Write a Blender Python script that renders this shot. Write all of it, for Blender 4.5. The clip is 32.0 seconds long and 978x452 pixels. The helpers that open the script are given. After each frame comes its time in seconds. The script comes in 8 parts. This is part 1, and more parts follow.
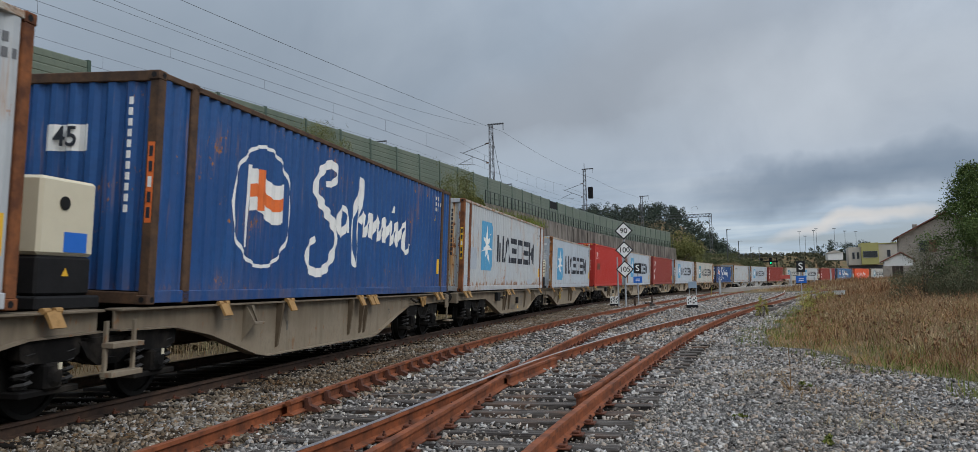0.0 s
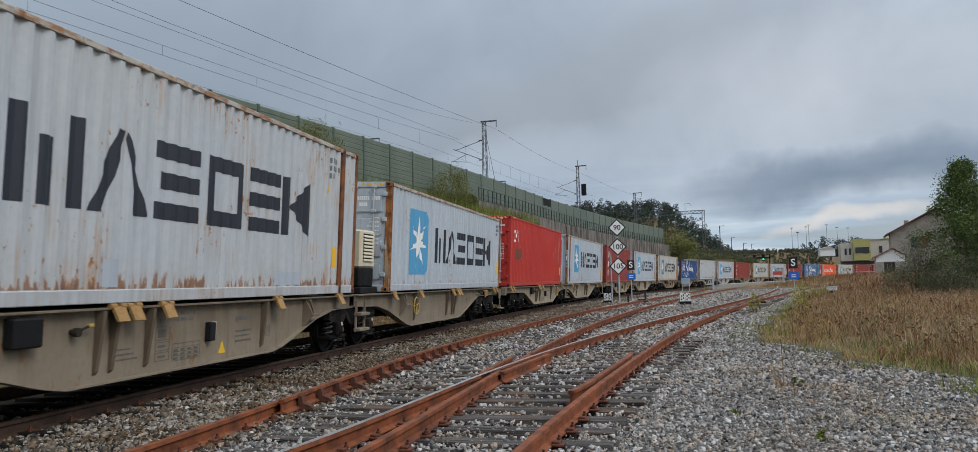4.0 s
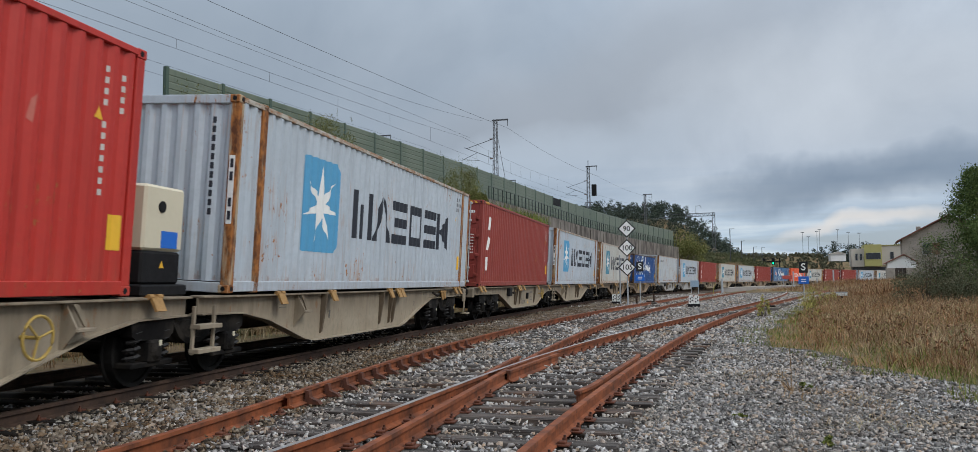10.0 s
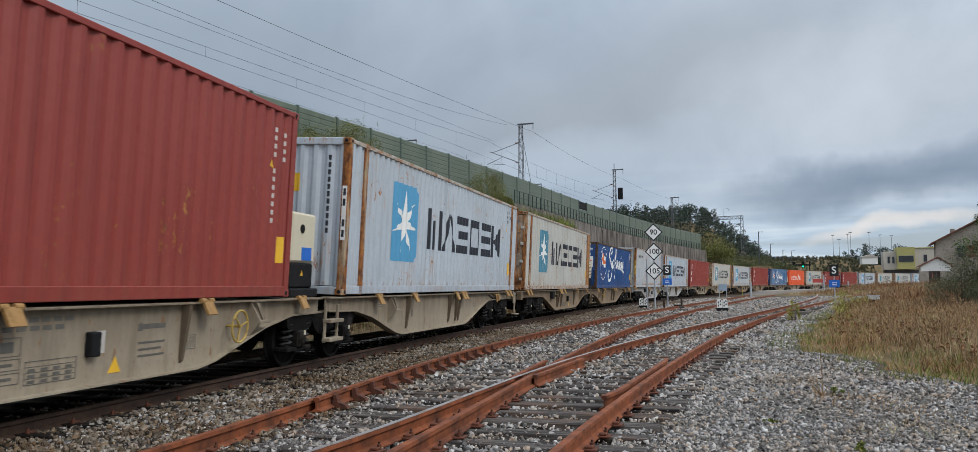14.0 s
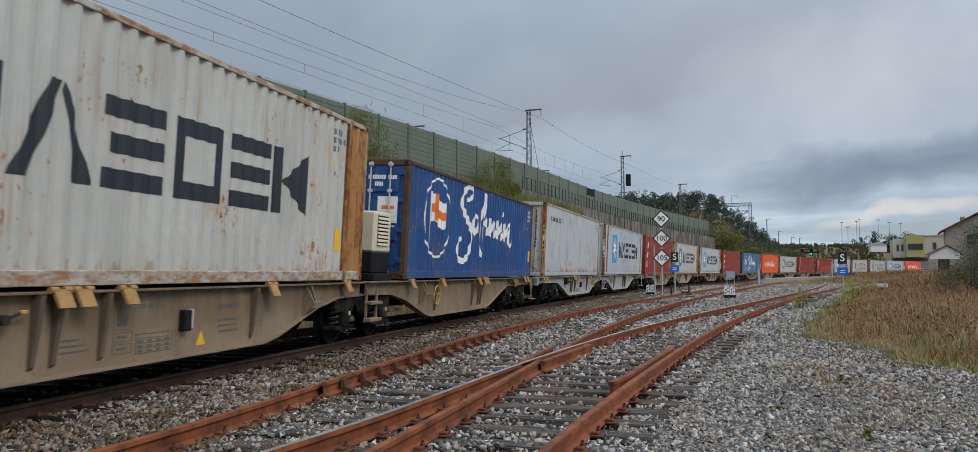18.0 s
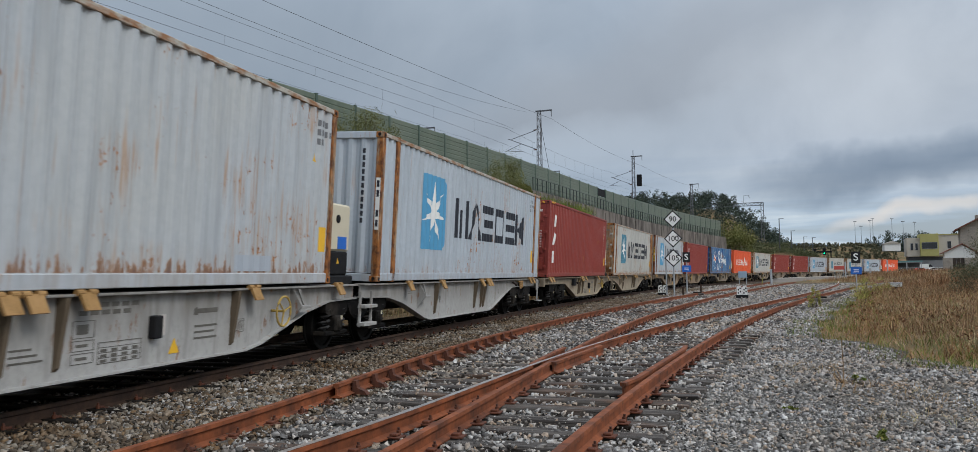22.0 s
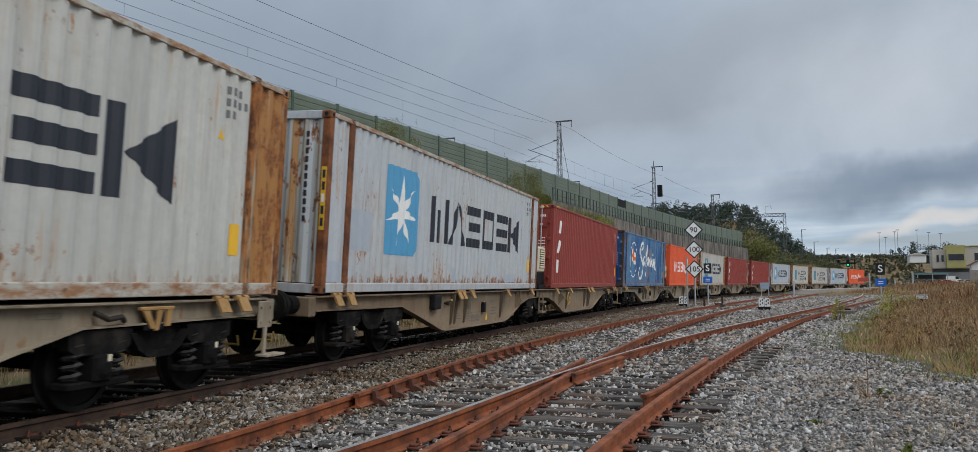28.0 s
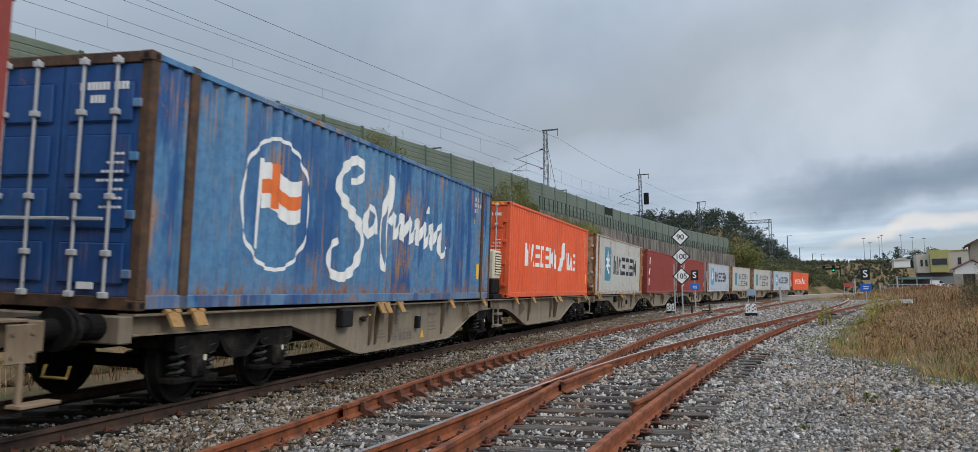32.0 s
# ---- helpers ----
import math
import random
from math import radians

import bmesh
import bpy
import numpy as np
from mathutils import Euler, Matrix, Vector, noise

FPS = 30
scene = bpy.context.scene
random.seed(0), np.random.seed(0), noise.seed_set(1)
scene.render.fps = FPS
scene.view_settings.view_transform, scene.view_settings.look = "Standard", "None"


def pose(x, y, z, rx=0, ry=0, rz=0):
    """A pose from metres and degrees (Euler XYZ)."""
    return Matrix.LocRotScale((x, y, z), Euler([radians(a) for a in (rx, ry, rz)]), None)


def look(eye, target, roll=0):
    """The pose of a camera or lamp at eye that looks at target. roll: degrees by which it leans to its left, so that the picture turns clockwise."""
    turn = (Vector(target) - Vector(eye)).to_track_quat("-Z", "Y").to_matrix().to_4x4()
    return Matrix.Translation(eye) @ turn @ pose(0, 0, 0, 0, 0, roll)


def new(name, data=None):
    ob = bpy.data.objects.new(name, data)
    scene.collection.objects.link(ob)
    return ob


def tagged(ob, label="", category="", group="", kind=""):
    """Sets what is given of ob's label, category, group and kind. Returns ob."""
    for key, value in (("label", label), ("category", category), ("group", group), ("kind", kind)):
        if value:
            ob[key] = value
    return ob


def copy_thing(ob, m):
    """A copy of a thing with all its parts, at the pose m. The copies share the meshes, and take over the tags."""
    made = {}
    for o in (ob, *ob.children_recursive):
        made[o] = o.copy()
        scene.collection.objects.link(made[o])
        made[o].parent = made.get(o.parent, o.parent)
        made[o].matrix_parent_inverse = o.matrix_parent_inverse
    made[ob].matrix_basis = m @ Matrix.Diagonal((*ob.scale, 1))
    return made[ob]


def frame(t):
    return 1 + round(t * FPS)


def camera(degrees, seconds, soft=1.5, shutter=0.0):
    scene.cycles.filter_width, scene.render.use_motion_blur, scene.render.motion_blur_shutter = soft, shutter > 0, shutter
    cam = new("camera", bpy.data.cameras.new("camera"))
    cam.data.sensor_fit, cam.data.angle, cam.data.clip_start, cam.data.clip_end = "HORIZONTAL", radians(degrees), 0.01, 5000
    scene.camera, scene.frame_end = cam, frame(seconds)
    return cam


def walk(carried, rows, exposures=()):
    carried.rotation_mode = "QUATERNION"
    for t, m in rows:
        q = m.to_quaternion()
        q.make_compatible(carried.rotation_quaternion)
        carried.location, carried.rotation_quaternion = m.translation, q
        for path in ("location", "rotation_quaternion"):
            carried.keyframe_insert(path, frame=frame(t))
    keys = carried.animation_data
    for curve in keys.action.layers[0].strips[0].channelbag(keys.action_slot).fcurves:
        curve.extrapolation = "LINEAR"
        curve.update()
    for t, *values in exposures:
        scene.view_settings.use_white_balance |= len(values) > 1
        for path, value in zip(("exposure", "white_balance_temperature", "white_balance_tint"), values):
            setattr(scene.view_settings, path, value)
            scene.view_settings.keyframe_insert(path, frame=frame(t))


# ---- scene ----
cam = camera(63.37, 32.0, soft=0.7, shutter=0.15)
EYE = (0.0, 0.0, 1.252)
# seconds, then the camera's turn in degrees about x, y and z
TURNS = [
    (0, 94.401, 1.301, -1.592), (0.5, 94.386, 1.337, -1.715), (1, 94.375, 1.383, -1.817), (1.5, 94.367, 1.432, -1.905),
    (2, 94.334, 1.469, -1.999), (2.5, 94.286, 1.492, -2.068), (3, 94.253, 1.506, -2.075), (3.5, 94.217, 1.514, -2.056),
    (5.5, 94.156, 1.390, -2.058), (6, 94.173, 1.354, -2.064), (6.5, 94.180, 1.357, -2.078), (7, 94.179, 1.409, -2.084),
    (7.5, 94.166, 1.482, -2.050), (8, 94.146, 1.387, -1.991), (8.5, 94.115, 0.911, -1.927), (9, 94.084, 0.354, -1.829),
    (9.5, 94.080, 0.216, -1.665), (10, 94.103, 0.418, -1.446), (10.5, 94.140, 0.594, -1.203), (11, 94.197, 0.650, -0.950),
    (11.5, 94.283, 0.655, -0.679), (12, 94.380, 0.652, -0.406), (12.5, 94.443, 0.639, -0.156), (13, 94.457, 0.601, 0.059),
    (13.5, 94.454, 0.562, 0.255), (14, 94.414, 0.521, 0.440), (14.5, 94.314, 0.468, 0.606), (16.5, 93.626, 0.396, 0.829),
    (17, 93.524, 0.352, 0.851), (17.5, 93.451, 0.310, 0.900), (18, 93.417, 0.273, 0.962), (18.5, 93.413, 0.247, 1.020),
    (19, 93.428, 0.231, 1.084), (19.5, 93.453, 0.242, 1.160), (20, 93.475, 0.299, 1.237), (20.5, 93.488, 0.370, 1.321),
    (21, 93.492, 0.433, 1.427), (21.5, 93.493, 0.496, 1.575), (22, 93.506, 0.551, 1.770), (22.5, 93.527, 0.589, 1.970),
    (23, 93.555, 0.607, 2.154), (23.5, 93.584, 0.597, 2.340), (24, 93.605, 0.547, 2.523), (24.5, 93.640, 0.498, 2.702),
    (25, 93.695, 0.453, 2.888), (25.5, 93.765, 0.369, 3.089), (27.5, 94.126, 0.243, 3.243), (28, 94.268, 0.333, 3.190),
    (28.5, 94.394, 0.414, 3.117), (29, 94.536, 0.484, 3.016), (29.5, 94.701, 0.548, 2.892), (30, 94.857, 0.609, 2.742),
    (30.5, 94.969, 0.681, 2.602), (31, 95.007, 0.767, 2.494), (31.5, 94.977, 0.857, 2.408), (32, 94.921, 0.956, 2.317),
]

BASE = -0.07
DRIFT = [(0, -0.09), (3, 0.06), (6, -0.12), (9, 0.08), (12, 0.05), (14, 0.14), (17, 0.0), (19, 0.02), (21, 0.10), (23, -0.10), (25, 0.06), (28, -0.04), (29, -0.18), (30, 0.06), (31, 0.22), (32, 0.17)]
walk(cam, [(t, pose(*EYE, rx, ry, rz)) for t, rx, ry, rz in TURNS], [(t, BASE + d) for t, d in DRIFT])

# ---------------------------------------------------------------- light
SUN_DIR = Vector((0.56, -0.44, 0.64)).normalized()
SUN_EL, SUN_ROT = math.asin(SUN_DIR.z), math.atan2(SUN_DIR.x, SUN_DIR.y)
world = bpy.data.worlds.new("overcast_sky")
scene.world = world
world.use_nodes = True
wt = world.node_tree
wt.nodes.clear()


def wnode(kind, **inputs):
    n = wt.nodes.new(kind)
    for k, v in inputs.items():
        n.inputs[k.replace("_", " ")].default_value = v
    return n


w_out = wnode("ShaderNodeOutputWorld")
w_bg = wnode("ShaderNodeBackground", Strength=2.9)
w_sky = wnode("ShaderNodeTexSky")
w_sky.sky_type, w_sky.sun_disc, w_sky.sun_elevation, w_sky.sun_rotation = "NISHITA", False, SUN_EL, SUN_ROT
w_dim = wnode("ShaderNodeVectorMath")
w_dim.operation = "SCALE"
w_dim.inputs["Scale"].default_value = 0.14
wt.links.new(w_sky.outputs[0], w_dim.inputs[0])
w_co = wnode("ShaderNodeTexCoord")
w_sep = wnode("ShaderNodeSeparateXYZ")
wt.links.new(w_co.outputs["Generated"], w_sep.inputs[0])
# clouds lie on a high flat layer: the direction divided by its rise
w_up = wnode("ShaderNodeMath")
w_up.operation = "MAXIMUM"
w_up.inputs[1].default_value = 0.0
wt.links.new(w_sep.outputs["Z"], w_up.inputs[0])
w_add = wnode("ShaderNodeMath")
w_add.operation = "ADD"
w_add.inputs[1].default_value = 0.85
wt.links.new(w_up.outputs[0], w_add.inputs[0])
w_flat = wnode("ShaderNodeCombineXYZ")
for axis in ("X", "Y"):
    d = wnode("ShaderNodeMath")
    d.operation = "DIVIDE"
    wt.links.new(w_sep.outputs[axis], d.inputs[0])
    wt.links.new(w_add.outputs[0], d.inputs[1])
    wt.links.new(d.outputs[0], w_flat.inputs[axis])


def cloud_noise(scale, detail, seed, rough=0.55, distortion=0.3):
    n = wnode("ShaderNodeTexNoise", Scale=scale, Detail=detail, Roughness=rough, Distortion=distortion)
    n.noise_dimensions = "4D"
    n.inputs["W"].default_value = seed
    wt.links.new(w_flat.outputs[0], n.inputs["Vector"])
    return n


def wramp(source, stops):
    r = wt.nodes.new("ShaderNodeValToRGB")
    while len(r.color_ramp.elements) < len(stops):
        r.color_ramp.elements.new(0.5)
    for e, (pos, col) in zip(r.color_ramp.elements, stops):
        e.position, e.color = pos, (*col, 1)
    wt.links.new(source, r.inputs[0])
    return r


def wmix(a, b, fac, mode="MIX"):
    m = wt.nodes.new("ShaderNodeMix")
    m.data_type, m.blend_type = "RGBA", mode
    for sock, value in ((0, fac), (6, a), (7, b)):
        if isinstance(value, (float, int)):
            m.inputs[sock].default_value = value
        elif isinstance(value, tuple):
            m.inputs[sock].default_value = (*value, 1)
        else:
            wt.links.new(value, m.inputs[sock])
    return m.outputs[2]


big = cloud_noise(1.7, 5, 5.3, 0.5, 0.9)
fine = cloud_noise(6.0, 7, 8.1, 0.6, 0.6)
body = wramp(big.outputs["Fac"], [(0.36, (0.265, 0.325, 0.405)), (0.48, (0.325, 0.385, 0.465)), (0.62, (0.42, 0.48, 0.56))])
wisps = wramp(fine.outputs["Fac"], [(0.34, (0.88, 0.89, 0.91)), (0.50, (1.0, 1.0, 1.0)), (0.66, (1.09, 1.08, 1.07))])
deck = wmix(body.outputs[0], wisps.outputs[0], 1.0, "MULTIPLY")

# directions pushed about a little, so that the banks of cloud have ragged edges
w_push = wnode("ShaderNodeTexNoise", Scale=5.0, Detail=5, Roughness=0.55)
wt.links.new(w_co.outputs["Generated"], w_push.inputs["Vector"])
w_ragged = wnode("ShaderNodeVectorMath")
w_ragged.operation = "MULTIPLY_ADD"
wt.links.new(w_push.outputs["Color"], w_ragged.inputs[0])
w_ragged.inputs[1].default_value = (0.26, 0.26, 0.11)
wt.links.new(w_co.outputs["Generated"], w_ragged.inputs[2])


def bank(cx, cz, rx, rz, lean, depth):
    """A soft bank of cloud: its direction (across and up, for one ahead), half width and height, lean; 0 to depth."""
    c = Vector((cx, 1.0, cz)).normalized() + Vector((0.13, 0.13, 0.055))
    shift = wnode("ShaderNodeVectorMath")
    shift.operation = "SUBTRACT"
    wt.links.new(w_ragged.outputs[0], shift.inputs[0])
    shift.inputs[1].default_value = c
    mp = wnode("ShaderNodeMapping")
    mp.vector_type = "POINT"
    mp.inputs["Rotation"].default_value = (0, radians(lean), 0)
    wt.links.new(shift.outputs[0], mp.inputs["Vector"])
    sc = wnode("ShaderNodeVectorMath")
    sc.operation = "MULTIPLY"
    wt.links.new(mp.outputs[0], sc.inputs[0])
    sc.inputs[1].default_value = (1 / rx, 1 / max(rx, 0.5), 1 / rz)
    ln = wnode("ShaderNodeVectorMath")
    ln.operation = "LENGTH"
    wt.links.new(sc.outputs[0], ln.inputs[0])
    return wramp(ln.outputs["Value"], [(0.0, (depth,) * 3), (0.45, (depth * 0.75,) * 3), (1.0, (0, 0, 0))]).outputs[0]


deck = wmix(deck, (0.235, 0.285, 0.345), bank(-0.42, 0.36, 0.75, 0.34, 10, 0.75))
deck = wmix(deck, (0.29, 0.325, 0.375), bank(0.20, 0.25, 0.38, 0.10, 20, 0.75))
deck = wmix(deck, (0.45, 0.53, 0.625), bank(0.02, 0.13, 0.30, 0.05, 14, 0.6))
deck = wmix(deck, (0.47, 0.51, 0.56), bank(0.52, 0.27, 0.26, 0.08, 8, 0.5))
# thin breaks low over the horizon show the sky behind
low = wramp(w_sep.outputs["Z"], [(0.0, (0.9, 0.9, 0.9)), (0.05, (0.75, 0.75, 0.75)), (0.10, (0.22, 0.22, 0.22)), (0.16, (0, 0, 0))])
gap = wramp(cloud_noise(0.9, 5, 1.7, 0.5, 0.6).outputs["Fac"], [(0.30, (0, 0, 0)), (0.44, (1, 1, 1))])
w_open = wmix(low.outputs[0], gap.outputs[0], 1.0, "MULTIPLY")
w_strata = wnode("ShaderNodeMapping")
w_strata.inputs["Scale"].default_value = (1.6, 1.6, 17.0)
wt.links.new(w_co.outputs["Generated"], w_strata.inputs["Vector"])
w_band = wnode("ShaderNodeTexNoise", Scale=1.5, Detail=6, Roughness=0.55, Distortion=0.4)
wt.links.new(w_strata.outputs[0], w_band.inputs["Vector"])
strata = wramp(w_band.outputs["Fac"], [(0.40, (0.27, 0.345, 0.45)), (0.50, (0.40, 0.55, 0.76)), (0.62, (0.84, 0.93, 1.02))])
clear = wmix(w_dim.outputs[0], strata.outputs[0], 0.7)
w_all = wmix(deck, clear, w_open)
w_all = wmix(w_all, (0.165, 0.225, 0.310), bank(0.50, 0.140, 0.21, 0.036, 5, 0.85))
w_all = wmix(w_all, (0.74, 0.71, 0.68), bank(0.50, 0.075, 0.09, 0.013, 4, 0.8))
# an overcast sky is brighter overhead than near the horizon
rise = wramp(w_sep.outputs["Z"], [(0.0, (0.34, 0.34, 0.34)), (0.12, (0.38, 0.38, 0.38)), (0.30, (0.44, 0.44, 0.44)), (0.75, (0.84, 0.84, 0.84)), (1.0, (0.86, 0.86, 0.86))])
w_all = wmix(w_all, rise.outputs[0], 1.0, "MULTIPLY")
# the clouds glow broadly round the hidden evening sun, behind the camera
w_dot = wnode("ShaderNodeVectorMath")
w_dot.operation = "DOT_PRODUCT"
wt.links.new(w_co.outputs["Generated"], w_dot.inputs[0])
w_dot.inputs[1].default_value = SUN_DIR
glow = wramp(w_dot.outputs["Value"], [(0.0, (0, 0, 0)), (0.45, (0.020, 0.020, 0.020)), (1.0, (0.13, 0.127, 0.120))])
w_all = wmix(w_all, glow.outputs[0], 1.0, "ADD")
wt.links.new(w_all, w_bg.inputs["Color"])
wt.links.new(w_bg.outputs[0], w_out.inputs[0])

sun_data = bpy.data.lights.new("sun", "SUN")
sun_data.energy, sun_data.angle, sun_data.color = 1.5, radians(20), (1.0, 0.96, 0.91)
sun = new("sun", sun_data)
sun.matrix_basis = look(SUN_DIR * 60, (0, 0, 0))

# ---------------------------------------------------------------- materials
def hexc(r, g, b):
    """Linear colour from 0..255."""
    return tuple((c / 255 / 12.92) if c / 255 < 0.04045 else ((c / 255 + 0.055) / 1.055) ** 2.4 for c in (r, g, b))


class Mat:
    """A small builder of node materials."""

    def __init__(self, name, rough=0.7, metal=0.0, spec=0.5):
        self.m = bpy.data.materials.new(name)
        self.m.use_nodes = True
        self.t = self.m.node_tree
        self.b = self.t.nodes["Principled BSDF"]
        self.b.inputs["Roughness"].default_value = rough
        self.b.inputs["Metallic"].default_value = metal
        self.b.inputs["Specular IOR Level"].default_value = spec
        self.co = self.t.nodes.new("ShaderNodeTexCoord").outputs["Object"]

    def node(self, kind):
        return self.t.nodes.new(kind)

    def put(self, sock, value):
        if isinstance(value, (int, float)):
            sock.default_value = value
        elif isinstance(value, tuple):
            sock.default_value = (*value, 1) if len(value) == 3 and sock.type == "RGBA" else value
        else:
            self.t.links.new(value, sock)

    def world(self):
        """Coordinates that run on over neighbouring pieces."""
        self.co = self.t.nodes.new("ShaderNodeNewGeometry").outputs["Position"]
        return self

    def stretched(self, sx, sy, sz, vary=True):
        n = self.node("ShaderNodeMapping")
        self.put(n.inputs["Vector"], self.co)
        n.inputs["Scale"].default_value = (sx, sy, sz)
        if vary:
            i = self.node("ShaderNodeObjectInfo")
            c = self.node("ShaderNodeVectorMath")
            c.operation = "MULTIPLY_ADD"
            self.put(c.inputs[0], i.outputs["Random"])
            c.inputs[1].default_value = (37, 53, 41)
            self.put(c.inputs[2], n.outputs[0])
            return c.outputs[0]
        return n.outputs[0]

    def noise(self, scale, detail=4, rough=0.55, co=None, out="Fac"):
        n = self.node("ShaderNodeTexNoise")
        n.inputs["Scale"].default_value, n.inputs["Detail"].default_value, n.inputs["Roughness"].default_value = scale, detail, rough
        self.put(n.inputs["Vector"], co or self.co)
        return n.outputs[out]

    def voronoi(self, scale, out="Color", co=None, feature="F1"):
        n = self.node("ShaderNodeTexVoronoi")
        n.feature = feature
        n.inputs["Scale"].default_value = scale
        self.put(n.inputs["Vector"], co or self.co)
        return n.outputs[out]

    def ramp(self, fac, *stops):
        r = self.node("ShaderNodeValToRGB")
        while len(r.color_ramp.elements) < len(stops):
            r.color_ramp.elements.new(0.5)
        for e, (pos, col) in zip(r.color_ramp.elements, stops):
            e.position, e.color = pos, (*(col if isinstance(col, tuple) else (col,) * 3), 1)
        self.put(r.inputs[0], fac)
        return r.outputs[0]

    def mix(self, a, b, fac, mode="MIX"):
        n = self.node("ShaderNodeMix")
        n.data_type, n.blend_type = "RGBA", mode
        for sock, v in ((0, fac), (6, a), (7, b)):
            self.put(n.inputs[sock], v)
        return n.outputs[2]

    def math(self, op, a, b=0.0):
        n = self.node("ShaderNodeMath")
        n.operation = op
        self.put(n.inputs[0], a)
        self.put(n.inputs[1], b)
        return n.outputs[0]

    def rand(self):
        return self.node("ShaderNodeObjectInfo").outputs["Random"]

    def island(self):
        return self.node("ShaderNodeNewGeometry").outputs["Random Per Island"]

    def color(self, v):
        self.put(self.b.inputs["Base Color"], v)
        return self

    def rough(self, v):
        self.put(self.b.inputs["Roughness"], v)
        return self

    def bump(self, height, strength=0.4, dist=0.02):
        n = self.node("ShaderNodeBump")
        n.inputs["Strength"].default_value, n.inputs["Distance"].default_value = strength, dist
        self.put(n.inputs["Height"], height)
        self.put(self.b.inputs["Normal"], n.outputs[0])
        return self


RUST_D, RUST_L = (0.080, 0.032, 0.012), (0.36, 0.145, 0.036)


def container_paint(name, base, rust=0.3, fade=0.15, fade_to=None, seam=None):
    """Old container paint: sun-bleached patches, vertical dirt runs and rust."""
    m = Mat(name, 0.5, 0.0, 0.4)
    runs = m.noise(1.0, 5, 0.6, m.stretched(5.0, 5.0, 0.5))
    grain = m.noise(9.0, 5, 0.65, m.stretched(1, 1, 1))
    patch = m.noise(0.55, 3, 0.5, m.stretched(1, 1, 0.8))
    pale = fade_to or tuple(min(1, c * 1.35 + 0.03) for c in base)
    c = m.mix(base, pale, m.ramp(patch, (0.40, 0.0), (0.70, fade * 3)))
    if fade > 0.3:
        strips = m.noise(1.0, 6, 0.6, m.stretched(1.5, 1.5, 0.30))
        c = m.mix(c, pale, m.ramp(strips, (0.47, 0.0), (0.52, 0.85)))
    c = m.mix(c, tuple(x * 0.5 for x in base), m.ramp(runs, (0.50, 0.0), (0.78, 0.55)))
    c = m.mix(c, tuple(x * 0.84 + 0.006 for x in base), m.ramp(grain, (0.40, 0.0), (0.70, 0.5)))
    where = m.math("ADD", m.noise(0.8, 2, 0.5, m.stretched(1, 1, 1.3)), 0.45)
    spots = m.math("MULTIPLY", m.noise(7.0, 6, 0.7, m.stretched(2.2, 2.2, 0.9)), where)
    drips = m.math("MULTIPLY", m.noise(6.0, 5, 0.65, m.stretched(3.0, 3.0, 0.14)), where)
    edge = 0.68 - 0.20 * rust
    mask = m.ramp(spots, (edge, 0.0), (edge + 0.04, 1.0))
    c = m.mix(c, (0.38, 0.19, 0.062), m.ramp(drips, (edge - 0.10, 0.0), (edge + 0.06, 0.85 * min(1.0, rust * 4))))
    c = m.mix(c, m.mix(RUST_L, RUST_D, m.ramp(m.noise(14, 3, 0.6), (0.45, 0.0), (0.68, 0.9))), mask)
    sz = m.node("ShaderNodeSeparateXYZ")
    m.put(sz.inputs[0], m.co)
    foot = m.math("MULTIPLY", m.ramp(sz.outputs[2], (0.0, 1.0), (0.6, 0.0)), m.ramp(m.noise(3.0, 5, 0.6, m.stretched(2.5, 2.5, 0.35)), (0.42, 0.0), (0.66, 0.2 + rust)))
    c = m.mix(c, (0.24, 0.14, 0.07), foot)
    # rust that eats upwards from the bottom seam, in tongues along the ribs
    tongue = m.math("MULTIPLY", m.ramp(sz.outputs[2], (0.168, 0.0), (0.18, 1.0), (0.95, 0.0)), m.noise(4.5, 6, 0.7, m.stretched(2.4, 2.4, 0.55)))
    seam = rust if seam is None else seam
    low = 0.56 - 0.42 * seam
    tmask = m.ramp(tongue, (low, 0.0), (low + 0.05, 1.0))
    c = m.mix(c, m.mix((0.33, 0.15, 0.05), (0.13, 0.05, 0.02), m.ramp(tongue, (low, 0.0), (low + 0.14, 1.0))), m.math("MULTIPLY", tmask, min(0.95, seam * 3.2)))
    m.color(c).rough(m.ramp(grain, (0.3, 0.42), (0.8, 0.7)))
    m.bump(m.math("ADD", grain, m.math("MULTIPLY", mask, -0.6)), 0.25, 0.006)
    return m.m


def plain_paint(name, base, rough=0.55, wear=0.3, scale=6.0, metal=0.0, spec=0.4):
    m = Mat(name, rough, metal, spec)
    n1 = m.noise(scale, 5, 0.65, m.stretched(1, 1, 1))
    n2 = m.noise(scale * 0.2, 3, 0.5, m.stretched(1, 1, 0.6))
    c = m.mix(base, tuple(x * 0.55 for x in base), m.ramp(n1, (0.45, 0.0), (0.75, wear)))
    c = m.mix(c, tuple(min(1, x * 1.2 + 0.02) for x in base), m.ramp(n2, (0.45, 0.0), (0.75, wear)))
    m.color(c).bump(n1, 0.2, 0.004)
    m.rough(m.ramp(n1, (0.2, max(0.1, rough - 0.12)), (0.8, min(1, rough + 0.15))))
    return m.m


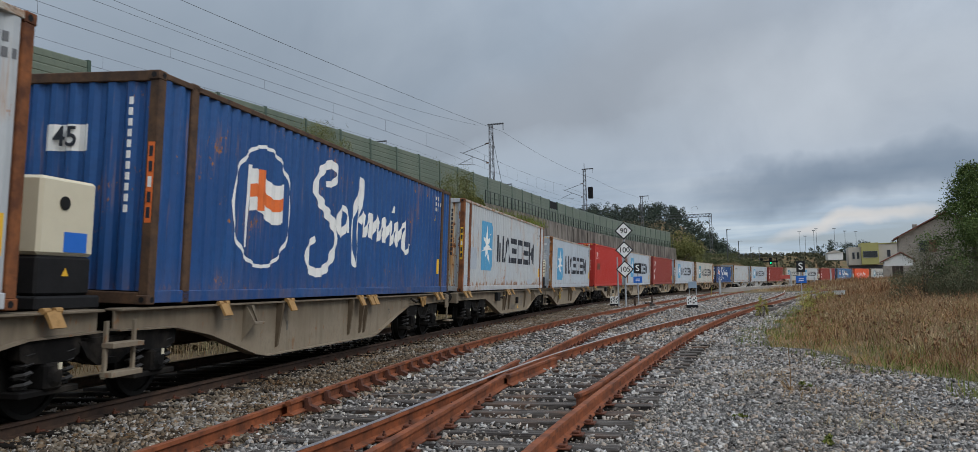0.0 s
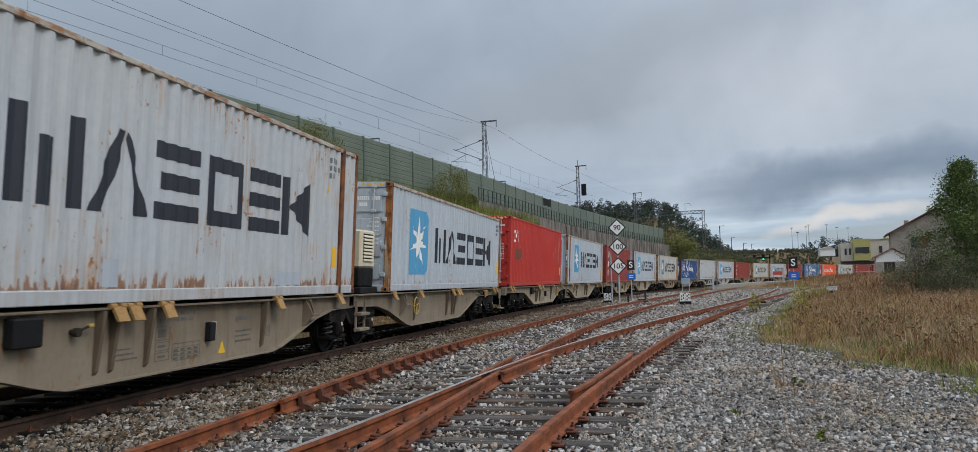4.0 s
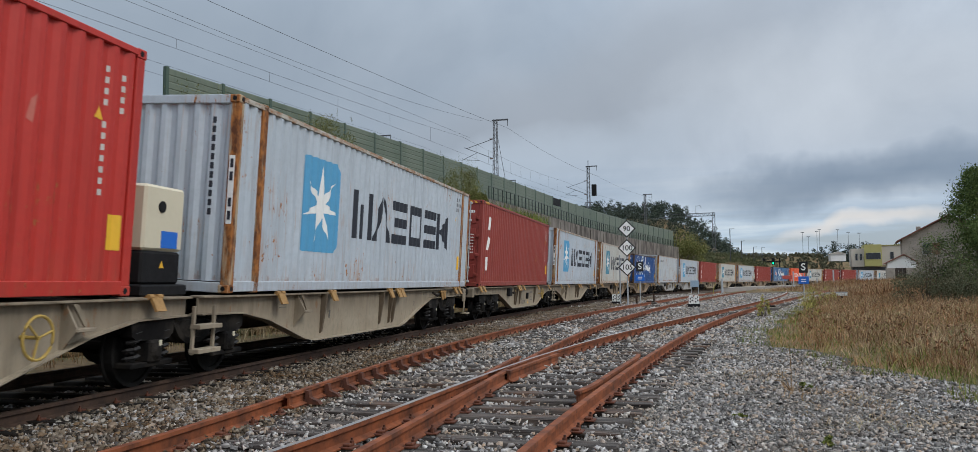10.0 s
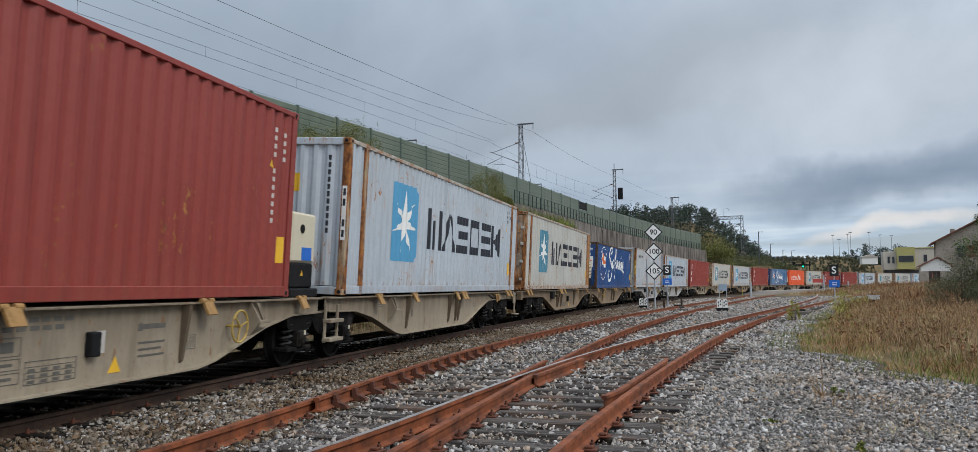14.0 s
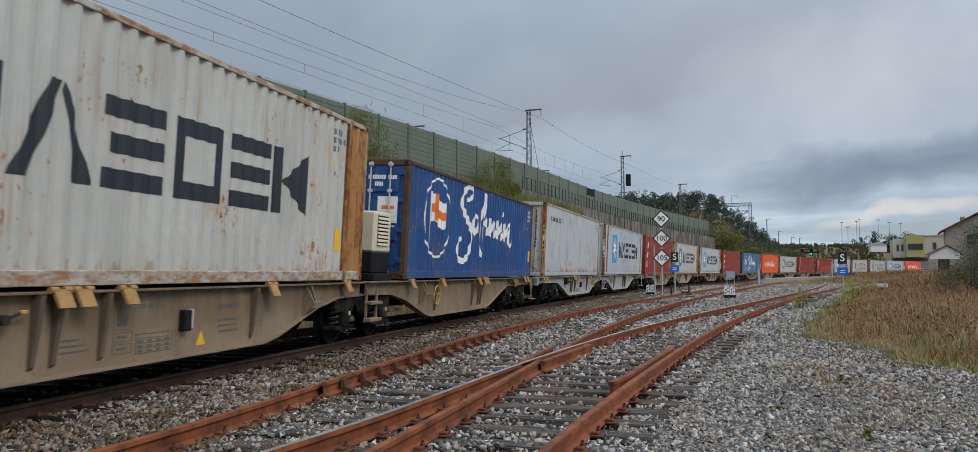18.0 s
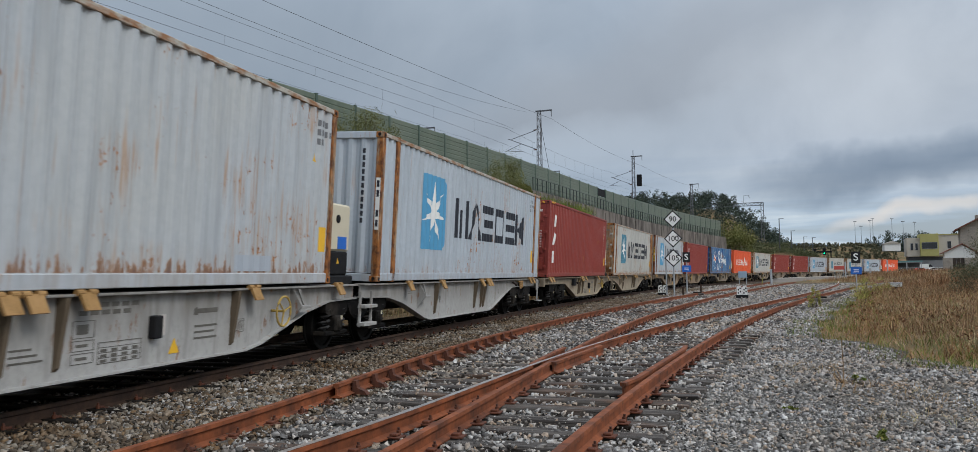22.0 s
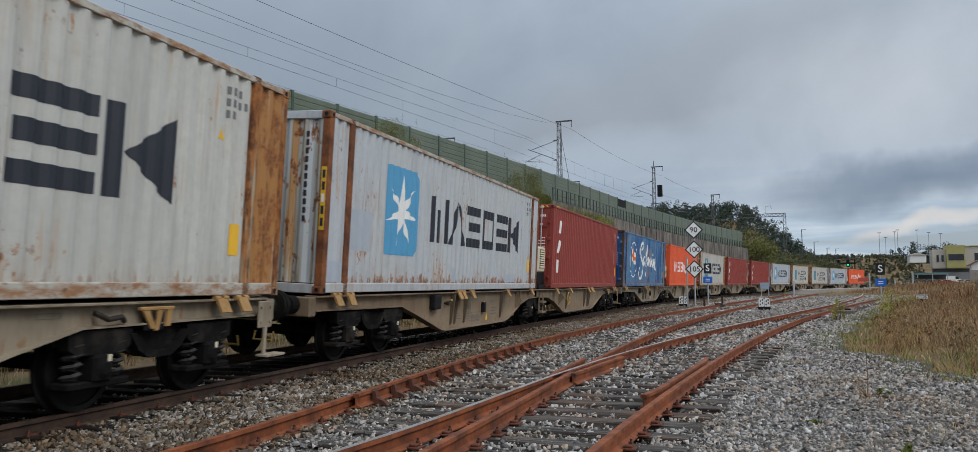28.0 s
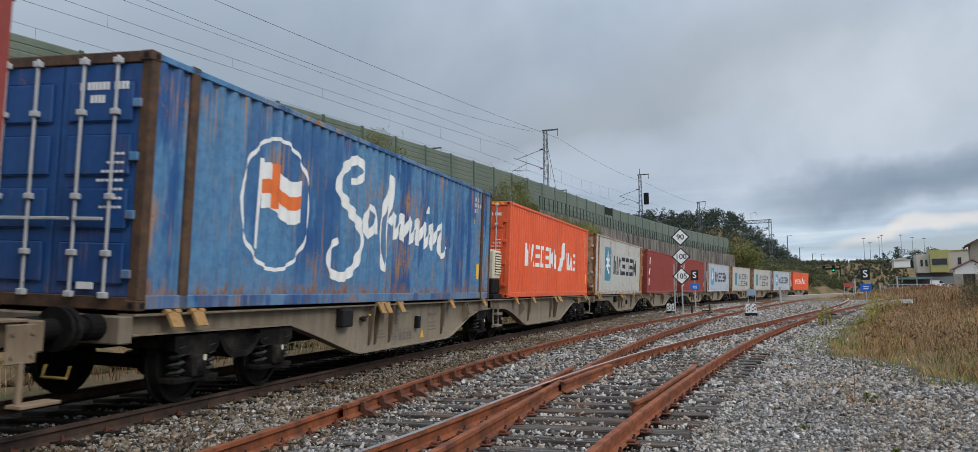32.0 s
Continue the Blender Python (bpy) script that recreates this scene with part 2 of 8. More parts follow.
def rusty_metal(name, a=RUST_L, b=RUST_D, scale=8.0, rough=0.8):
    m = Mat(name, rough, 0.0, 0.3)
    n1 = m.noise(scale, 6, 0.65)
    n2 = m.noise(scale * 5, 3, 0.6)
    c = m.mix(b, a, m.ramp(n1, (0.34, 0.0), (0.62, 1.0)))
    c = m.mix(c, tuple(x * 0.6 for x in b), m.ramp(n2, (0.5, 0.0), (0.8, 0.5)))
    m.color(c).bump(m.math("ADD", n1, n2), 0.35, 0.004)
    return m.m


M = {}
M["grey"] = container_paint("grey container paint", (0.405, 0.455, 0.505), 0.13, 0.08)
M["grey_rusty"] = container_paint("rust-flecked grey container paint", (0.43, 0.462, 0.49), 0.17, 0.10, (0.50, 0.485, 0.42), 0.27)
M["rust_door"] = container_paint("rust-covered container door paint", (0.20, 0.090, 0.040), 0.75, 0.33, (0.36, 0.33, 0.27))
m = Mat("rust-streaked grey container end", 0.6, 0.0, 0.3)
band, spot, grain = m.noise(1.0, 4, 0.6, m.stretched(7, 7, 0.22)), m.noise(5, 6, 0.7, m.stretched(1.6, 1.6, 0.7)), m.noise(18, 4, 0.6, m.stretched(1, 1, 1))
col = m.mix((0.43, 0.46, 0.48), (0.40, 0.37, 0.29), m.ramp(band, (0.47, 0.0), (0.53, 0.9)))
col = m.mix(col, (0.37, 0.185, 0.06), m.ramp(band, (0.545, 0.0), (0.59, 0.9)))
col = m.mix(col, m.mix((0.30, 0.115, 0.035), (0.10, 0.04, 0.018), m.ramp(grain, (0.42, 0.0), (0.6, 1.0))), m.ramp(m.math("ADD", spot, m.math("MULTIPLY", band, 0.35)), (0.745, 0.0), (0.775, 1.0)))
m.color(col).bump(grain, 0.25, 0.006)
M["grey_end"] = m.m
m = Mat("rust-run container side", 0.65, 0.0, 0.3)
band, spot, grain = m.noise(1.0, 5, 0.6, m.stretched(6, 6, 0.25)), m.noise(4, 6, 0.7, m.stretched(1.6, 1.6, 0.7)), m.noise(16, 4, 0.6, m.stretched(1, 1, 1))
col = m.mix((0.34, 0.165, 0.055), (0.42, 0.37, 0.29), m.ramp(band, (0.60, 0.0), (0.66, 0.8)))
col = m.mix(col, m.mix((0.27, 0.095, 0.03), (0.11, 0.045, 0.02), m.ramp(grain, (0.42, 0.0), (0.6, 1.0))), m.ramp(m.math("ADD", spot, m.math("MULTIPLY", band, -0.3)), (0.33, 0.0), (0.42, 0.85)))
m.color(col).bump(grain, 0.25, 0.006)
M["rust_side"] = m.m
M["cream"] = container_paint("yellowed grey container paint", (0.445, 0.445, 0.415), 0.15, 0.10)
M["blue"] = container_paint("blue container paint", (0.006, 0.056, 0.198), 0.08, 0.11, (0.03, 0.13, 0.34))
M["blue_faded"] = container_paint("sun-faded blue container paint", (0.011, 0.078, 0.235), 0.26, 0.34, (0.095, 0.235, 0.39))
M["red"] = container_paint("bright red container paint", (0.43, 0.027, 0.018), 0.0, 0.05)
M["maroon"] = container_paint("brownish red container paint", (0.245, 0.038, 0.028), 0.0, 0.06)
M["orange"] = container_paint("orange red container paint", (0.70, 0.10, 0.03), 0.08, 0.08)
m = Mat("rusted corner post paint", 0.75, 0.0, 0.3)
runs, fine_n = m.noise(1.0, 6, 0.65, m.stretched(7, 7, 0.7)), m.noise(9, 5, 0.65, m.stretched(1, 1, 0.6))
col = m.mix((0.33, 0.125, 0.032), (0.10, 0.036, 0.014), m.ramp(fine_n, (0.40, 0.0), (0.60, 1.0)))
col = m.mix(col, (0.42, 0.36, 0.25), m.ramp(runs, (0.52, 0.0), (0.62, 0.75)))
m.color(col).bump(fine_n, 0.3, 0.006)
M["post_rust"] = m.m
m = Mat("worn top rail paint", 0.7, 0.0, 0.3)
n1, n2 = m.noise(2.2, 5, 0.65, m.stretched(1.5, 4, 4)), m.noise(14, 4, 0.6, m.stretched(1, 1, 1))
col = m.mix((0.42, 0.40, 0.35), (0.27, 0.12, 0.045), m.ramp(n1, (0.42, 0.0), (0.60, 0.9)))
m.color(m.mix(col, (0.10, 0.05, 0.025), m.ramp(n2, (0.55, 0.0), (0.70, 0.7)))).bump(n2, 0.3, 0.005)
M["rail_worn"] = m.m
M["post_deep"] = rusty_metal("deep rusted corner post", (0.25, 0.090, 0.032), (0.085, 0.032, 0.016), 3.0)
M["post_dark"] = rusty_metal("dark rusted steel post", (0.10, 0.055, 0.030), (0.045, 0.028, 0.020), 5.0)
M["white_mark"] = plain_paint("white lettering paint", (0.74, 0.74, 0.72), 0.55, 0.25)
M["dark_mark"] = plain_paint("near-black lettering paint", (0.018, 0.022, 0.032), 0.5, 0.1)
M["code_pale"] = plain_paint("worn pale code paint", (0.48, 0.45, 0.42), 0.55, 0.4, 9.0)
M["code_grey"] = plain_paint("worn grey code paint", (0.13, 0.135, 0.145), 0.55, 0.4, 9.0)
M["teal_mark"] = plain_paint("faded teal emblem paint", (0.065, 0.215, 0.30), 0.55, 0.35, 5.0)
M["sky_mark"] = plain_paint("light blue emblem paint", (0.08, 0.30, 0.50), 0.5, 0.12)
M["orange_mark"] = plain_paint("orange emblem paint", (0.70, 0.15, 0.03), 0.5, 0.2)
M["yellow_mark"] = plain_paint("yellow caution label", (0.72, 0.42, 0.03), 0.5, 0.2)
M["patch_brown"] = plain_paint("bared brown undercoat", (0.16, 0.055, 0.035), 0.7, 0.5, 6.0)
M["scrape_pale"] = plain_paint("pale scraped paint", (0.46, 0.13, 0.10), 0.7, 0.5, 8.0)
M["repaint_grey"] = plain_paint("fresher grey repair paint", (0.36, 0.40, 0.45), 0.5, 0.2, 5.0)
M["rod_rusty"] = rusty_metal("rusted lock rod", (0.30, 0.24, 0.18), (0.16, 0.085, 0.045), 7.0)
M["steel_rod"] = plain_paint("galvanised lock rod", (0.42, 0.43, 0.43), 0.45, 0.4)


def wagon_paint(name, base, grime, much):
    """Wagon paint under brake dust: brown runs down the web, darker towards the top."""
    m = Mat(name, 0.65, 0.0, 0.3)
    runs, soft = m.noise(1.0, 6, 0.6, m.stretched(4.5, 4.5, 0.35)), m.noise(1.1, 3, 0.5, m.stretched(1, 1, 1.4))
    fine_g = m.noise(16, 5, 0.65, m.stretched(1, 1, 0.6))
    sz = m.node("ShaderNodeSeparateXYZ")
    m.put(sz.inputs[0], m.co)
    c = m.mix(base, grime, m.ramp(soft, (0.36, 0.15 * much), (0.64, 0.75 * much)))
    c = m.mix(c, tuple(x * 0.5 for x in grime), m.ramp(runs, (0.54, 0.0), (0.80, 0.7)))
    c = m.mix(c, tuple(x * 0.5 for x in grime), m.math("MULTIPLY", m.ramp(sz.outputs[2], (0.55, 0.0), (1.15, 0.75)), m.ramp(m.noise(2.2, 5, 0.6, m.stretched(2, 2, 0.5)), (0.36, 0.40), (0.60, 1.0))))
    c = m.mix(c, (0.20, 0.085, 0.03), m.ramp(m.noise(5, 6, 0.7, m.stretched(1.6, 1.6, 0.5)), (0.60, 0.0), (0.66, 0.8)))
    c = m.mix(c, tuple(x * 0.6 for x in base), m.ramp(fine_g, (0.48, 0.0), (0.72, 0.6)))
    m.color(c).bump(fine_g, 0.25, 0.005)
    return m.m


M["wagon"] = wagon_paint("weathered beige grey wagon paint", (0.25, 0.21, 0.155), (0.16, 0.12, 0.08), 0.6)
M["wagon_beige"] = wagon_paint("dusty pale beige wagon paint", (0.34, 0.29, 0.215), (0.20, 0.15, 0.10), 0.5)
M["wagon_pale"] = wagon_paint("pale grey wagon paint", (0.385, 0.385, 0.375), (0.24, 0.215, 0.18), 0.3)
M["wagon_brown"] = wagon_paint("brown-stained wagon paint", (0.28, 0.215, 0.145), (0.17, 0.115, 0.07), 0.9)
M["wagon_mark"] = plain_paint("faded dark data paint", (0.105, 0.098, 0.085), 0.6, 0.5, 9.0)
M["wagon_rib"] = plain_paint("dust-caked wagon rib", (0.115, 0.088, 0.060), 0.8, 0.5, 5.0, spec=0.15)
# Brake-dust brown, deepened in colour for the shade beneath the wagons.
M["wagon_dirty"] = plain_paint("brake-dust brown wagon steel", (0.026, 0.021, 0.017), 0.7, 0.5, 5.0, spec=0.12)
# Grime and dust on steel; under-wagon shade is also put into the base colour.
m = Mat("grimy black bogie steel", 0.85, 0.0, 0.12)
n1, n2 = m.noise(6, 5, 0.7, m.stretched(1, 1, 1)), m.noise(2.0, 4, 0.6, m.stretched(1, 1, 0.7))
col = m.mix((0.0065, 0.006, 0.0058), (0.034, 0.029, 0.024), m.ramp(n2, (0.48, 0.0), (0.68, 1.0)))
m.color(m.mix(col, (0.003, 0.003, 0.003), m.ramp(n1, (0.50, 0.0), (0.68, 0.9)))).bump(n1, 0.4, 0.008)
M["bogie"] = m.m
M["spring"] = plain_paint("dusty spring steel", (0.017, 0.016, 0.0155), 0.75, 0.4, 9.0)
# Wheel colour is near black to paint in the shade around the bogies.
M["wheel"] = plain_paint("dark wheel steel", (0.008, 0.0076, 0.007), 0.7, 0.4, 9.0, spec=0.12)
M["flap"] = plain_paint("worn yellow twist-lock flap", (0.31, 0.175, 0.06), 0.7, 0.8, 14.0)
M["handwheel"] = plain_paint("yellow brake wheel paint", (0.38, 0.26, 0.06), 0.6, 0.6, 14)
M["genset"] = plain_paint("cream generator paint", (0.58, 0.53, 0.40), 0.5, 0.15, 3.0)
M["black"] = plain_paint("black plastic and steel", (0.009, 0.009, 0.010), 0.7, 0.2, 6, spec=0.2)
M["rail"] = rusty_metal("rusty rail steel", (0.25, 0.074, 0.027), (0.080, 0.028, 0.014), 3.0)
M["rail_brown"] = rusty_metal("brown rail steel", (0.060, 0.034, 0.022), (0.026, 0.016, 0.012), 4.0)
m = Mat("polished rail head", 0.32, 0.8, 0.5)
m.color(m.mix((0.52, 0.49, 0.46), (0.30, 0.20, 0.14), m.ramp(m.noise(3, 4), (0.48, 0.0), (0.75, 0.8))))
M["rail_shiny"] = m.m
M["fastening"] = rusty_metal("rusty rail fastening", (0.125, 0.042, 0.022), (0.045, 0.020, 0.014), 12.0)
m = Mat("weathered sleeper timber", 0.9, 0.0, 0.15)
g, crack = m.noise(3, 6, 0.7, m.stretched(0.6, 7, 7)), m.noise(6, 5, 0.7, m.stretched(0.35, 9, 3))
col = m.mix((0.034, 0.029, 0.026), (0.165, 0.148, 0.133), m.ramp(g, (0.42, 0.0), (0.68, 1.0)))
col = m.mix(col, (0.018, 0.015, 0.014), m.ramp(crack, (0.55, 0.0), (0.62, 0.9)))
m.color(m.mix(col, (0.16, 0.085, 0.05), m.ramp(m.noise(1.5, 4, 0.6, m.stretched(1, 1, 1)), (0.52, 0.0), (0.68, 0.6)))).bump(m.math("SUBTRACT", g, crack), 0.6, 0.012)
M["sleeper"] = m.m
# Sleeper brown taken almost to black, painting in the train's shade.
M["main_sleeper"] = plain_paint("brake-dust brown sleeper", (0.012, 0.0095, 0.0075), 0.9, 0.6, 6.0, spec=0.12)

# ground materials
def gravel_mat(name, a, b, c, scale):
    m = Mat(name, 0.95, 0.0, 0.05).world()
    cell = m.voronoi(scale)
    edge = m.voronoi(scale, "Distance", None, "DISTANCE_TO_EDGE")
    big = m.noise(0.5, 4)
    col = m.mix(a, b, m.ramp(cell, (0.2, 0.0), (0.8, 1.0)))
    col = m.mix(col, c, m.ramp(m.noise(11, 3), (0.52, 0.0), (0.7, 0.7)))
    col = m.mix(col, tuple(x * 0.55 for x in a), m.ramp(big, (0.5, 0.0), (0.75, 0.6)))
    col = m.mix(col, (0.10, 0.075, 0.05), m.ramp(m.noise(0.22, 5, 0.6), (0.46, 0.0), (0.62, 0.75)))
    col = m.mix((0.02, 0.019, 0.018), col, m.ramp(edge, (0.0, 0.0), (0.12, 1.0)))
    m.color(col).bump(m.ramp(edge, (0.0, 0.0), (0.3, 1.0)), 0.8, 0.03)
    return m.m


M["ballast"] = gravel_mat("grey crushed ballast", (0.15, 0.143, 0.134), (0.34, 0.325, 0.30), (0.20, 0.165, 0.125), 22.0)
m = Mat("ballast stones", 0.85, 0.0, 0.15).world()
i = m.island()
col = m.ramp(i, (0.0, (0.060, 0.056, 0.054)), (0.22, (0.18, 0.170, 0.162)), (0.46, (0.34, 0.323, 0.306)), (0.66, (0.48, 0.46, 0.437)), (0.80, (0.37, 0.275, 0.195)), (0.93, (0.47, 0.455, 0.43)), (1.0, (0.60, 0.585, 0.56)))
col = m.mix(col, m.mix(col, (0.5, 0.5, 0.5), 1.0, "MULTIPLY"), m.ramp(m.noise(30, 3), (0.4, 0.0), (0.7, 0.8)))
sx = m.node("ShaderNodeSeparateXYZ")
m.put(sx.inputs[0], m.co)
col = m.mix(col, m.mix(col, (0.80, 0.69, 0.57), 1.0, "MULTIPLY"), m.ramp(m.noise(0.6, 3), (0.46, 0.0), (0.66, 0.8)))
m.color(col).bump(m.noise(60, 3), 0.3, 0.01)
M["stones"] = m.m
m = Mat("brown-stained ballast stones", 0.9, 0.0, 0.2).world()
col = m.ramp(m.island(), (0.0, (0.04, 0.034, 0.028)), (0.25, (0.13, 0.105, 0.08)), (0.5, (0.24, 0.205, 0.16)), (0.7, (0.33, 0.305, 0.265)), (0.82, (0.23, 0.155, 0.09)), (0.92, (0.17, 0.125, 0.085)), (1.0, (0.46, 0.43, 0.38)))
col = m.mix(col, m.mix(col, (0.5, 0.5, 0.5), 1.0, "MULTIPLY"), m.ramp(m.noise(30, 3), (0.4, 0.0), (0.7, 0.8)))
col = m.mix(col, m.mix(col, (0.60, 0.47, 0.34), 1.0, "MULTIPLY"), m.ramp(m.noise(0.9, 4), (0.40, 0.0), (0.62, 0.95)))
m.color(col).bump(m.noise(60, 3), 0.3, 0.01)
M["brown_stones"] = m.m
m = Mat("grass and earth", 0.95, 0.0, 0.1).world()
n1, n2 = m.noise(0.35, 4), m.noise(6, 5, 0.7)
col = m.mix((0.080, 0.082, 0.032), (0.19, 0.125, 0.068), m.ramp(n1, (0.34, 0.0), (0.56, 1.0)))
col = m.mix(col, (0.05, 0.042, 0.028), m.ramp(n2, (0.45, 0.0), (0.7, 0.7)))
m.color(col).bump(n2, 0.8, 0.05)
M["earth"] = m.m


def leaf_mat(name, stops, rough=0.75, patches=None):
    m = Mat(name, rough, 0.0, 0.06).world()
    col = m.ramp(m.island(), *stops)
    if patches:
        col = m.mix(col, m.mix(col, patches, 1.0, "MULTIPLY"), m.ramp(m.noise(0.22, 4, 0.6), (0.42, 0.0), (0.58, 1.0)))
    col = m.mix(col, m.mix(col, (0.5, 0.5, 0.5), 1.0, "MULTIPLY"), m.ramp(m.noise(0.7, 3), (0.4, 0.0), (0.65, 0.8)))
    m.color(col)
    m.b.inputs["Transmission Weight"].default_value = 0.0
    return m.m


M["dry_grass"] = leaf_mat("dry straw grass", ((0.0, (0.37, 0.275, 0.15)), (0.35, (0.58, 0.45, 0.265)), (0.7, (0.26, 0.19, 0.11)), (0.88, (0.74, 0.61, 0.39)), (1.0, (0.32, 0.34, 0.13))), 0.75, (0.84, 0.62, 0.50))
M["brown_weed"] = leaf_mat("dead brown weeds", ((0.0, (0.15, 0.10, 0.065)), (0.5, (0.35, 0.215, 0.125)), (0.85, (0.50, 0.33, 0.20)), (1.0, (0.28, 0.25, 0.115))), 0.75, (0.72, 0.57, 0.48))
M["green_grass"] = leaf_mat("green grass", ((0.0, (0.09, 0.13, 0.025)), (0.5, (0.17, 0.21, 0.05)), (1.0, (0.29, 0.27, 0.085))))
M["leaf"] = leaf_mat("dark green foliage", ((0.0, (0.05, 0.085, 0.028)), (0.5, (0.11, 0.165, 0.052)), (1.0, (0.20, 0.25, 0.09))))
M["bush_leaf"] = leaf_mat("olive bush foliage", ((0.0, (0.085, 0.10, 0.032)), (0.5, (0.16, 0.17, 0.055)), (1.0, (0.26, 0.24, 0.09))))
M["weed_leaf"] = leaf_mat("yellow-green weed leaves", ((0.0, (0.20, 0.20, 0.045)), (0.5, (0.33, 0.31, 0.085)), (1.0, (0.48, 0.42, 0.14))))
M["thicket_leaf"] = leaf_mat("grey-green thicket leaves", ((0.0, (0.065, 0.078, 0.042)), (0.5, (0.12, 0.135, 0.078)), (1.0, (0.20, 0.165, 0.105))))
# The greens of the far wood include some bluish distance haze.
M["far_leaf"] = leaf_mat("far wood foliage", ((0.0, (0.034, 0.048, 0.040)), (0.6, (0.058, 0.078, 0.060)), (1.0, (0.092, 0.108, 0.076))))
M["scrub_leaf"] = leaf_mat("brownish olive scrub", ((0.0, (0.085, 0.092, 0.058)), (0.5, (0.12, 0.122, 0.076)), (1.0, (0.16, 0.14, 0.09))))
M["slope_leaf"] = leaf_mat("dull slope foliage", ((0.0, (0.06, 0.075, 0.036)), (0.5, (0.10, 0.115, 0.055)), (1.0, (0.16, 0.155, 0.08))))
M["bark"] = plain_paint("grey brown bark", (0.09, 0.07, 0.05), 0.9, 0.5, 10)
m = Mat("weathered concrete", 0.9, 0.0, 0.2).world()
n1, n2, n3 = m.noise(0.9, 5, 0.6, m.stretched(1.6, 1.6, 0.35, False)), m.noise(9, 4), m.noise(0.3, 3)
col = m.mix((0.19, 0.17, 0.15), (0.055, 0.046, 0.040), m.ramp(n1, (0.40, 0.0), (0.62, 1.0)))
col = m.mix(col, (0.26, 0.235, 0.205), m.ramp(n3, (0.5, 0.0), (0.7, 0.5)))
m.color(m.mix(col, (0.06, 0.055, 0.05), m.ramp(n2, (0.5, 0.0), (0.75, 0.4)))).bump(n2, 0.3, 0.01)
M["concrete"] = m.m
m = Mat("green barrier panel", 0.5, 0.0, 0.4).world()
n1, n2 = m.noise(0.7, 3, 0.5, m.stretched(1, 1, 0.3, False)), m.noise(5, 4)
col = m.mix((0.080, 0.108, 0.078), (0.112, 0.138, 0.102), m.ramp(n1, (0.4, 0.0), (0.6, 1.0)))
col = m.mix(col, (0.13, 0.155, 0.115), m.ramp(m.rand(), (0.0, 0.0), (1.0, 0.5)))
m.color(m.mix(col, (0.06, 0.08, 0.065), m.ramp(n2, (0.5, 0.0), (0.8, 0.5))))
M["barrier"] = m.m
M["barrier_post"] = plain_paint("dark green steel post", (0.045, 0.075, 0.055), 0.5, 0.2)
M["railing"] = plain_paint("black green railing", (0.022, 0.032, 0.030), 0.5, 0.2)
M["galv"] = plain_paint("dull galvanised steel", (0.075, 0.08, 0.09), 0.5, 0.3)
M["wire"] = plain_paint("dark overhead wire", (0.035, 0.037, 0.042), 0.5, 0.2)
M["insul"] = plain_paint("brown insulator", (0.12, 0.06, 0.04), 0.3, 0.2)
M["white_paint"] = plain_paint("chalky white paint", (0.72, 0.72, 0.70), 0.6, 0.25)
M["sign_white"] = plain_paint("white sign sheet", (0.80, 0.80, 0.78), 0.4, 0.1)
M["sign_black"] = plain_paint("black sign sheet", (0.012, 0.012, 0.013), 0.4, 0.1)
M["sign_blue"] = plain_paint("blue sign sheet", (0.015, 0.13, 0.52), 0.4, 0.1)
M["post_grey"] = plain_paint("grey signpost steel", (0.34, 0.36, 0.38), 0.5, 0.25)

M["sign_board"] = plain_paint("pale blue notice sheet", (0.30, 0.40, 0.50), 0.5, 0.2)
M["sign_red"] = plain_paint("red notice sheet", (0.45, 0.08, 0.06), 0.5, 0.2)
# Brownish concrete, darkened to paint the shadow on the platform's face.
M["dull_concrete"] = plain_paint("dull brown concrete", (0.15, 0.13, 0.11), 0.9, 0.4, 1.5)
M["pale_concrete"] = plain_paint("pale dusty concrete", (0.42, 0.39, 0.34), 0.9, 0.4, 1.5)
M["render_white"] = plain_paint("white render", (0.70, 0.70, 0.68), 0.9, 0.15, 0.8)
M["render_cream"] = plain_paint("cream grey render", (0.45, 0.41, 0.35), 0.9, 0.15, 0.8)
M["render_lime"] = plain_paint("yellow-green render", (0.36, 0.335, 0.13), 0.9, 0.15, 0.8)
M["dark_base"] = plain_paint("dark grey cladding", (0.05, 0.052, 0.058), 0.6, 0.3, 1.0)
M["concrete_pale"] = plain_paint("pale grey stone", (0.5, 0.49, 0.46), 0.9, 0.4, 5)
M["grey_wall"] = plain_paint("grey blockwork", (0.20, 0.205, 0.215), 0.9, 0.3, 0.8)
M["teal"] = plain_paint("teal sheet metal", (0.10, 0.22, 0.22), 0.5, 0.3, 1.0)
M["dark_wood"] = plain_paint("dark stained timber", (0.05, 0.036, 0.028), 0.7, 0.5, 3.0)
M["window_frame"] = plain_paint("grey window frame", (0.30, 0.30, 0.30), 0.5, 0.1)
m = Mat("dark window glass", 0.08, 0.0, 0.6)
m.color(m.mix((0.012, 0.014, 0.017), (0.022, 0.024, 0.028), m.ramp(m.noise(0.6, 2), (0.4, 0.0), (0.6, 1.0))))
M["glass_dark"] = m.m
m = Mat("coursed granite", 0.9, 0.0, 0.2).world()
bk = m.node("ShaderNodeTexBrick")
m.put(bk.inputs["Vector"], m.stretched(1, 1, 1, False))
sp = m.node("ShaderNodeSeparateXYZ")
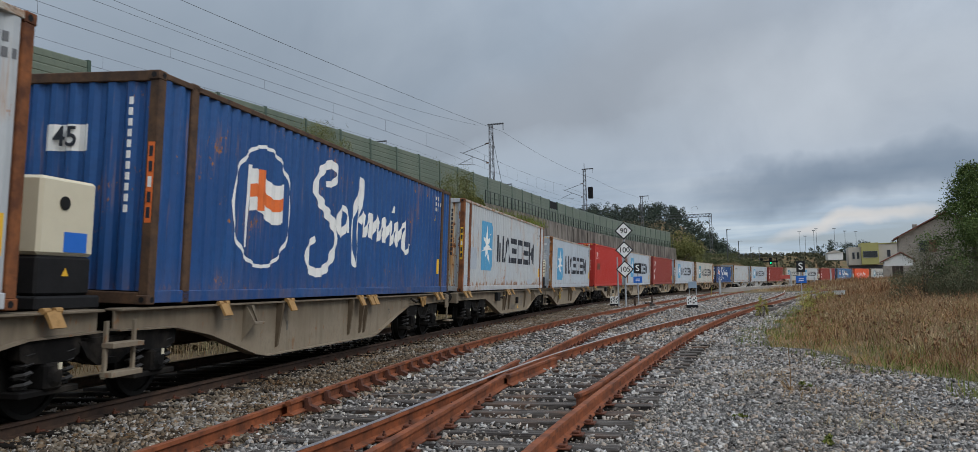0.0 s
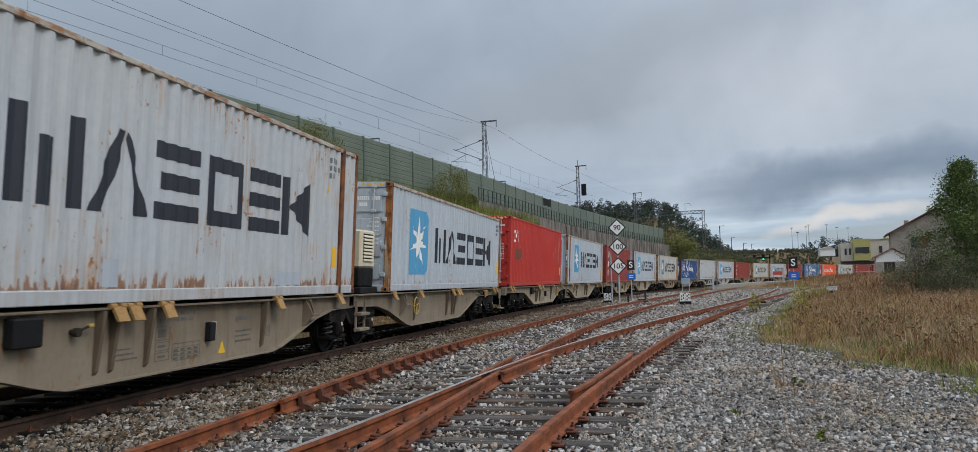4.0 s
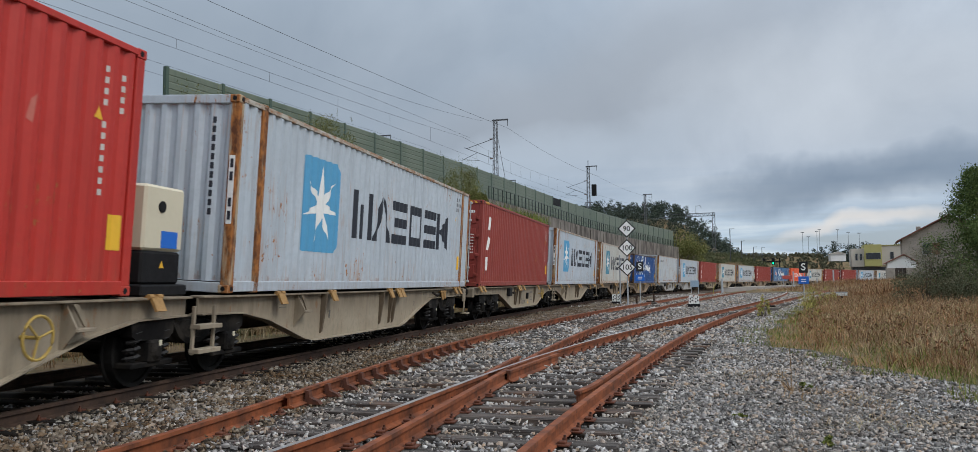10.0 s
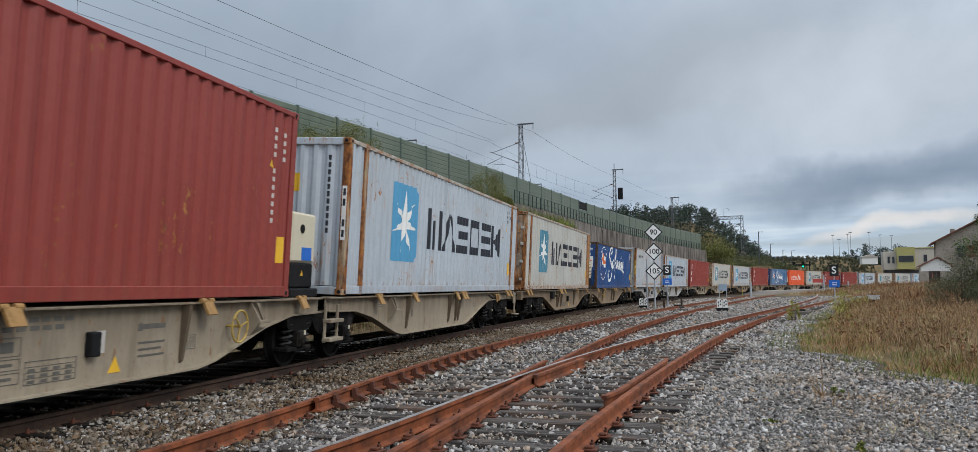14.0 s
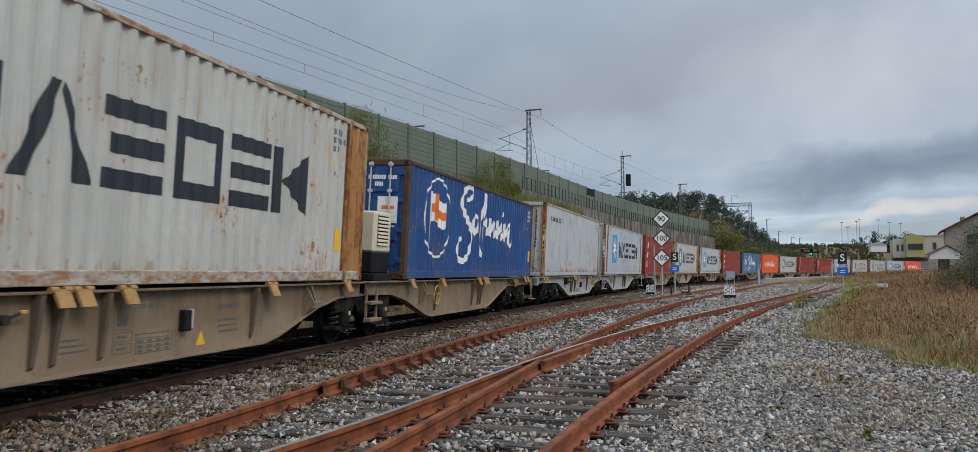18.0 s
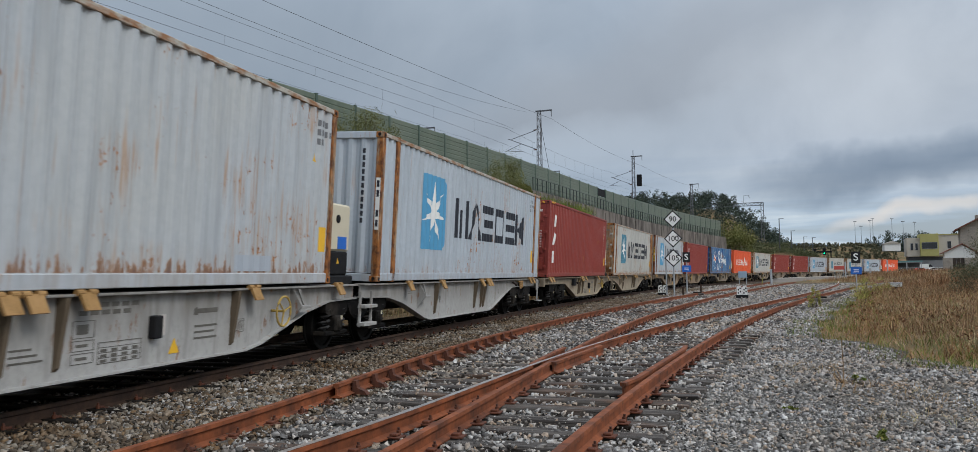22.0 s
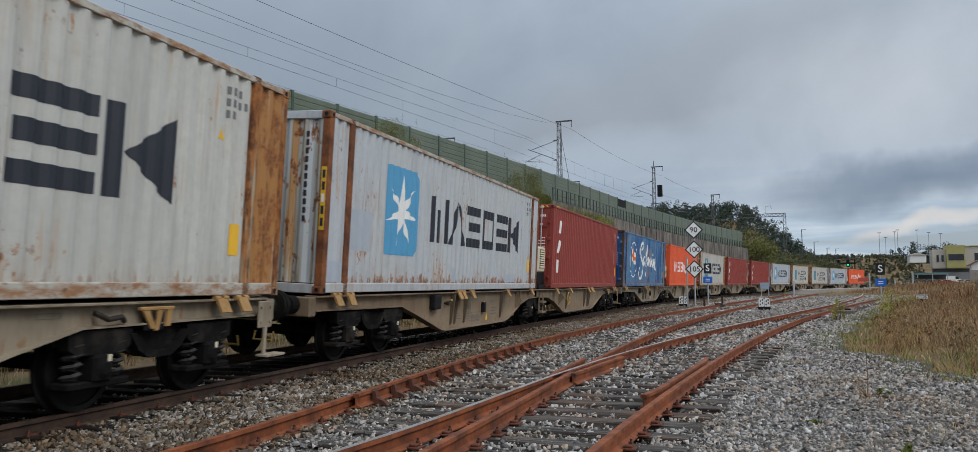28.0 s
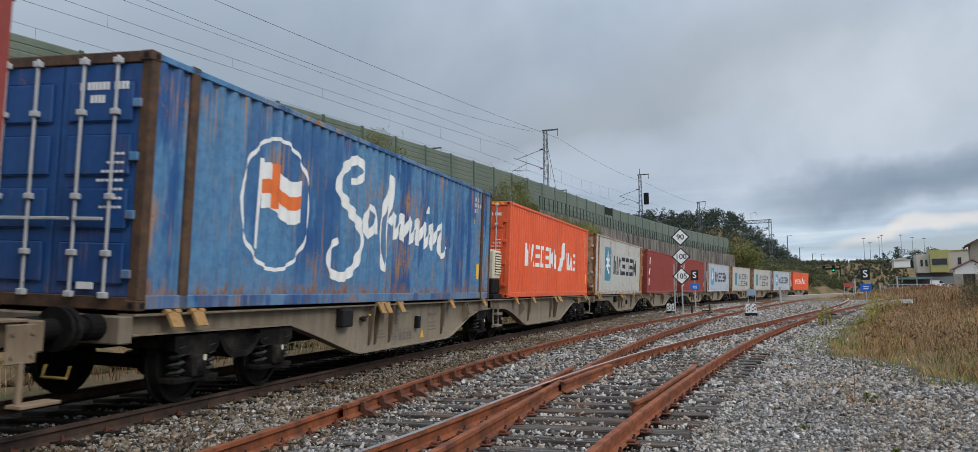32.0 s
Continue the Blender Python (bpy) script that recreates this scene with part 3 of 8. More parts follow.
m.put(sp.inputs[0], m.co)
cb = m.node("ShaderNodeCombineXYZ")
m.put(cb.inputs[0], sp.outputs[0])
m.put(cb.inputs[1], sp.outputs[2])
m.put(bk.inputs["Vector"], cb.outputs[0])
bk.inputs["Scale"].default_value = 1.0
bk.inputs["Brick Width"].default_value, bk.inputs["Row Height"].default_value, bk.inputs["Mortar Size"].default_value = 0.55, 0.28, 0.02
bk.inputs["Color1"].default_value, bk.inputs["Color2"].default_value, bk.inputs["Mortar"].default_value = (0.34, 0.30, 0.255, 1), (0.285, 0.255, 0.22, 1), (0.25, 0.23, 0.205, 1)
m.color(m.mix(bk.outputs["Color"], (0.18, 0.15, 0.12), m.ramp(m.noise(1.3, 4), (0.5, 0.0), (0.75, 0.6)))).bump(m.noise(5, 4), 0.4, 0.03)
M["stone"] = m.m
M["tile"] = plain_paint("weathered red clay tile", (0.16, 0.065, 0.045), 0.85, 0.5, 2.5)
m = Mat("lit green lamp", 0.4)
m.color((0.0, 0.4, 0.15))
m.b.inputs["Emission Color"].default_value = (0.0, 1.0, 0.35, 1)
m.b.inputs["Emission Strength"].default_value = 4.0
M["green_glow"] = m.m


# ---------------------------------------------------------------- mesh tools
class Geo:
    """Collects vertices and faces for one mesh."""

    def __init__(self):
        self.v, self.f, self.weld = [], [], False

    def add(self, verts, faces, m=None):
        k = len(self.v)
        self.v += [tuple(m @ Vector(p)) for p in verts] if m else [tuple(p) for p in verts]
        self.f += [tuple(k + i for i in f) for f in faces]
        return self

    def box(self, x0, y0, z0, x1, y1, z1, c=0.0, m=None):
        """A box, its edges chamfered by c."""
        if c <= 0:
            vs = [(x, y, z) for x in (x0, x1) for y in (y0, y1) for z in (z0, z1)]
            return self.add(vs, [(0, 1, 3, 2), (4, 6, 7, 5), (0, 4, 5, 1), (2, 3, 7, 6), (0, 2, 6, 4), (1, 5, 7, 3)], m)
        lo, hi = (x0, y0, z0), (x1, y1, z1)
        vs, ids = [], {}
        for sx in (0, 1):
            for sy in (0, 1):
                for sz in (0, 1):
                    s = (sx, sy, sz)
                    for a in range(3):
                        p = [hi[i] - c if s[i] else lo[i] + c for i in range(3)]
                        p[a] = hi[a] if s[a] else lo[a]
                        ids[s, a] = len(vs)
                        vs.append(tuple(p))
        fs = []
        for a in range(3):
            b, d = (a + 1) % 3, (a + 2) % 3
            for s in (0, 1):
                quad = []
                for u, w in ((0, 0), (1, 0), (1, 1), (0, 1)):
                    k = [0, 0, 0]
                    k[a], k[b], k[d] = s, u, w
                    quad.append(ids[tuple(k), a])
                fs.append(tuple(quad if s else quad[::-1]))
            for u in (0, 1):
                for w in (0, 1):
                    k0, k1 = [0, 0, 0], [0, 0, 0]
                    k0[b], k0[d], k1[b], k1[d] = u, w, u, w
                    k1[a] = 1
                    k0, k1 = tuple(k0), tuple(k1)
                    q = (ids[k0, b], ids[k1, b], ids[k1, d], ids[k0, d])
                    fs.append(q if (u + w) % 2 == 0 else q[::-1])
        for s in [(a, b, d) for a in (0, 1) for b in (0, 1) for d in (0, 1)]:
            q = (ids[s, 0], ids[s, 1], ids[s, 2])
            fs.append(q if sum(s) % 2 else q[::-1])
        return self.add(vs, fs, m)

    def tube(self, points, r, n=8, caps=True, r1=None):
        """A round bar through the points."""
        pts = [Vector(p) for p in points]
        k, rows = len(self.v), len(pts)
        for j, p in enumerate(pts):
            d = (pts[min(j + 1, rows - 1)] - pts[max(j - 1, 0)]).normalized()
            a = d.cross(Vector((0, 0, 1)) if abs(d.z) < 0.9 else Vector((1, 0, 0))).normalized()
            b = d.cross(a)
            rr = r if r1 is None else r + (r1 - r) * j / max(1, rows - 1)
            self.v += [tuple(p + rr * (math.cos(2 * math.pi * i / n) * a + math.sin(2 * math.pi * i / n) * b)) for i in range(n)]
        for j in range(rows - 1):
            self.f += [(k + j * n + i, k + j * n + (i + 1) % n, k + (j + 1) * n + (i + 1) % n, k + (j + 1) * n + i) for i in range(n)]
        if caps:
            self.f += [tuple(k + i for i in reversed(range(n))), tuple(k + (rows - 1) * n + i for i in range(n))]
        return self

    def prism(self, poly, lo, hi, axis="y", m=None):
        """A polygon in the plane across the axis, given depth from lo to hi."""
        def at(p, d):
            return (p[0], d, p[1]) if axis == "y" else (d, p[0], p[1]) if axis == "x" else (p[0], p[1], d)
        n = len(poly)
        vs = [at(p, lo) for p in poly] + [at(p, hi) for p in poly]
        fs = [tuple(range(n)), tuple(reversed(range(n, 2 * n)))] + [(i, i + n, (i + 1) % n + n, (i + 1) % n) for i in range(n)]
        return self.add(vs, fs, m)

    def lathe(self, profile, n, axis="y", centre=(0, 0, 0), m=None):
        """A turned body: (radius, along) pairs round an axis."""
        vs, fs = [], []
        for r, h in profile:
            for i in range(n):
                a = 2 * math.pi * i / n
                c, s = r * math.cos(a), r * math.sin(a)
                p = (c, h, s) if axis == "y" else (h, c, s) if axis == "x" else (c, s, h)
                vs.append(tuple(p[q] + centre[q] for q in range(3)))
        for j in range(len(profile) - 1):
            fs += [(j * n + i, j * n + (i + 1) % n, (j + 1) * n + (i + 1) % n, (j + 1) * n + i) for i in range(n)]
        fs += [tuple(range(n)), tuple((len(profile) - 1) * n + i for i in range(n))]
        return self.add(vs, fs, m)

    def mesh(self, name, material, smooth=False):
        me = bpy.data.meshes.new(name)
        me.from_pydata(self.v, [], self.f)
        me.materials.append(material)
        bm = bmesh.new()
        bm.from_mesh(me)
        if self.weld:
            bmesh.ops.remove_doubles(bm, verts=bm.verts, dist=3e-4)
        bmesh.ops.recalc_face_normals(bm, faces=bm.faces)
        bm.to_mesh(me)
        bm.free()
        if smooth:
            me.shade_smooth()
        return me


def part(name, geo, material, parent=None, label="", smooth=False, at=None):
    data = geo if isinstance(geo, bpy.types.Mesh) else geo.mesh(name, material, smooth)
    ob = new(name, data)
    if parent:
        ob.parent = parent
    if at is not None:
        ob.matrix_basis = at
    if label:
        tagged(ob, label)
    return ob


def thing(name, label, category, group="", kind="", at=None):
    ob = tagged(new(name), label, category, group, kind)
    ob.empty_display_size = 0.3
    if at is not None:
        ob.matrix_basis = at
    return ob


def fast_mesh(name, verts, faces_quads, material):
    """A mesh from numpy arrays: n x 3 vertices and m x k faces."""
    me = bpy.data.meshes.new(name)
    v, f = np.asarray(verts, dtype=np.float32), np.asarray(faces_quads, dtype=np.int32)
    k = f.shape[1]
    me.vertices.add(len(v))
    me.vertices.foreach_set("co", v.ravel())
    me.loops.add(f.size)
    me.loops.foreach_set("vertex_index", f.ravel())
    me.polygons.add(len(f))
    me.polygons.foreach_set("loop_start", np.arange(0, f.size, k, dtype=np.int32))
    me.update(calc_edges=True)
    me.materials.append(material)
    return me


def text_mesh(words, size, material, name):
    """Flat lettering in the built-in font, centred, in the x-z plane, facing -y."""
    cu = bpy.data.curves.new(name, "FONT")
    cu.body, cu.size, cu.align_x, cu.align_y = words, size, "CENTER", "CENTER"
    cu.extrude, cu.offset = 0.004, size * 0.012
    ob = new(name, cu)
    bpy.context.view_layer.update()
    me = bpy.data.meshes.new_from_object(ob.evaluated_get(bpy.context.evaluated_depsgraph_get()))
    bpy.data.objects.remove(ob)
    bpy.data.curves.remove(cu)
    me.transform(pose(0, 0, 0, 90, 0, 0))
    me.materials.clear()
    me.materials.append(material)
    return me


# ---------------------------------------------------------------- the plan: main track, an arc bending to the right
TX, TY, TH0, BEND = -5.2692, 9.2658, 1.3436, 0.0022
CANT = 3.1


def heading(s):
    return TH0 - BEND * s


def arc(s, left=0.0, z=0.0):
    """A point s metres along the main track, so far to its left."""
    th = heading(s)
    x = TX + (math.sin(TH0) - math.sin(th)) / BEND
    y = TY + (math.cos(th) - math.cos(TH0)) / BEND
    return Vector((x - left * math.sin(th), y + left * math.cos(th), z))


def along(s, left=0.0, z=0.0):
    p = arc(s, left, z)
    return pose(p.x, p.y, p.z, 0, 0, math.degrees(heading(s)))


def barrier_off(s):
    return 8.0 + 0.0022 * max(0.0, 62.0 - s) ** 2


def smooth01(a, b, x):
    t = min(1.0, max(0.0, (x - a) / (b - a)))
    return t * t * (3 - 2 * t)


def right_rail(y):
    u = math.log(max(y, 6.2) / 20)
    return 5.615 + 8.305 * u + 5.279 * u ** 2 + 2.297 * u ** 3 + 0.536 * u ** 4


def grass_edge(y):
    """Where the gravel ends and the dry grass begins, right of the sidings."""
    k = smooth01(15, 24, y)
    return (1 - k) * (6.05 + 0.06 * (y - 9)) + k * (right_rail(y) + 1.4) + 0.22 * math.sin(y * 1.3) + 0.12 * math.sin(y * 3.1)


def right_of_line(x, y):
    """Metres to the right of the main line."""
    r = 1 / BEND
    return r - math.hypot(x - TX - r * math.sin(TH0), y - TY + r * math.cos(TH0))


def ground_z(x, y):
    z = -0.25 + 0.03 * math.sin(x * 0.7 + 1) * math.sin(y * 0.5)
    r = x - grass_edge(min(95.0, max(0.0, y)))
    k = smooth01(6, 16, right_of_line(x, y))
    return z + k * (0.30 * smooth01(0, 7, r) + 0.9 * smooth01(2, 16, r) * smooth01(35, 110, y))


# ground sheet: fine near the camera, coarse towards the horizon
def spaced(lo, hi, near, step, grow):
    a, out = step, [near]
    p = near
    while p < hi:
        p, a = p + a, a * grow
        out.append(p)
    p, a = near, step
    while p > lo:
        p, a = p - a, a * grow
        out.insert(0, p)
    return out


gx, gy = spaced(-3000, 3000, 4.0, 0.8, 1.07), spaced(-600, 4000, 12.0, 0.8, 1.06)
gv = [(x, y, ground_z(x, y)) for y in gy for x in gx]
gf = [(j * len(gx) + i, j * len(gx) + i + 1, (j + 1) * len(gx) + i + 1, (j + 1) * len(gx) + i) for j in range(len(gy) - 1) for i in range(len(gx) - 1)]
tagged(new("ground", fast_mesh("ground", gv, gf, M["earth"])), "flat earth with patchy dry and green grass", "ground", kind="structure")


def ribbon(name, s0, s1, step, profile, material, label, category):
    """A strip along the main track with the cross-section (left, z) pairs, which may depend on s."""
    vs, n, rows = [], 0, 0
    s = s0
    while s <= s1 + 1e-6:
        prof = profile(s)
        n = len(prof)
        vs += [tuple(arc(s, d, z)) for d, z in prof]
        rows += 1
        s += step
    fs = [(j * n + i, (j + 1) * n + i, (j + 1) * n + i + 1, j * n + i + 1) for j in range(rows - 1) for i in range(n - 1)]
    return tagged(new(name, fast_mesh(name, vs, fs, material)), label, category, kind="structure")


# Lamp steel paled in colour to paint the haze before the far masts.
M["far_lamp"] = plain_paint("hazy grey lamp steel", (0.17, 0.19, 0.21), 0.6, 0.2)
M["brown_ballast"] = gravel_mat("brown-stained ballast", (0.08, 0.066, 0.052), (0.20, 0.165, 0.13), (0.12, 0.08, 0.05), 17.0)
# Near-black stone: the shadow under the train is put into its colour.
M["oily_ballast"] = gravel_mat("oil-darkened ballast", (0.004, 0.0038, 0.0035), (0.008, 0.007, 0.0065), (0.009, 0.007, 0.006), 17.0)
ribbon("ballast_shoulder", -40, 330, 2.0, lambda s: [(-0.95, -0.172), (-1.9, -0.17), (-3.4, -0.21)], M["brown_ballast"], "shoulder of brownish crushed stone beside the main line", "ballast")
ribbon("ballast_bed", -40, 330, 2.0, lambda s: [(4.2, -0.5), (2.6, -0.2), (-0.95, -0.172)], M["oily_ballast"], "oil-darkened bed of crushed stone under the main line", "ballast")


# gravel yard under the two sidings
def yard_left(y):
    return -6.0 + 0.14 * (y - 8) + 0.0016 * max(0, y - 8) ** 2


yv, yf, ys = [], [], spaced(-25, 95, 10.0, 0.7, 1.05)
for y in ys:
    a, b = yard_left(y), grass_edge(y) + 0.6
    yv += [(a + (b - a) * i / 24, y, ground_z(a + (b - a) * i / 24, y) + 0.04 + 0.012 * math.sin(i * 2.3 + y * 1.7)) for i in range(25)]
yf = [(j * 25 + i, j * 25 + i + 1, (j + 1) * 25 + i + 1, (j + 1) * 25 + i) for j in range(len(ys) - 1) for i in range(24)]
tagged(new("gravel_yard", fast_mesh("gravel_yard", yv, yf, M["ballast"])), "grey gravel yard with sleepers bedded in it", "gravel", kind="structure")


# ---------------------------------------------------------------- sidings
def poly(*c):
    """The place across of a rail, by its distance ahead; straight behind 6.2 m."""
    def at(y):
        return sum(k * math.log(y / 20) ** i for i, k in enumerate(c))
    slope = (at(6.6) - at(6.2)) / 0.4
    return lambda y: at(y) if y > 6.2 else at(6.2) + slope * (y - 6.2)


B_LEFT = poly(0.560, 5.928, 4.672, 1.997, 0.218)
B_RIGHT = poly(2.826, 5.958, 4.226, 2.074, 0.464)
C_LEFT = poly(3.899, 9.150, 6.049, 1.670, -0.135)
C_RIGHT = poly(5.615, 8.305, 5.279, 2.297, 0.536)


RAIL_PROFILE = [(-0.035, 0.0), (0.035, 0.0), (0.037, -0.035), (0.010, -0.048), (0.010, -0.125), (0.068, -0.148), (0.068, -0.16), (-0.068, -0.16), (-0.068, -0.148), (-0.010, -0.125), (-0.010, -0.048), (-0.037, -0.035)]


def rail_on(points, z=0.0):
    """A rail of true cross-section through plan points."""
    g, n = Geo(), len(RAIL_PROFILE)
    pts = [Vector((p[0], p[1], 0)) for p in points]
    for j, p in enumerate(pts):
        d = (pts[min(j + 1, len(pts) - 1)] - pts[max(j - 1, 0)]).normalized()
        side = Vector((d.y, -d.x, 0))
        zz = points[j][2] if len(points[j]) > 2 else z
        g.v += [tuple(p + side * a + Vector((0, 0, zz + b))) for a, b in RAIL_PROFILE]
    for j in range(len(pts) - 1):
        g.f += [(j * n + i, j * n + (i + 1) % n, (j + 1) * n + (i + 1) % n, (j + 1) * n + i) for i in range(n)]
    g.f += [tuple(range(n)), tuple((len(pts) - 1) * n + i for i in range(n))]
    return g


def rail_line(fn, y0, y1, step=0.6):
    k = max(2, int((y1 - y0) / step))
    return [(fn(y0 + (y1 - y0) * i / k), y0 + (y1 - y0) * i / k) for i in range(k + 1)]


main_track = thing("railway_track", "main line track with brown rails on ballast", "railway track", kind="structure")
for side, zz in ((0.87, 0.047), (-0.87, -0.047)):
    part("rail", rail_on([tuple(arc(s, side, zz + 0.045)) for s in range(-30, 331, 3)]), M["rail_brown"], main_track)

siding = thing("railway_turnout", "rusty siding turnout with timber sleepers in gravel", "railway track", kind="structure")
part("rail", rail_on(rail_line(B_LEFT, -12, 100)), M["rail"], siding, "rusty rail")
part("rail", rail_on(rail_line(B_RIGHT, -12, 11.6) ), M["rail"], siding, "rusty rail")
part("rail", rail_on(rail_line(B_RIGHT, 13.6, 100)), M["rail"], siding, "rusty rail")
part("rail", rail_on(rail_line(C_LEFT, -12, 11.0)), M["rail"], siding, "rusty rail with a worn bright head")
part("rail", rail_on(rail_line(C_LEFT, 13.2, 100)), M["rail"], siding, "rusty rail with a worn bright head")
part("rail", rail_on(rail_line(C_RIGHT, -12, 100)), M["rail"], siding, "rusty rail with a worn bright head")


def head_strip(fn, y0, y1, w):
    g, pts = Geo(), rail_line(fn, y0, y1, 0.6)
    for j, (x, y) in enumerate(pts):
        g.v += [(x - w, y, 0.003), (x + w, y, 0.003)]
    g.f += [(2 * j, 2 * j + 1, 2 * j + 3, 2 * j + 2) for j in range(len(pts) - 1)]
    return g


part("running_band", head_strip(C_LEFT, -12, 100, 0.031), M["rail_shiny"], siding, "bright worn running band")

# crossing nose and its wing rails
nose = Geo()
nose.prism([(B_RIGHT(11.4) - 0.05, 11.4), (C_LEFT(11.4) + 0.07, 11.4), (C_LEFT(13.9) + 0.04, 13.9), (B_RIGHT(13.9) - 0.04, 13.9)], -0.15, -0.004, "z")
part("crossing_nose", nose, M["rail"], siding, "cast rusty crossing nose")


def offset_line(fn, y0, y1, off0, off1, flare=0.06):
    pts = []
    for i in range(21):
        t = i / 20
        y = y0 + (y1 - y0) * t
        slope = (fn(y + 0.1) - fn(y - 0.1)) / 0.2
        k = 1 / math.hypot(1, slope)
        o = off0 + (off1 - off0) * t
        o += math.copysign(flare, o) * max(0, abs(2 * t - 1) - 0.75) / 0.25
        pts.append((fn(y) + o * k, y - o * slope * k))
    return pts


part("wing_rail", rail_on(offset_line(C_LEFT, 11.2, 13.6, -0.05, -0.34, 0.0)), M["rail"], siding)
part("wing_rail", rail_on(offset_line(B_RIGHT, 11.4, 14.2, 0.06, 0.36, 0.0)), M["rail"], siding)
part("check_rail", rail_on(offset_line(C_RIGHT, 9.0, 13.6, -0.13, -0.12), 0.02), M["rail"], siding, "dark rusty check rail")
part("check_rail", rail_on(offset_line(B_LEFT, 9.0, 17.2, 0.09, 0.09, 0.02), 0.035), M["rail"], siding, "rusty raised check rail on brackets")

# sleepers, fastenings, chairs
sl_mesh = Geo().box(-1.3, -0.12, -0.13, 1.3, 0.12, 0.0, 0.012).mesh("sleeper", M["sleeper"])
fast = Geo()
fast.box(-0.17, -0.075, 0.0, 0.17, 0.075, 0.018, 0.004)
for sx in (-1, 1):
    fast.lathe([(0.022, 0.018), (0.022, 0.06), (0.012, 0.062), (0.012, 0.085)], 6, "z", (sx * 0.115, 0.03, 0))
    fast.box(sx * 0.10 - 0.035, -0.05, 0.018, sx * 0.10 + 0.035, 0.02, 0.042, 0.006)
fast_me = fast.mesh("fastening", M["fastening"])
chair = Geo().prism([(0.0, -0.16), (0.22, -0.16), (0.19, -0.12), (0.09, -0.08), (0.075, 0.0), (0.04, 0.0), (0.03, -0.1), (0.0, -0.12)], -0.045, 0.045, "y").mesh("chair_bracket", M["fastening"])
rng = random.Random(4)
SL_TOP = -0.158


def rail_turn(fn, y):
    return math.degrees(math.atan2(-(fn(y + 0.2) - fn(y - 0.2)), 0.4))


y = -8.0
while y < 62:
    b0, b1, c0, c1 = B_LEFT(y), B_RIGHT(y), C_LEFT(y), C_RIGHT(y)
    turn = rail_turn(lambda q: (B_LEFT(q) + C_RIGHT(q)) / 2, y)
    if c0 < b1 + 1.2:
        rows = [((b0 + c1) / 2, (c1 - b0 + 0.9) / 2.6)]
    else:
        rows = [((b0 + b1) / 2, 1.02), ((c0 + c1) / 2, 1.02)]
    for k, (cx, sc) in enumerate(rows):
        me = sl_mesh
        tn = turn if len(rows) == 1 else rail_turn((B_LEFT, C_LEFT)[k], y)
        o = part("sleeper", me, None, siding, at=Matrix.Translation((cx + rng.uniform(-0.05, 0.05), y, SL_TOP + rng.uniform(-0.012, 0.0))) @ pose(0, 0, 0, 0, 0, tn + rng.uniform(-0.7, 0.7)) @ Matrix.Diagonal((sc, 1, 1, 1)))
    if 4 < y < 34:
        for fn in (B_LEFT, B_RIGHT, C_LEFT, C_RIGHT):
            if fn in (B_RIGHT, C_LEFT) and 10.5 < y < 14.5:
                continue
            part("fastening", fast_me, None, siding, at=Matrix.Translation((fn(y), y, SL_TOP)) @ pose(0, 0, 0, 0, 0, rail_turn(fn, y) + (0 if rng.random() < 0.5 else 180)))
        if 8.9 < y < 17.3:
            part("chair_bracket", chair, None, siding, "rusty upright check-rail bracket", at=Matrix.Translation((B_LEFT(y) + 0.11, y, 0.02)) @ pose(0, 0, 0, 0, 0, rail_turn(B_LEFT, y)))
    y += 0.6 if y < 30 else 0.62

# Main line sleepers carry the wagons' shade in their colour.
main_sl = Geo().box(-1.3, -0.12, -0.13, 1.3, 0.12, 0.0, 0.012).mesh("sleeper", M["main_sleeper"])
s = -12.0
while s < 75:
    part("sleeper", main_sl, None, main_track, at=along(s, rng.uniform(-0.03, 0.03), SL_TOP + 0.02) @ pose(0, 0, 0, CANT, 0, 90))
    if s < 45:
        part("fastening", fast_me, None, main_track, at=along(s, -0.87, SL_TOP + 0.0) @ pose(0, 0, 0, 0, 0, 90))
    s += 0.6

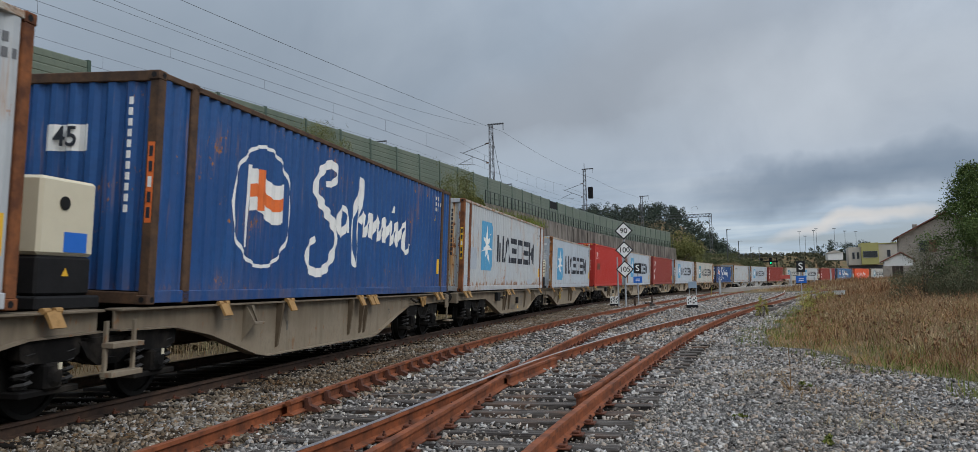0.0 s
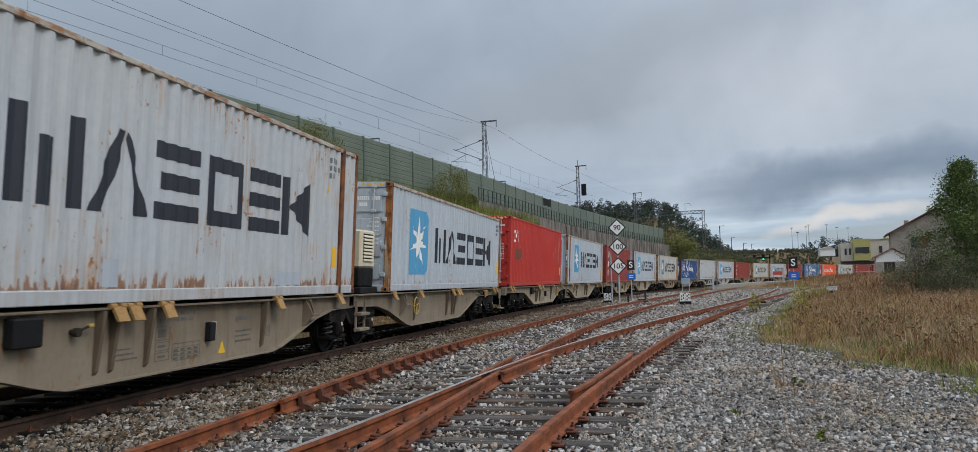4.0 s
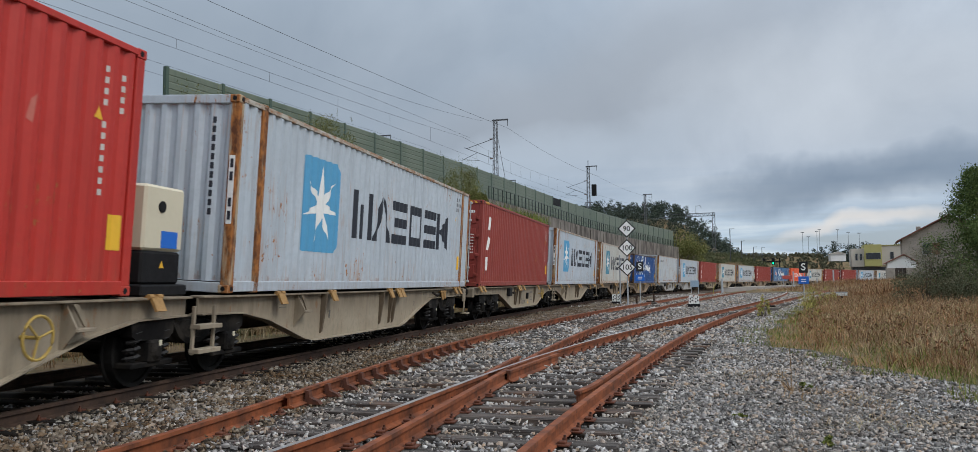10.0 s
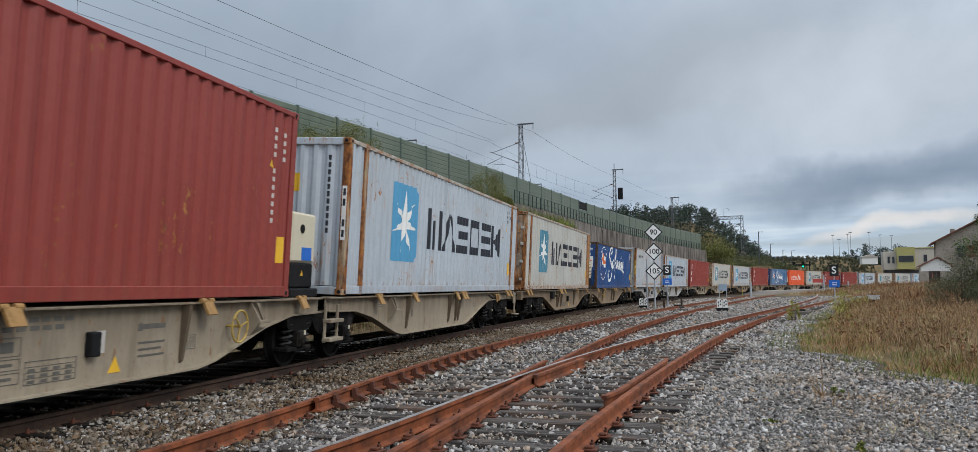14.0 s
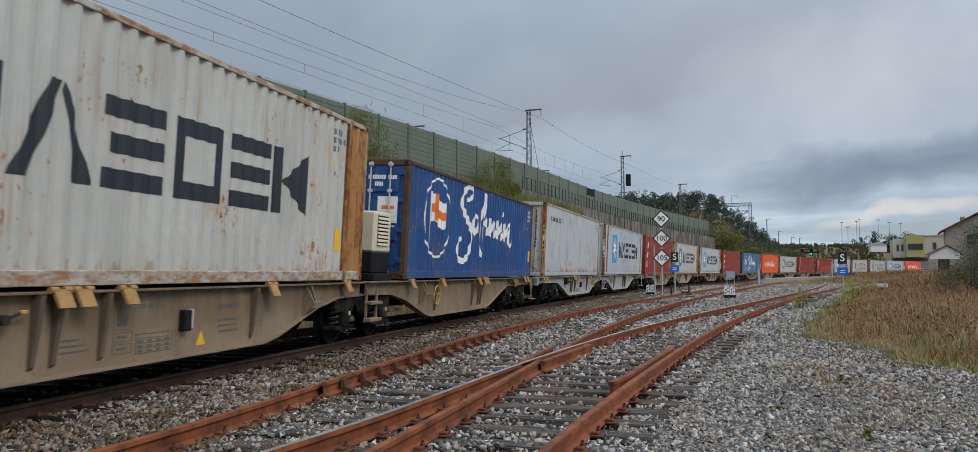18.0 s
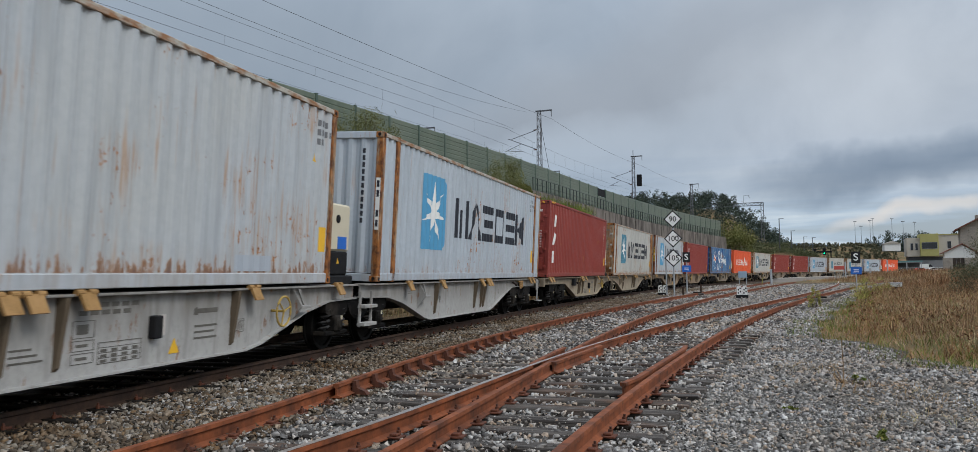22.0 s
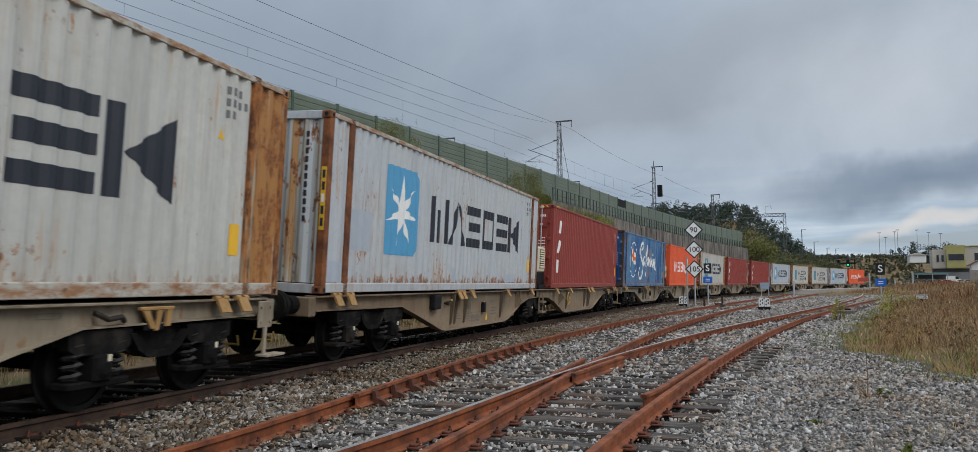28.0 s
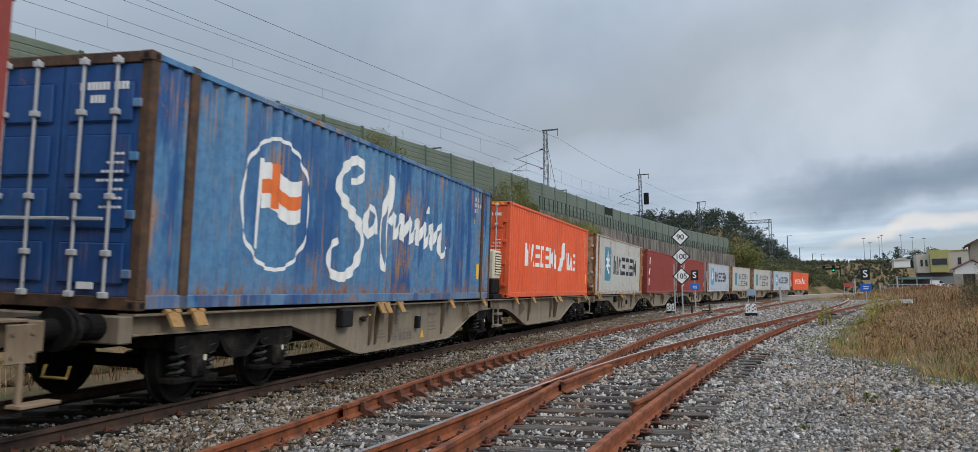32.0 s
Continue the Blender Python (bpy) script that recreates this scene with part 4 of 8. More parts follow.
# ---------------------------------------------------------------- loose stones
def stone_field(name, count, place, size, label, seed, mat="stones"):
    """Crushed stones strewn over the plan; place(rng, n) gives n x 3 points."""
    r = np.random.default_rng(seed)
    base = np.array([(1, 0.1, 0.8), (-0.7, 0.8, 0.8), (-0.6, -0.9, 0.8), (1.1, 0.2, -0.8), (-0.8, 0.9, -0.8), (-0.7, -1.0, -0.8)], float)
    faces = np.array([(0, 1, 2), (0, 3, 4), (0, 4, 1), (1, 4, 5), (1, 5, 2), (2, 5, 3), (2, 3, 0)])
    p = place(r, count)
    n = len(p)
    dims = r.uniform(0.45, 1.5, (n, 1, 3)) * (size(p, r) if callable(size) else r.uniform(0.6, 1.3, n) * size)[:, None, None]
    v = base[None] * dims * np.array([1, 1, 0.6]) + r.normal(0, 0.24, (n, 6, 3)) * dims
    a, b = r.uniform(0, 2 * np.pi, n), r.normal(0, 0.5, n)
    ca, sa, cb, sb = np.cos(a), np.sin(a), np.cos(b), np.sin(b)
    x, y, z = v[..., 0], v[..., 1], v[..., 2]
    y, z = y * cb[:, None] - z * sb[:, None], y * sb[:, None] + z * cb[:, None]
    x, y = x * ca[:, None] - y * sa[:, None], x * sa[:, None] + y * ca[:, None]
    v = np.stack([x, y, z], -1) + p[:, None, :]
    f = (faces[None] + (np.arange(n) * 6)[:, None, None]).reshape(-1, 3)
    return tagged(new(name, fast_mesh(name, v.reshape(-1, 3), f, M[mat])), label, "gravel", kind="stuff")


def lookup(fn):
    """A plan curve as a fast table."""
    ty = np.arange(-15, 101, 0.5)
    tx = np.array([fn(float(q)) for q in ty])
    return lambda y: np.interp(y, ty, tx)


l_yard, l_edge = lookup(yard_left), lookup(grass_edge)
l_rails = [lookup(fn) for fn in (B_LEFT, B_RIGHT, C_LEFT, C_RIGHT)]


def yard_places(r, n):
    y = 4.6 * (92 / 4.6) ** (r.uniform(0, 1, n) ** 1.6)
    x = l_yard(y) + r.uniform(0, 1, n) * (l_edge(y) + 0.4 - l_yard(y))
    zt = -0.215 + 0.03 * np.sin(x * 0.7 + 1) * np.sin(y * 0.5)
    between = (x > l_rails[0](y) - 0.25) & (x < l_rails[3](y) + 0.15)
    # sleepers lie bare in places
    ph = ((y + 8.0) / 0.6) % 1.0
    on = between & ((ph < 0.20) | (ph > 0.80))
    bare = 0.5 + 0.5 * np.sin(x * 2.3 + np.floor((y + 8.0) / 0.6 + 0.5) * 2.1)
    keep = ~(on & (r.uniform(0, 1, n) < 0.62 + 0.28 * bare))
    near = np.min([np.abs(x - q(y)) for q in l_rails], axis=0) > 0.07
    z = zt + np.where((x > l_rails[0](y) - 0.5) & (x < l_rails[3](y) + 0.5), r.uniform(0.0, 0.062, n), r.uniform(-0.005, 0.035, n))
    return np.stack([x, y, z], -1)[keep & near]


def stone_size(p, r):
    return (0.35 + 1.1 * r.uniform(0, 1, len(p)) ** 1.3) * np.where(p[:, 1] < 10, 0.0205, np.where(p[:, 1] < 18, 0.026, np.where(p[:, 1] < 45, 0.037, 0.055))) * np.where(p[:, 0] > l_rails[3](p[:, 1]) + 0.5, 0.82, 1.0)


stone_field("loose_ballast", 150000, yard_places, stone_size, "loose grey and brown crushed stones", 5)


def main_places(r, n):
    s = -8 + 75 * r.uniform(0, 1, n) ** 1.5
    d = r.uniform(-3.4, -0.95, n)
    th = TH0 - BEND * s
    x = TX + (math.sin(TH0) - np.sin(th)) / BEND - d * np.sin(th)
    y = TY + (np.cos(th) - math.cos(TH0)) / BEND + d * np.cos(th)
    keep = (np.abs(np.abs(d) - 0.87) > 0.09) & (y > 3.5)
    return np.stack([x, y, -0.185 + r.uniform(0, 0.045, n)], -1)[keep]


stone_field("loose_ballast", 52000, main_places, 0.0235, "loose brownish crushed stones along the main line", 6, "brown_stones")

# ---------------------------------------------------------------- embankment, retaining wall and noise barrier
BAR_LOW = 7.7


def bank_profile(s):
    b = barrier_off(s)
    if 50 < s < 131:
        return [(4.2, -0.5), (5.0, -0.45), (b - 0.9, -0.4), (b - 0.85, 5.0), (b - 0.4, 7.0), (b + 6, 7.2), (b + 16, 7.2), (b + 40, 8.5), (62, 8.8), (66, -0.5)]
    if s >= 131:
        k, e = smooth01(131, 150, s), 1 - smooth01(188, 226, s)
        return [(d, -0.5 + (z + 0.5) * e) for d, z in ((4.2, -0.5), (5.5, 0.1), (7.2 + 2.5 * k, 3.6), (8.5 + 5.5 * k, 6.9), (14 + 6 * k, 7.6), (24 + 2 * k, 8.0), (48, 8.6), (62, 8.8), (66, -0.5))]
    return [(4.2, -0.5), (5.2, 0.1), (b - 4.5, 2.4), (b - 3.0, 4.6), (b - 0.6, 7.1), (b + 6, 7.3), (b + 16, 7.3), (b + 40, 8.3), (62, 8.8), (66, -0.5)]


ribbon("embankment", -60, 232, 1.0, bank_profile, M["earth"], "grassy railway embankment of the upper line", "embankment")

wall = tagged(part("retaining_wall", Geo(), M["concrete"]), "stained grey concrete retaining wall", "wall", kind="structure")
g = Geo()
s = 48.0
prof = [(-1.0, -0.5), (-1.0, 7.55), (-0.55, 7.55), (-0.55, -0.5)]
ks = []
while s <= 131.5:
    b = barrier_off(s)
    ks.append(len(g.v))
    g.v += [tuple(arc(s, b + d, z - 0.007 * max(0, s - 60) * (z > 1))) for d, z in prof]
    s += 1.5
for k in ks[:-1]:
    g.f += [(k + i, k + (i + 1) % 4, k + 4 + (i + 1) % 4, k + 4 + i) for i in range(4)]
g.f += [(0, 1, 2, 3), tuple(ks[-1] + i for i in range(4))]
wall.data = g.mesh("retaining_wall", M["concrete"])
s = 52.0
while s < 130:
    b = barrier_off(s)
    m4 = along(s, b - 1.0)
    part("pilaster", Geo().box(-0.12, -0.08, 0, 0.12, 0.06, 7.3 - 0.007 * max(0, s - 60), 0.02), M["concrete"], wall, at=m4)
    s += 6.0

# noise barrier: posts with ribbed panels between
barrier = thing("noise_barrier", "green ribbed metal noise barrier on the embankment", "noise barrier", kind="structure")
bp = Geo().box(-0.08, -0.09, -1.2, 0.08, 0.09, 2.25, 0.01).mesh("barrier_post", M["barrier_post"])
STEP = 3.0
pan = Geo()
for k in range(4):
    pan.prism([(0.05, k * 0.55), (0.065, k * 0.55 + 0.04), (0.065, k * 0.55 + 0.24), (0.045, k * 0.55 + 0.27), (0.065, k * 0.55 + 0.30), (0.065, k * 0.55 + 0.51), (0.05, k * 0.55 + 0.55), (-0.05, k * 0.55 + 0.55), (-0.05, k * 0.55)], 0.08, STEP - 0.08, "x", Matrix.Scale(-1, 4, (0, 1, 0)))
pan_me = pan.mesh("barrier_panel", M["barrier"])
low_pan = Geo().box(0.08, -0.05, -1.3, STEP - 0.08, 0.05, -0.01).mesh("barrier_plinth", M["barrier"])


def barrier_run(s0, s1, extra=0.0, dz=0.0):
    n = round((s1 - s0) / STEP)
    for j in range(n + 1):
        s = s0 + j * STEP
        p, q = arc(s, barrier_off(s) + extra), arc(s + STEP, barrier_off(s + STEP) + extra)
        a = math.degrees(math.atan2(q.y - p.y, q.x - p.x))
        at = pose(p.x, p.y, BAR_LOW + dz, 0, 0, a)
        part("barrier_post", bp, None, barrier, "dark green steel post", at=at)
        if j < n:
            length = (q - p).length / STEP
            if not (abs(s - 70.5) < 1.6 and extra == 0):
                part("barrier_panel", pan_me, None, barrier, at=at @ Matrix.Diagonal((length, 1, 1, 1)))
            else:
                part("barrier_panel", pan_me, None, barrier, at=at @ Matrix.Diagonal((length, 1, 0.62, 1)))
                part("barrier_window", Geo().box(0.1, -0.04, 1.42, STEP - 0.1, 0.04, 2.15, 0.01), M["black"], barrier, "dark open slot in the barrier", at=at)
            part("barrier_plinth", low_pan, None, barrier, at=at @ Matrix.Diagonal((length, 1, 1, 1)))


barrier_run(19.5, 130.5)
barrier_run(-15.2, 17.8, 1.6, 0.3)

# railing on the retaining wall
railing = thing("railing", "dark green steel railing on the retaining wall", "railing", kind="structure")
rp = Geo().box(-0.03, -0.03, 0, 0.03, 0.03, 1.05, 0.005).mesh("railing_post", M["railing"])
s = 50.0
while s < 130.5:
    b, z = barrier_off(s) - 0.8, 7.55 - 0.007 * max(0, s - 60)
    part("railing_post", rp, None, railing, at=along(s, b, z))
    s += 1.0
for zz, r in ((1.03, 0.03), (0.55, 0.02), (0.12, 0.02)):
    part("railing_bar", Geo().tube([arc(50 + i * 2, barrier_off(50 + i * 2) - 0.8, 7.55 - 0.007 * max(0, i * 2 - 10) + zz) for i in range(41)], r, 6), M["railing"], railing)

# ---------------------------------------------------------------- overhead line of the upper tracks
def lattice(g, h, w0, w1, bays):
    """Four battened legs with zigzag bracing."""
    for sx in (-1, 1):
        for sy in (-1, 1):
            g.tube([(sx * w0 / 2, sy * w0 / 2, 0), (sx * w1 / 2, sy * w1 / 2, h)], 0.028, 4)
    for k in range(bays):
        z0, z1 = h * k / bays, h * (k + 1) / bays
        a, b = (w0 + (w1 - w0) * k / bays) / 2, (w0 + (w1 - w0) * (k + 1) / bays) / 2
        sg = 1 if k % 2 else -1
        for sd in (-1, 1):
            g.tube([(sg * a, sd * a, z0), (-sg * b, sd * b, z1)], 0.016, 4)
            g.tube([(sd * a, sg * a, z0), (sd * b, -sg * b, z1)], 0.016, 4)
    return g


def catenary_mast(s, left, z0, h, arm, label, box=False, back=1.0):
    """A lattice mast; arm is the reach of its cantilever to the left (negative: right)."""
    t = thing("catenary_mast", label, "catenary mast", "masts of the overhead line", at=along(s, left, z0))
    part("lattice_shaft", lattice(Geo(), h, 0.42, 0.26, 14), M["galv"], t)
    sg = math.copysign(1, arm)
    top = Geo().box(-0.05, -1.15 if back > 0 else -0.2, h - 0.12, 0.05, 0.3, h, 0.01)
    top.tube([(0, -1.1, h - 0.06), (0, -1.1, h - 0.62)], 0.03, 6)
    part("top_arm", top, M["galv"], t)
    c = Geo()
    zc = h * 0.62
    c.tube([(0, sg * 0.2, zc - 0.35), (0, arm * 0.98, zc + 0.75)], 0.03, 6)
    c.tube([(0, sg * 0.2, zc + 1.35), (0, arm * 0.9, zc + 0.66)], 0.024, 6)
    c.tube([(0, arm * 0.55, zc + 0.25), (0, arm * 1.06, zc - 0.35)], 0.02, 6)
    c.tube([(0, arm * 0.5, zc - 0.45), (0, arm * 1.0, zc - 0.3)], 0.02, 6)
    part("cantilever", c, M["galv"], t)
    for zz in (zc - 0.35, zc + 1.35):
        ins = Geo().lathe([(0.03, 0), (0.07, 0.05), (0.03, 0.1), (0.07, 0.15), (0.03, 0.2), (0.07, 0.25), (0.03, 0.3)], 8, "y", (0, sg * 0.22 if sg > 0 else -0.52, zz))
        part("insulator", ins, M["insul"], t, "brown ribbed insulator")
    if box:
        part("switch_box", Geo().box(-0.2, -1.0, h * 0.55, 0.2, -0.45, h * 0.72, 0.02), M["black"], t, "black switch box")
        part("pole_top", Geo().tube([(0, 0, h), (0, 0, h + 0.7)], 0.04, 6), M["galv"], t)
    return t


DECK = 7.3
mast_lab = "grey steel lattice mast of the overhead line"
for s, h, bx in ((-8, 8.2, False), (57.0, 7.9, False), (89.5, 8.4, True), (118.5, 7.8, False)):
    catenary_mast(s, barrier_off(s) + 1.2, DECK, h, 2.9, mast_lab, bx)
for s in (58.5, 92, 124):
    catenary_mast(s, barrier_off(s) + 13.0, DECK, 7.6, -2.9, mast_lab)
part_guy = thing("guy_wire", "slanting steel guy of a mast", "guy wire", at=along(57.0, barrier_off(57.0) + 1.2, DECK))
part("guy_strand", Geo().tube([(0.2, 0, 7.2), (4.6, 0, 0)], 0.018, 5), M["wire"], part_guy)

SUP = (-8.0, 57.0, 89.5, 118.5, 150.0)


def span_wire(left, z, sag, r, name, label, droppers=None, spans=4):
    """One wire hung from mast to mast."""
    t = thing(name, label, "overhead wire", "overhead wires")
    pts = []
    for a, b in list(zip(SUP[:-1], SUP[1:]))[:spans]:
        n = 24
        for i in range(n):
            u = i / n
            s = a + (b - a) * u
            pts.append(arc(s, barrier_off(s) + left, z - sag * ((b - a) / 60) ** 2 * 4 * u * (1 - u)))
    part("strand", Geo().tube(pts, r, 5), M["wire"], t)
    if droppers:
        for a, b in zip(SUP[:2], SUP[1:3]):
            for i in range(1, 10):
                u = i / 10
                s = a + (b - a) * u
                zz = z - sag * ((b - a) / 60) ** 2 * 4 * u * (1 - u)
                part("dropper", Geo().tube([arc(s, barrier_off(s) + left, zz), arc(s, barrier_off(s) + left, droppers)], r * 0.7, 4), M["wire"], t)
    return t


span_wire(0.1, DECK + 7.1, 0.85, 0.011, "feeder_wire", "dark feeder wire hung from the mast heads")
span_wire(1.3, DECK + 7.6, 1.8, 0.009, "feeder_wire", "thin dark earth wire along the masts", None, 1)
span_wire(2.5, DECK + 6.0, 0.2, 0.008, "feeder_wire", "thin dark return wire below the mast heads", None, 1)
span_wire(4.2, DECK + 6.6, 0.85, 0.009, "catenary_wire", "catenary wire with droppers above the near upper track", DECK + 5.15)
span_wire(4.2, DECK + 5.15, 0.02, 0.009, "contact_wire", "contact wire above the near upper track")
span_wire(8.0, DECK + 6.0, 0.4, 0.008, "catenary_wire", "catenary wire with droppers above the far upper track", DECK + 4.95)
span_wire(8.0, DECK + 4.95, 0.02, 0.008, "contact_wire", "contact wire above the far upper track")

# ---------------------------------------------------------------- containers
L40, L45 = 12.192, 13.716
TALL, LOW = 2.896, 2.591
PITCH, DEPTH = 0.278, 0.045


def wave(u):
    """Depth of the corrugated sheet at u metres along it, 0 at its outer face."""
    t = (u / PITCH) % 1.0
    return -DEPTH * (0 if t < 0.27 else (t - 0.27) / 0.22 if t < 0.49 else 1 if t < 0.76 else (1 - t) / 0.24)


def breaks(u0, u1):
    out, k = [u0], math.floor(u0 / PITCH) - 1
    while k * PITCH < u1 + PITCH:
        for t in (0.0, 0.27, 0.49, 0.76):
            u = (k + t) * PITCH
            if u0 + 1e-4 < u < u1 - 1e-4:
                out.append(u)
        k += 1
    return out + [u1]


def corrugated(g, u0, u1, z0, z1, put):
    """A corrugated sheet; put(u, depth, z) gives the vertex."""
    us = breaks(u0, u1)
    k = len(g.v)
    for u in us:
        g.v += [put(u, wave(u), z0), put(u, wave(u), z1)]
    g.f += [(k + 2 * i, k + 2 * i + 2, k + 2 * i + 3, k + 2 * i + 1) for i in range(len(us) - 1)]
    return g


def clip(poly, u0, u1):
    """The part of a polygon between two uprights."""
    for lim, sg in ((u0, 1), (u1, -1)):
        out = []
        for i, p in enumerate(poly):
            q = poly[(i + 1) % len(poly)]
            a, b = sg * (p[0] - lim), sg * (q[0] - lim)
            if a >= 0:
                out.append(p)
            if (a > 0 > b) or (a < 0 < b):
                t = a / (a - b)
                out.append((lim, p[1] + (q[1] - p[1]) * t))
        poly = out
        if len(poly) < 3:
            return []
    return poly


def painted(g, polys, put, lift=0.004):
    """Paint shapes that follow the corrugation; polygons in (along, up)."""
    g.weld = True
    for poly in polys:
        us = breaks(min(p[0] for p in poly), max(p[0] for p in poly))
        for a, b in zip(us[:-1], us[1:]):
            c = clip(poly, a, b)
            if len(c) >= 3:
                k = len(g.v)
                da, db = wave(a + 1e-5), wave(b - 1e-5)
                g.v += [put(u, da + (db - da) * (u - a) / max(1e-6, b - a) + lift, z) for u, z in c]
                g.f.append(tuple(range(k, k + len(c))))
    return g


def rect(u0, z0, u1, z1, lean=0.0):
    return [(u0, z0), (u1, z0), (u1 + lean, z1), (u0 + lean, z1)]


def stroke(points, w0, w1=None):
    """A brush stroke as quads along the points."""
    w1 = w0 if w1 is None else w1
    out, n = [], len(points) - 1
    rim = []
    for i, p in enumerate(points):
        a, b = points[max(0, i - 1)], points[min(n, i + 1)]
        d = math.hypot(b[0] - a[0], b[1] - a[1]) or 1
        nx, nz = -(b[1] - a[1]) / d, (b[0] - a[0]) / d
        w = (w0 + (w1 - w0) * abs(2 * i / n - 1)) / 2
        rim.append(((p[0] + nx * w, p[1] + nz * w), (p[0] - nx * w, p[1] - nz * w)))
    for (a, b), (c, d) in zip(rim[:-1], rim[1:]):
        out.append([a, b, d, c])
    return out


def star(cu, cz, r, inner, n=7, turn=0.0):
    pts = []
    for i in range(2 * n):
        a = math.pi / 2 + turn + math.pi * i / n
        q = r if i % 2 == 0 else inner
        pts.append((cu + q * math.cos(a), cz + q * math.sin(a)))
    return [[(cu, cz), pts[i], pts[(i + 1) % (2 * n)]] for i in range(2 * n)]


def blocks(name, mat, u0, z0, u1, z1, n, gap=0.24, lean=0.0):
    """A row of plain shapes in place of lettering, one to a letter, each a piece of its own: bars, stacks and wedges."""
    w, out, h = (u1 - u0) / n, [], z1 - z0
    for i in range(n):
        a, b = u0 + w * i + w * gap / 2, u0 + w * (i + 1) - w * gap / 2
        k = min(0.27 * (b - a), 0.22 * h)
        kind = (0, 1, 2, 3, 2, 4)[i % 6]
        if kind == 0:
            q = [rect(a, z0, a + k, z1), rect((a + b - k) / 2, z0, (a + b + k) / 2, z0 + 0.72 * h), rect(b - k, z0, b, z1)]
        elif kind == 1:
            m = (a + b) / 2
            q = [[(a, z0), (a + k * 1.05, z0), (m + k * 0.35, z1), (m - k * 0.45, z1)], [(b - k * 1.05, z0), (b, z0), (m + k * 0.45, z1), (m + k * 0.36, z1 - 0.1 * h)]]
        elif kind == 2:
            q = [rect(a, z0, b, z0 + k), rect(a + 0.08 * h, z0 + (h - k) / 2, b, z0 + (h + k) / 2), rect(a, z1 - k, b, z1)]
        elif kind == 3:
            q = [rect(a, z0, a + k, z1), rect(b - k, z0, b, z1), rect(a + k, z0, b - k, z0 + k), rect(a + k, z1 - k, b - k, z1)]
        else:
            q = [rect(a, z0, a + k, z1), [(a + k * 1.3, z0 + 0.5 * h), (b, z0), (b, z1)]]
        out.append((name, mat, [[(x + lean * (z - z0), z) for x, z in f] for f in q], ""))
    return out


def rounded(u0, z0, u1, z1, r):
    """A rectangle with round corners."""
    pts = []
    for cu, cz, a0 in ((u1 - r, z0 + r, -90), (u1 - r, z1 - r, 0), (u0 + r, z1 - r, 90), (u0 + r, z0 + r, 180)):
        pts += [(cu + r * math.cos(radians(a0 + 18 * i)), cz + r * math.sin(radians(a0 + 18 * i))) for i in range(6)]
    return pts


def emblem_star(side):
    """Blue square with a white star, and a dark row of plain shapes after it."""
    u0, u1, zt = side["u"]
    return [("emblem", "sky_mark", [rounded(u0, zt - 1.68, u0 + 1.58, zt, 0.17)], "light blue square emblem with round corners"),
            ("emblem_star", "white_mark", star(u0 + 0.8, zt - 0.85, 0.72, 0.20, 7, 0.06), "white seven-pointed star"),
            ] + blocks("letter_bar", "dark_mark", u0 + 2.2, zt - 1.34, u1 + 0.18, zt - 0.36, 6, 0.12)


def flowing(points, n=5):
    """A smooth line through the points."""
    out = []
    for i in range(len(points) - 1):
        p0, p1, p2, p3 = points[max(0, i - 1)], points[i], points[i + 1], points[min(len(points) - 1, i + 2)]
        for k in range(n):
            u = k / n
            out.append(tuple(0.5 * (2 * p1[c] + (p2[c] - p0[c]) * u + (2 * p0[c] - 5 * p1[c] + 4 * p2[c] - p3[c]) * u * u + (3 * p1[c] - p0[c] - 3 * p2[c] + p3[c]) * u ** 3) for c in (0, 1)))
    return out + [points[-1]]


